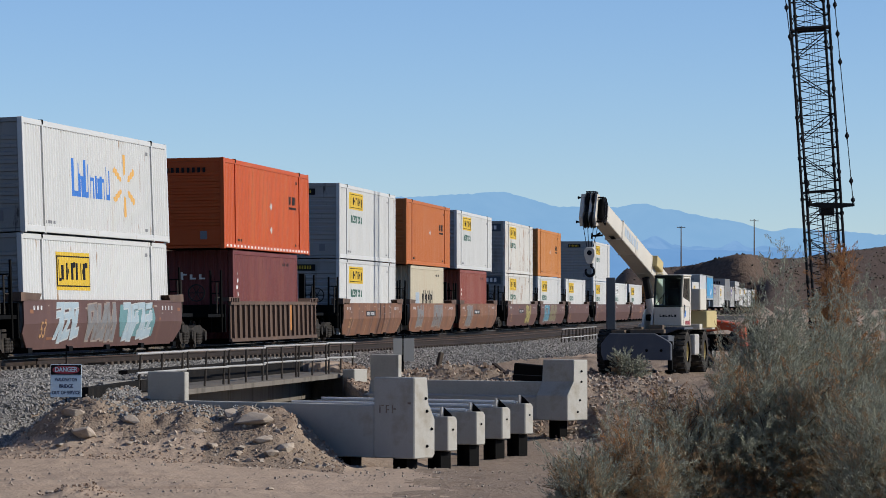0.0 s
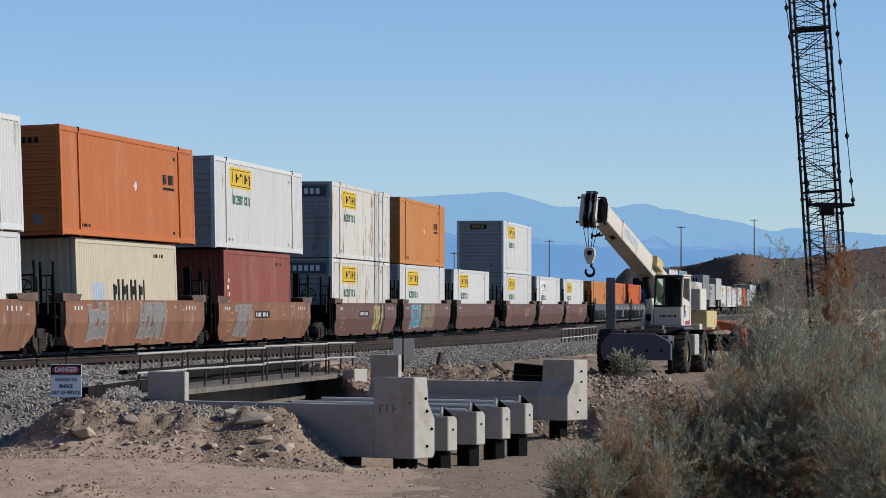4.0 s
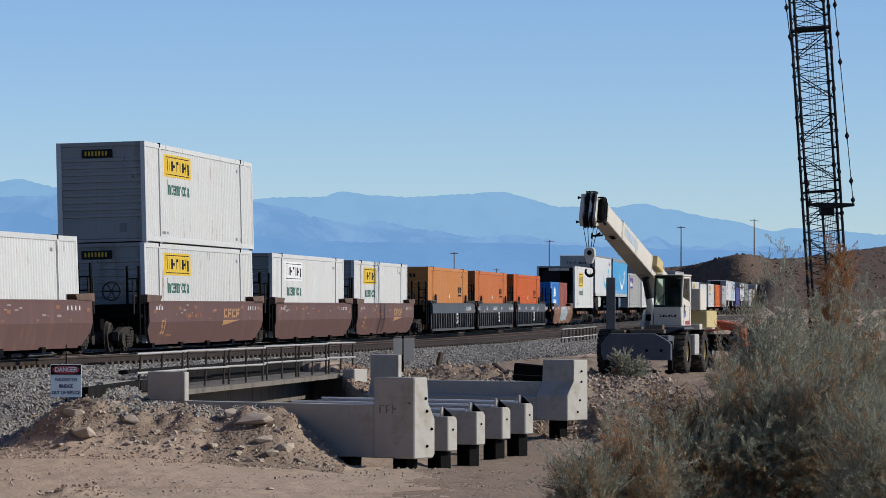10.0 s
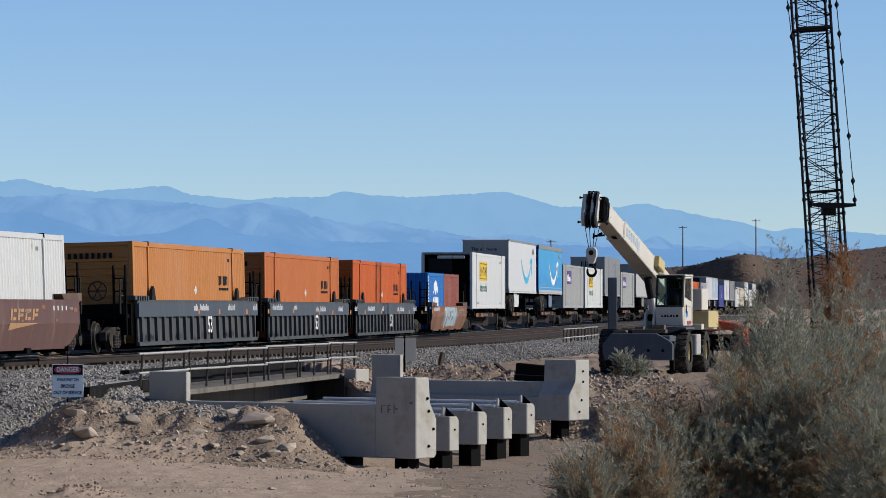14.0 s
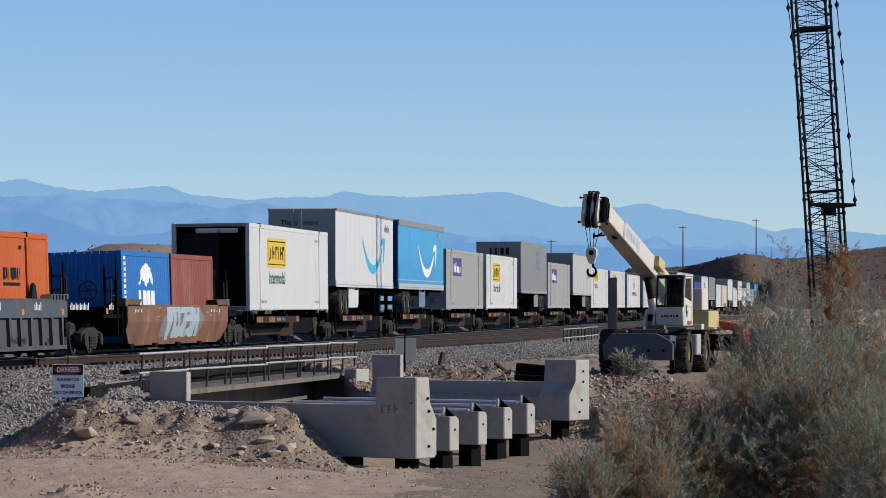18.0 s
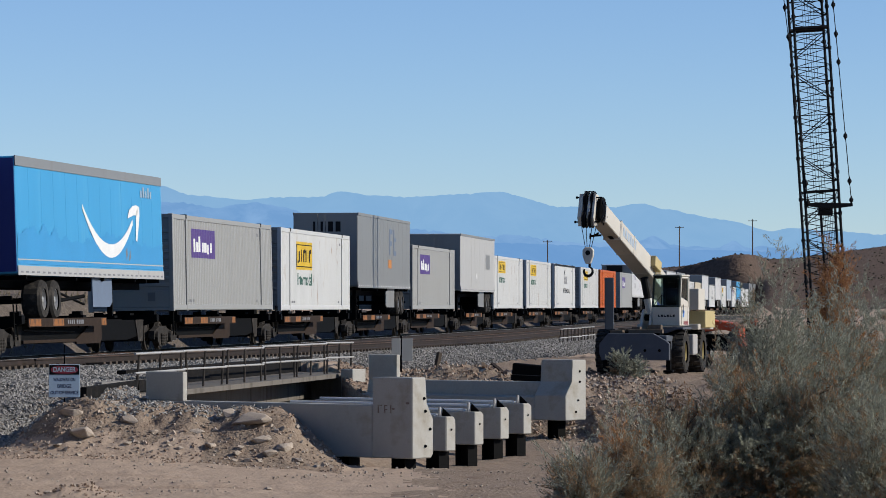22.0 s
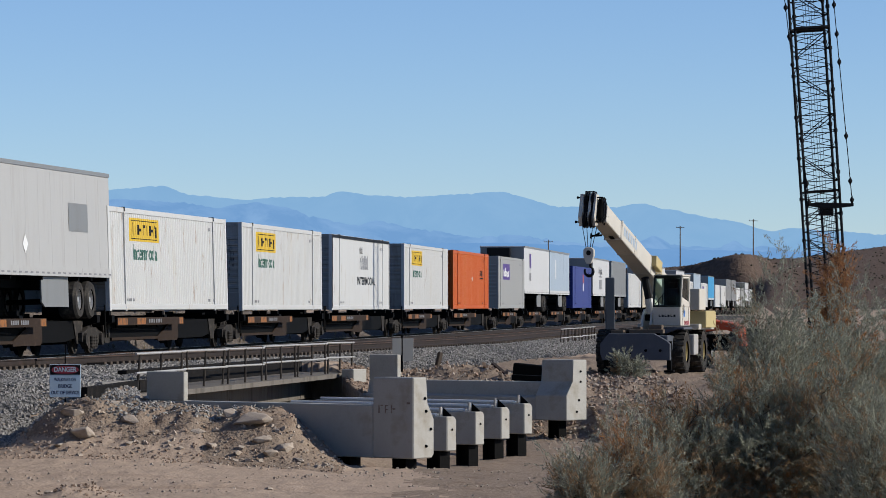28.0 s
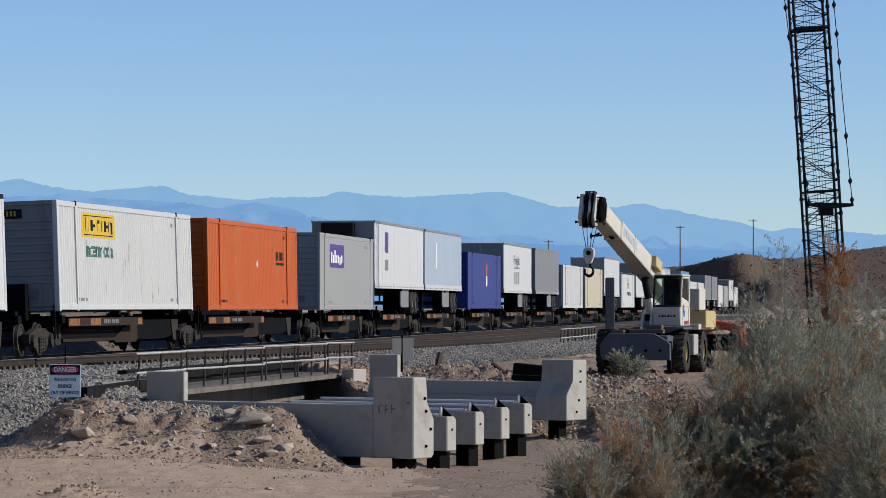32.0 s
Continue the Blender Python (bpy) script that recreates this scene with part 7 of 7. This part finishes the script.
    rounded(bm_box(bm, -0.245, 0.245, ln * 0.80, ln - 0.2, -0.262, 0.262), 0.02, 1)
    r("boom_fly", bm, "crane_white")
    for y in (ln * 0.80 - 0.07, ln * 0.62, ln * 0.40):
        bm = B()
        box(bm, -0.278, 0.278, y, y + 0.05, -0.30, 0.30)
        swapped("boom_collar", bm, "crane_white", b)
    bm = B()
    for k in range(6):
        box(bm, 0.271, 0.276, ln * 0.60 + 0.28 * k, ln * 0.60 + 0.20 + 0.28 * k, -0.1, 0.16)
    swapped("lettering", bm, "pale_blue", b, "faded brand lettering as bars")
    bm = B()
    rounded(bm_box(bm, 0.27, 0.44, ln * 0.32, ln * 0.40, -0.05, 0.30), 0.02, 1)
    swapped("junction_box", bm, "ochre", b)
    bm = B()
    rounded(bm_box(bm, 0.27, 0.50, ln * 0.31, ln * 0.33 + 0.12, -0.22, -0.12), 0.02, 1)
    swapped("step", bm, "ochre", b)
    # head with sheaves
    bm = B()
    for x in (-0.33, -0.05, 0.10):
        prism(bm, [(ln - 0.30, -0.40), (ln - 0.40, 0.20), (ln - 0.12, 0.50), (ln + 0.16, 0.46), (ln + 0.24, -0.30), (ln + 0.05, -0.52)], "x", x, x + (0.12 if x < -0.1 else 0.08))
    h = r("boom_head", rounded(bm, 0.01, 1), "crane_white", "boom head with black sheaves")
    for x in (-0.13, 0.065):
        for y, z in ((ln + 0.06, -0.32), (ln - 0.02, 0.32)):
            bm = B()
            lathe(bm, [(0.05, x - 0.05), (0.26, x - 0.05), (0.22, x), (0.26, x + 0.05), (0.05, x + 0.05)], 18, (0, y, z))
            swapped("sheave", bm, "black", h)
        bm = B()
        box(bm, x - 0.05, x + 0.05, ln - 0.1, ln + 0.13, -0.36, 0.36)
        swapped("rope_guard", bm, "black", h)
    for z in (-0.40, 0.36):
        bm = B()
        rod(bm, (-0.42, ln + 0.10, z), (0.36, ln + 0.10, z), 0.026, 6)
        rod(bm, (-0.44, ln + 0.10, z), (-0.40, ln + 0.10, z), 0.045, 6)
        swapped("head_pin", bm, "dark", h)
    bm = B()
    rod(bm, (-0.08, ln + 0.0, 0.46), (-0.08, ln + 0.02, 0.56), 0.018)
    rod(bm, (-0.22, ln + 0.02, 0.57), (0.08, ln + 0.02, 0.57), 0.02)
    swapped("aerial_bar", bm, "dark", h)
    bm = B()
    rounded(bm_box(bm, 0.20, 0.34, ln - 0.42, ln + 0.06, -0.30, 0.36), 0.05)
    swapped("hose_reel", bm, "dark", h)
    for k in range(5):
        bm = B()
        a = 0.36 + 0.02 * (k % 2)
        tube(bm, [Vector((a - 0.06, ln - 0.40 + 0.10 * k, 0.40)), Vector((a + 0.03, ln - 0.44 + 0.11 * k, 0.15)), Vector((a + 0.05, ln - 0.40 + 0.10 * k, -0.15)), Vector((a - 0.04, ln - 0.36 + 0.09 * k, -0.36))], [0.022] * 4, 6)
        swapped("hose", bm, "black", h)
    bm = B()
    rounded(bm_box(bm, 0.22, 0.36, ln - 0.30, ln - 0.12, 0.34, 0.44), 0.02, 1)
    swapped("valve_block", bm, "dark", h)
    bm = B()
    rod(bm, (-0.26, ln * 0.86, -0.26), (-0.42, ln * 0.86, -0.36), 0.03)
    rod(bm, (-0.52, ln * 0.86, -0.36), (-0.18, ln * 0.86, -0.34), 0.035)
    rod(bm, (-0.52, ln * 0.86, -0.44), (-0.52, ln * 0.86, -0.28), 0.03)
    swapped("hook_bracket", bm, "dark", b)
    bm = B()
    rod(bm, (0.0, ln * 0.60, 0.29), (0.10, ln * 0.61, 0.44), 0.014, 5)
    swapped("rope_guide", bm, "dark", b)
    bm = B()
    box(bm, -0.06, 0.08, ln * 0.80, ln * 0.83, -0.30, -0.288)
    swapped("underside_plate", bm, "dark", b)
    # lift cylinder
    mid = foot + d * (ln * 0.36) - up * 0.30
    base = inv @ Vector((6.62, 112.6, 0.75))
    k1 = base + (mid - base) * 0.55
    bm = B()
    rod(bm, base, k1, 0.15, 14)
    part("lift_cylinder", bm, "hub", t, "dark hydraulic lift cylinder")
    bm = B()
    rod(bm, k1, mid, 0.13, 12)
    part("lift_piston", bm, "black", t)
    # ropes, block and hook
    hd = mb @ Vector((0.2, ln + 0.05, -0.45))
    blk = Vector((hd.x - 0.02, hd.y, (inv @ Vector((0, 0, 2.86))).z))
    for k, dx in enumerate((-0.15, -0.06, 0.06, 0.15)):
        bm = B()
        rod(bm, (hd.x + dx * 1.5, hd.y, hd.z), (blk.x + dx * 0.6, blk.y, blk.z + 0.22), 0.011, 5)
        part("hoist_rope", bm, "black", t)
    bm = B()
    prism(bm, [(-0.10, 0.28), (-0.20, 0.18), (-0.20, -0.02), (-0.09, -0.30), (0.09, -0.30), (0.20, -0.02), (0.20, 0.18), (0.10, 0.28)], "y", -0.10, 0.10)
    hb = part("hook_block", rounded(bm, 0.02, 1), "crane_white", t, "cream hook block", Matrix.Translation(blk) @ Matrix.Diagonal((0.82, 0.82, 0.86, 1)))
    bm = B()
    lathe(bm, [(0.09, -0.12), (0.09, 0.12)], 14, (0, 0, 0.08), "y")
    part("block_sheave", bm, "black", hb)
    bm = B()
    pts = [Vector((0.16 * math.cos(a), 0, -0.56 + 0.16 * math.sin(a))) for a in [math.radians(150 + 260 * k / 12) for k in range(13)]]
    tube(bm, [Vector((0.05, 0, -0.28)), Vector((0.05, 0, -0.40))] + pts[::-1], [0.05, 0.05] + [0.035 + 0.02 * math.sin(math.pi * k / 12) for k in range(13)], 8)
    part("hook", bm, "black", hb, "black crane hook")


build_crane()


def build_tractor():
    x, y = 9.35, 124.0
    g = ground_z(x, y)
    t = thing("orange_tractor", "orange site tractor parked behind the crane", "tractor", at=Matrix.Translation((x, y, g)) @ pose(0, 0, 0, 0, 0, -15))
    bm = B()
    prism(bm, [(-0.6, 1.15), (-0.6, 1.35), (-0.1, 1.62), (0.75, 1.50), (1.02, 1.30), (1.08, 0.70), (0.92, 0.70), (0.84, 1.18), (0.5, 1.30)], "y", -0.4, 0.9)
    part("hood", rounded(bm, 0.03, 1), "orange_kit", t)
    bm = B()
    box(bm, -0.6, 0.8, -0.2, 2.2, 0.55, 1.1)
    part("chassis", bm, "dark", t)
    for wx, wy, r in ((-0.3, -0.3, 0.5), (0.75, 0.0, 0.62), (0.9, 2.0, 0.62), (-0.6, 2.0, 0.62)):
        ty = part("tyre", tyre_mesh(r, 0.35), None, t, at=pose(wx, wy, r))
        part("rim", rim_mesh(r, 0.35), None, ty)
    bm = B()
    rounded(bm_box(bm, 1.15, 1.4, 0.6, 0.9, 1.35, 1.65), 0.03)
    part("lamp_box", bm, "orange_kit", t)
    bm = B()
    rod(bm, (0.6, 0.6, 1.35), (1.3, 0.7, 1.7), 0.04)
    rod(bm, (1.2, 0.75, 1.0), (1.3, 0.75, 1.4), 0.04)
    box(bm, 0.9, 1.6, 0.5, 1.1, 1.05, 1.3)
    part("lever", bm, "dark", t)


build_tractor()


# ---- lattice boom of a large crane ----
def build_lattice():
    t = thing("lattice_boom", "tall black lattice crane boom with pendant lines", "crane boom")
    foot, top = Vector((15.76, 146.0, -0.9)), Vector((14.25, 146.0, 23.0))
    d = (top - foot).normalized()
    yaw = math.radians(2.5)
    ex = Vector((math.cos(yaw), math.sin(yaw), 0))
    ex = (ex - d * ex.dot(d)).normalized()
    ey = d.cross(ex)
    ln = (top - foot).length

    def corner(s_, k):
        a, b = ((-1, -1), (1, -1), (1, 1), (-1, 1))[k]
        return foot + d * s_ + ex * a * 0.69 + ey * b * 0.62

    def bar(name, p, q, r, n=5, parent=t):
        bm = B()
        rod(bm, p, q, r, n)
        return part(name, bm, "lattice", parent)
    for k in range(4):
        bar("chord", corner(0, k), corner(ln, k), 0.056, 8)
    # shallow zigzags on the two broad faces and the two narrow ones
    s_, step, n = 0.6, 0.335, 0
    while s_ + step < ln:
        for k, j, late in ((0, 1, 0), (3, 2, 1)) + (((1, 2, 0), (0, 3, 1)) if n % 3 == 0 else ()):
            a, b = (k, j) if (n + late) % 2 else (j, k)
            bar("brace", corner(s_, a), corner(s_ + step, b), 0.0165)
        if n % 4 == 0:
            bar("cross_bar", corner(s_, 0), corner(s_, 1), 0.020)
        if n % 4 == 2:
            bar("cross_bar", corner(s_, 3), corner(s_, 2), 0.020)
        if n % 5 == 0 and s_ + 1.0 < ln:
            a, b = (0, 1) if (n // 5) % 2 else (1, 0)
            bar("long_brace", corner(s_, a), corner(s_ + 1.0, b), 0.021)
            bar("long_brace", corner(s_ + 0.08, (3, 2)[a]), corner(s_ + 1.08, (3, 2)[b]), 0.021)
        for k in range(4):
            if n % 5 == k:
                bm = B()
                lathe(bm, [(0.04, -0.09), (0.085, -0.06), (0.085, 0.06), (0.04, 0.09)], 8, (0, 0, 0), "z")
                part("node_sleeve", bm, "lattice", t, at=Matrix.Translation(corner(s_, k)))
        s_ += step
        n += 1
    for s_, h in ((13.5, 0.11), (15.0, 0.05), (6.9, 0.06)):
        for k, j in ((0, 1), (3, 2)):
            bar("splice_bar", corner(s_, k), corner(s_, j), h * 0.75, 8)
    c = foot + d * 6.33
    bm = B()
    box(bm, -0.30, 0.26, -0.3, 0.3, -0.42, 0.06)
    part("winch_box", rounded(bm, 0.03, 1), "lattice", t, at=Matrix.Translation(c + ex * 0.22))
    bm = B()
    prism(bm, [(-0.62, -0.04), (-0.62, 0.07), (0.0, 0.10), (1.24, 0.07), (1.24, -0.05), (0.5, -0.14), (-0.1, -0.12)], "y", -0.72, -0.64)
    part("spreader_bar", bm, "lattice", t, at=Matrix.Translation(c))
    bar("centre_post", foot + ex * 0.02 + ey * -0.1 + d * 0.3, c + ex * 0.0 - d * 0.1, 0.055, 8)
    for sx, lean in ((1.17, -0.0275), (-0.58, -0.055)):
        a = c + ex * sx + ey * -0.68 + d * 0.05
        b = a + d * 17.2 + ex * lean * 17.2
        line = bar("pendant_line", a, b, 0.018, 6)
        for h in (0.08, 0.85, 2.68, 5.68, 6.82, 8.0, 10.6):
            pt = a + (b - a) * (h / 17.2)
            bm = B()
            lathe(bm, [(0.015, -0.17), (0.05, -0.08), (0.085, -0.04), (0.085, 0.04), (0.05, 0.08), (0.015, 0.17)], 8, (0, 0, 0), "z")
            part("socket", bm, "lattice", line, at=Matrix.Translation(pt))
    for k in range(5):
        o = ex * (-0.22 + 0.115 * k) + ey * (0.1 * (k % 2))
        bar("hoist_line", foot + d * (6.0 if k else 1.0) + o, top + o, 0.010, 4)
    for k in range(7):
        o = ex * (0.10 + 0.07 * k)
        bar("winch_line", foot + d * 0.8 + o * 0.8, c - d * 0.4 + o, 0.010, 4)
    bm = B()
    box(bm, -0.75, 0.75, -0.7, 0.7, -0.12, 0.25)
    part("foot_block", bm, "lattice", t, at=Matrix.Translation((foot.x, foot.y, ground_z(foot.x, foot.y))))


build_lattice()


# ---- poles ----
def utility_pole(bearing, rise, dist, arm):
    """A pole named by its bearing (thousandths), the rise of its top over the eye and its distance."""
    x, y = bearing * dist / 1000, dist
    g = ground_z(x, y)
    top = 1.36 + rise * dist / 1000
    t = thing("utility_pole", "weathered wooden utility pole with a crossarm", "pole", "utility poles", at=Matrix.Translation((x, y, 0)))
    bm = B()
    rod(bm, (0, 0, g - 0.3), (0, 0, top), 0.15, 8, 0.10)
    part("pole", bm, "wood", t)
    bm = B()
    box(bm, -arm, arm, -0.06, 0.06, top - 0.42, top - 0.3)
    a = part("crossarm", bm, "wood", t)
    bm = B()
    for dx in (-0.9, -0.3, 0.3, 0.9):
        rod(bm, (dx * arm, 0, top - 0.3), (dx * arm, 0, top - 0.12), 0.04, 6)
    part("insulator", bm, "grey", a)


for bearing, rise, dist in ((86.4, 24.0, 760), (66.1, 22.1, 760), (29.5, 18.2, 700), (3.1, 14.9, 800), (14.9, 10.3, 950)):
    utility_pole(bearing, rise, dist, 0.9)


# ---- shrubs ----
def leaf_cloud(name, spots, mat, parent, seed, leaf=(0.05, 0.012), per=46, twig=(0.2, 0.5), stuff=True):
    """Sprays of small narrow leaves: spots are (place, way out)."""
    rng = np.random.default_rng(seed)
    n = len(spots)
    P = np.repeat(np.array([s_[0] for s_ in spots]), per, axis=0)
    D = np.repeat(np.array([s_[1] for s_ in spots]), per, axis=0)
    L = np.repeat(rng.uniform(*twig, n), per)[:, None]
    T = rng.uniform(0.0, 1.0, (n * per, 1))
    C = P + D * L * T + rng.normal(0, 0.020, (n * per, 3)) * (1.2 - 0.6 * T) - np.array((0, 0, 0.10)) * L * T * T
    A = D + rng.normal(0, 0.40, (n * per, 3))
    A /= np.linalg.norm(A, axis=1)[:, None]
    S = np.cross(A, rng.normal(0, 1, (n * per, 3)))
    S /= np.linalg.norm(S, axis=1)[:, None] + 1e-9
    ll = rng.uniform(0.6, 1.4, (n * per, 1)) * leaf[0]
    ww = rng.uniform(0.7, 1.3, (n * per, 1)) * leaf[1]
    V = np.stack([C - A * ll * 0.5, C + S * ww * 0.5, C + A * ll * 0.5, C - S * ww * 0.5], axis=1).reshape(-1, 3)
    F = np.arange(len(V)).reshape(-1, 4)
    me = bpy.data.meshes.new(name)
    me.vertices.add(len(V))
    me.vertices.foreach_set("co", V.ravel())
    me.loops.add(len(V))
    me.loops.foreach_set("vertex_index", np.arange(len(V)))
    me.polygons.add(len(F))
    me.polygons.foreach_set("loop_start", np.arange(0, len(V), 4))
    me.update()
    me.validate()
    me.materials.append(M[mat])
    ob = new(name, me)
    ob.parent = parent
    return tagged(ob, kind="stuff")


def shrub(label, x, y, rx, ry, high, sprays, mats, seed, lean=0.0, gap=0.32, leaf=(0.058, 0.0076), stems=20, low=0.05, rough=1.0):
    rng = random.Random(seed)
    g = ground_z(x, y)
    t = thing("desert_shrub", label, "shrub", "desert shrubs", at=Matrix.Translation((x, y, g)))
    twigs = B()
    for k in range(stems):
        a = rng.uniform(0, math.tau)
        tilt = rng.uniform(0.1, 1.0)
        end = Vector((math.cos(a) * rx * tilt * 0.85, math.sin(a) * ry * tilt * 0.85, high * (1 - 0.45 * tilt * tilt) * rng.uniform(0.62, 0.84)))
        p0 = Vector((rng.uniform(-0.12, 0.12), rng.uniform(-0.12, 0.12), -0.05))
        r0 = rng.uniform(0.010, 0.022)
        bend = Vector((rng.uniform(-0.2, 0.2), rng.uniform(-0.2, 0.2), 0.25))
        line = [p0]
        for i in range(1, 6):
            f = i / 5
            q = p0.lerp(end, f) + bend * math.sin(f * math.pi) + Vector((rng.uniform(-1, 1), rng.uniform(-1, 1), rng.uniform(-1, 1))) * 0.05
            line.append(q)
            if i > 1:
                for _ in range(3):
                    w = q + Vector((rng.uniform(-1, 1), rng.uniform(-1, 1), rng.uniform(0.0, 0.7))) * 0.26
                    rod(twigs, q, w, r0 * 0.35, 3, r0 * 0.12)
        bm = B()
        tube(bm, line, [r0 * (1.1 - 0.18 * i) for i in range(6)], 5)
        part("stem", bm, "twig", t)
    tagged(part("brushwood", twigs, "twig", t), kind="stuff")
    for mi, (mat, share) in enumerate(mats):
        spots = []
        while len(spots) < int(sprays * share):
            a, el = rng.uniform(0, math.tau), math.asin(rng.uniform(low, 1.0))
            out = Vector((math.cos(a) * math.cos(el), math.sin(a) * math.cos(el), math.sin(el)))
            lumpy = 0.80 + 0.36 * rough * noise.noise(out * 2.2 + Vector((seed, 0, 0))) + 0.22 * rough * noise.noise(out * 6.0 + Vector((0, seed, 0)))
            rad = lumpy * (1 - 0.62 * rng.random() ** 1.7)
            flat = (max(1e-6, out.x * out.x + out.y * out.y)) ** -0.14
            pl = Vector((out.x * flat * rx * rad, out.y * flat * ry * rad, out.z ** 0.72 * high * rad * 0.97))
            patch = noise.noise(pl * 2.6 + Vector((seed * 3.1, 0, mi * 0.9)))
            if patch < -gap or (len(mats) > 1 and mi and noise.noise(pl * 1.3 + Vector((0, 0, 7 * mi))) < 0.14):
                continue
            way = (out * 0.7 + Vector((lean, 0, 0.38)) + Vector((rng.uniform(-1, 1), rng.uniform(-1, 1), rng.uniform(-1, 1))) * 0.75).normalized()
            spots.append((tuple(pl), tuple(way)))
        leaf_cloud("foliage", spots, mat, t, seed * 7 + mi, leaf)
    return t


GREEN = [("leaf", 0.90), ("dry_leaf", 0.10)]
BROWN = [("leaf", 0.70), ("dry_leaf", 0.17), ("rust_leaf", 0.13)]
# bearing and rise of the top (thousandths), half width, distance: the left ones stand nearer than the right ones
for label, side, rise, half, y, sprays, mats, seed, gap in (
        ("pale grey-green desert shrub with fine leaves", 88.8, 11.1, 14.5, 43.8, 2800, GREEN, 11, 0.36),
        ("grey-green desert shrub between taller ones", 103.0, 3.3, 15.5, 44.6, 2100, GREEN, 17, 0.36),
        ("broad grey-green desert shrub with fine leaves", 117.0, 8.0, 17.5, 45.6, 2700, GREEN, 12, 0.38),
        ("grey-green desert shrub beside a larger one", 134.0, 8.0, 18.0, 46.5, 2100, GREEN, 18, 0.36),
        ("dense grey-green shrub with dry brown twigs", 106.0, -11.0, 23.5, 41.9, 2200, BROWN, 22, 0.22),
        ("grey-green shrub with dry straw at its foot", 122.0, -22.0, 17.5, 40.4, 1100, GREEN, 25, 0.24),
        ("dense grey-green shrub with dry brown patches", 85.6, -12.5, 19.0, 42.0, 2300, BROWN, 21, 0.16),
        ("grey-green and brown desert shrub", 69.8, -20.0, 15.5, 41.7, 1400, BROWN, 14, 0.16),
        ("low brownish desert shrub by the road", 55.5, -34.0, 13.0, 39.2, 900, BROWN, 23, 0.16),
        ("low grey-green desert shrub by the road", 40.0, -39.0, 10.0, 38.6, 950, GREEN, 13, 0.30)):
    x = side * y / 1000
    shrub(label, x, y, half * y / 1000, 0.8, (EYE[2] + rise * y / 1000 - ground_z(x, y)) / 0.95, sprays, mats, seed, gap=gap)
shrub("thin open desert shrub with pale leaves", 2.72, 52.0, 0.62, 0.6, 2.05, 520, GREEN, 15, gap=0.05, stems=18)
shrub("tall dry brown shrub with orange twigs", 5.45, 50.0, 0.26, 0.4, 4.75, 1100, [("rust_leaf", 1.0)], 16, gap=0.35, stems=24, low=0.55, rough=0.4)
for k, (x, y, r, h, n) in enumerate(((5.35, 104.5, 0.55, 0.75, 130), (6.4, 88.0, 0.7, 1.2, 200), (5.4, 82.0, 0.6, 0.8, 150), (6.2, 74.0, 0.7, 1.1, 180))):
    shrub("small grey-green weed clump on the bank", x, y, r, r, h, n, GREEN, 30 + k, gap=0.1, leaf=(0.08, 0.02), stems=10)
for k in range(16):
    rng = random.Random(500 + k)
    x, y = rng.uniform(-25, 60), rng.uniform(300, 560)
    if x - track_x(y) > 12 or x - track_x(y) < -12:
        shrub("distant low desert shrub", x, y, 1.2, 1.2, 1.0, 40, GREEN, 60 + k, leaf=(0.3, 0.08), stems=5)


M["dry_straw"] = material("dry_straw", (0.27, 0.22, 0.15), 0.85, 0, 2.0, 0.35, 20, island=1.4, spec=0.1, through_leaf=0.15)


def tufts(name, label, spots, high, mat, seed, blades=26):
    """Dry grass: narrow upright blades in clumps, in one mesh."""
    t = thing(name, label, "grass", kind="stuff")
    out = []
    rng = random.Random(seed)
    for x, y in spots:
        g = ground_z(x, y)
        for _ in range(3):
            out.append(((x + rng.uniform(-0.3, 0.3), y + rng.uniform(-0.3, 0.3), g), (rng.uniform(-0.35, 0.35), rng.uniform(-0.35, 0.35), 0.9)))
    leaf_cloud("blades", out, mat, t, seed, (0.16, 0.022), blades, (high * 0.4, high))


M["hill_scrub"] = material("dark_scrub", (0.044, 0.0396, 0.02816), 0.9, 0, 1.0, 0.4, 10, island=1.6, spec=0.1)
rng_ = random.Random(91)
spots = []
while len(spots) < 420:
    y, u = rng_.uniform(66, 190), -rng_.uniform(3.2, 12.0)
    spots.append((track_x(y) + u, y))
tufts("dry_grass", "dry tan grass and scrub beyond the track", spots, 0.3, "dry_straw", 92)


hill_spots = []
while len(hill_spots) < 1500:
    x, y = rng_.uniform(30, 110), rng_.uniform(600, 800)
    if 0.05 < x / y < 0.14 and ground_z(x, y) > 3:
        hill_spots.append((x, y, ground_z(x, y)))
for _ in range(260):
    x, y = rng_.uniform(-85, -25), rng_.uniform(600, 690)
    if ground_z(x, y) > 4:
        hill_spots.append((x, y, ground_z(x, y)))
stone_field("hill_scrub", "sparse dark scrub and rocks on the low hill", "hill_scrub", hill_spots, (0.12, 0.55), 93, 0.5)


# ---- what moves ----
def motions():
    for ob, s, z in MOVING:
        walk(ob, [(t, on_track(s - gone(t), 0.0, z)) for t in range(0, 33)])
    steps = [k / 30 for k in range(0, 961)]
    turns = [math.degrees(gone(t) / 0.456) for t in steps]
    near_wheels = [w for car, s, z in MOVING if s < 720 for w in car.children_recursive if w.name.startswith("wheelset")]
    for ob in near_wheels:
        x, y, z = ob.location
        walk(ob, [(t, pose(x, y, z, a)) for t, a in zip(steps, turns)])


motions()
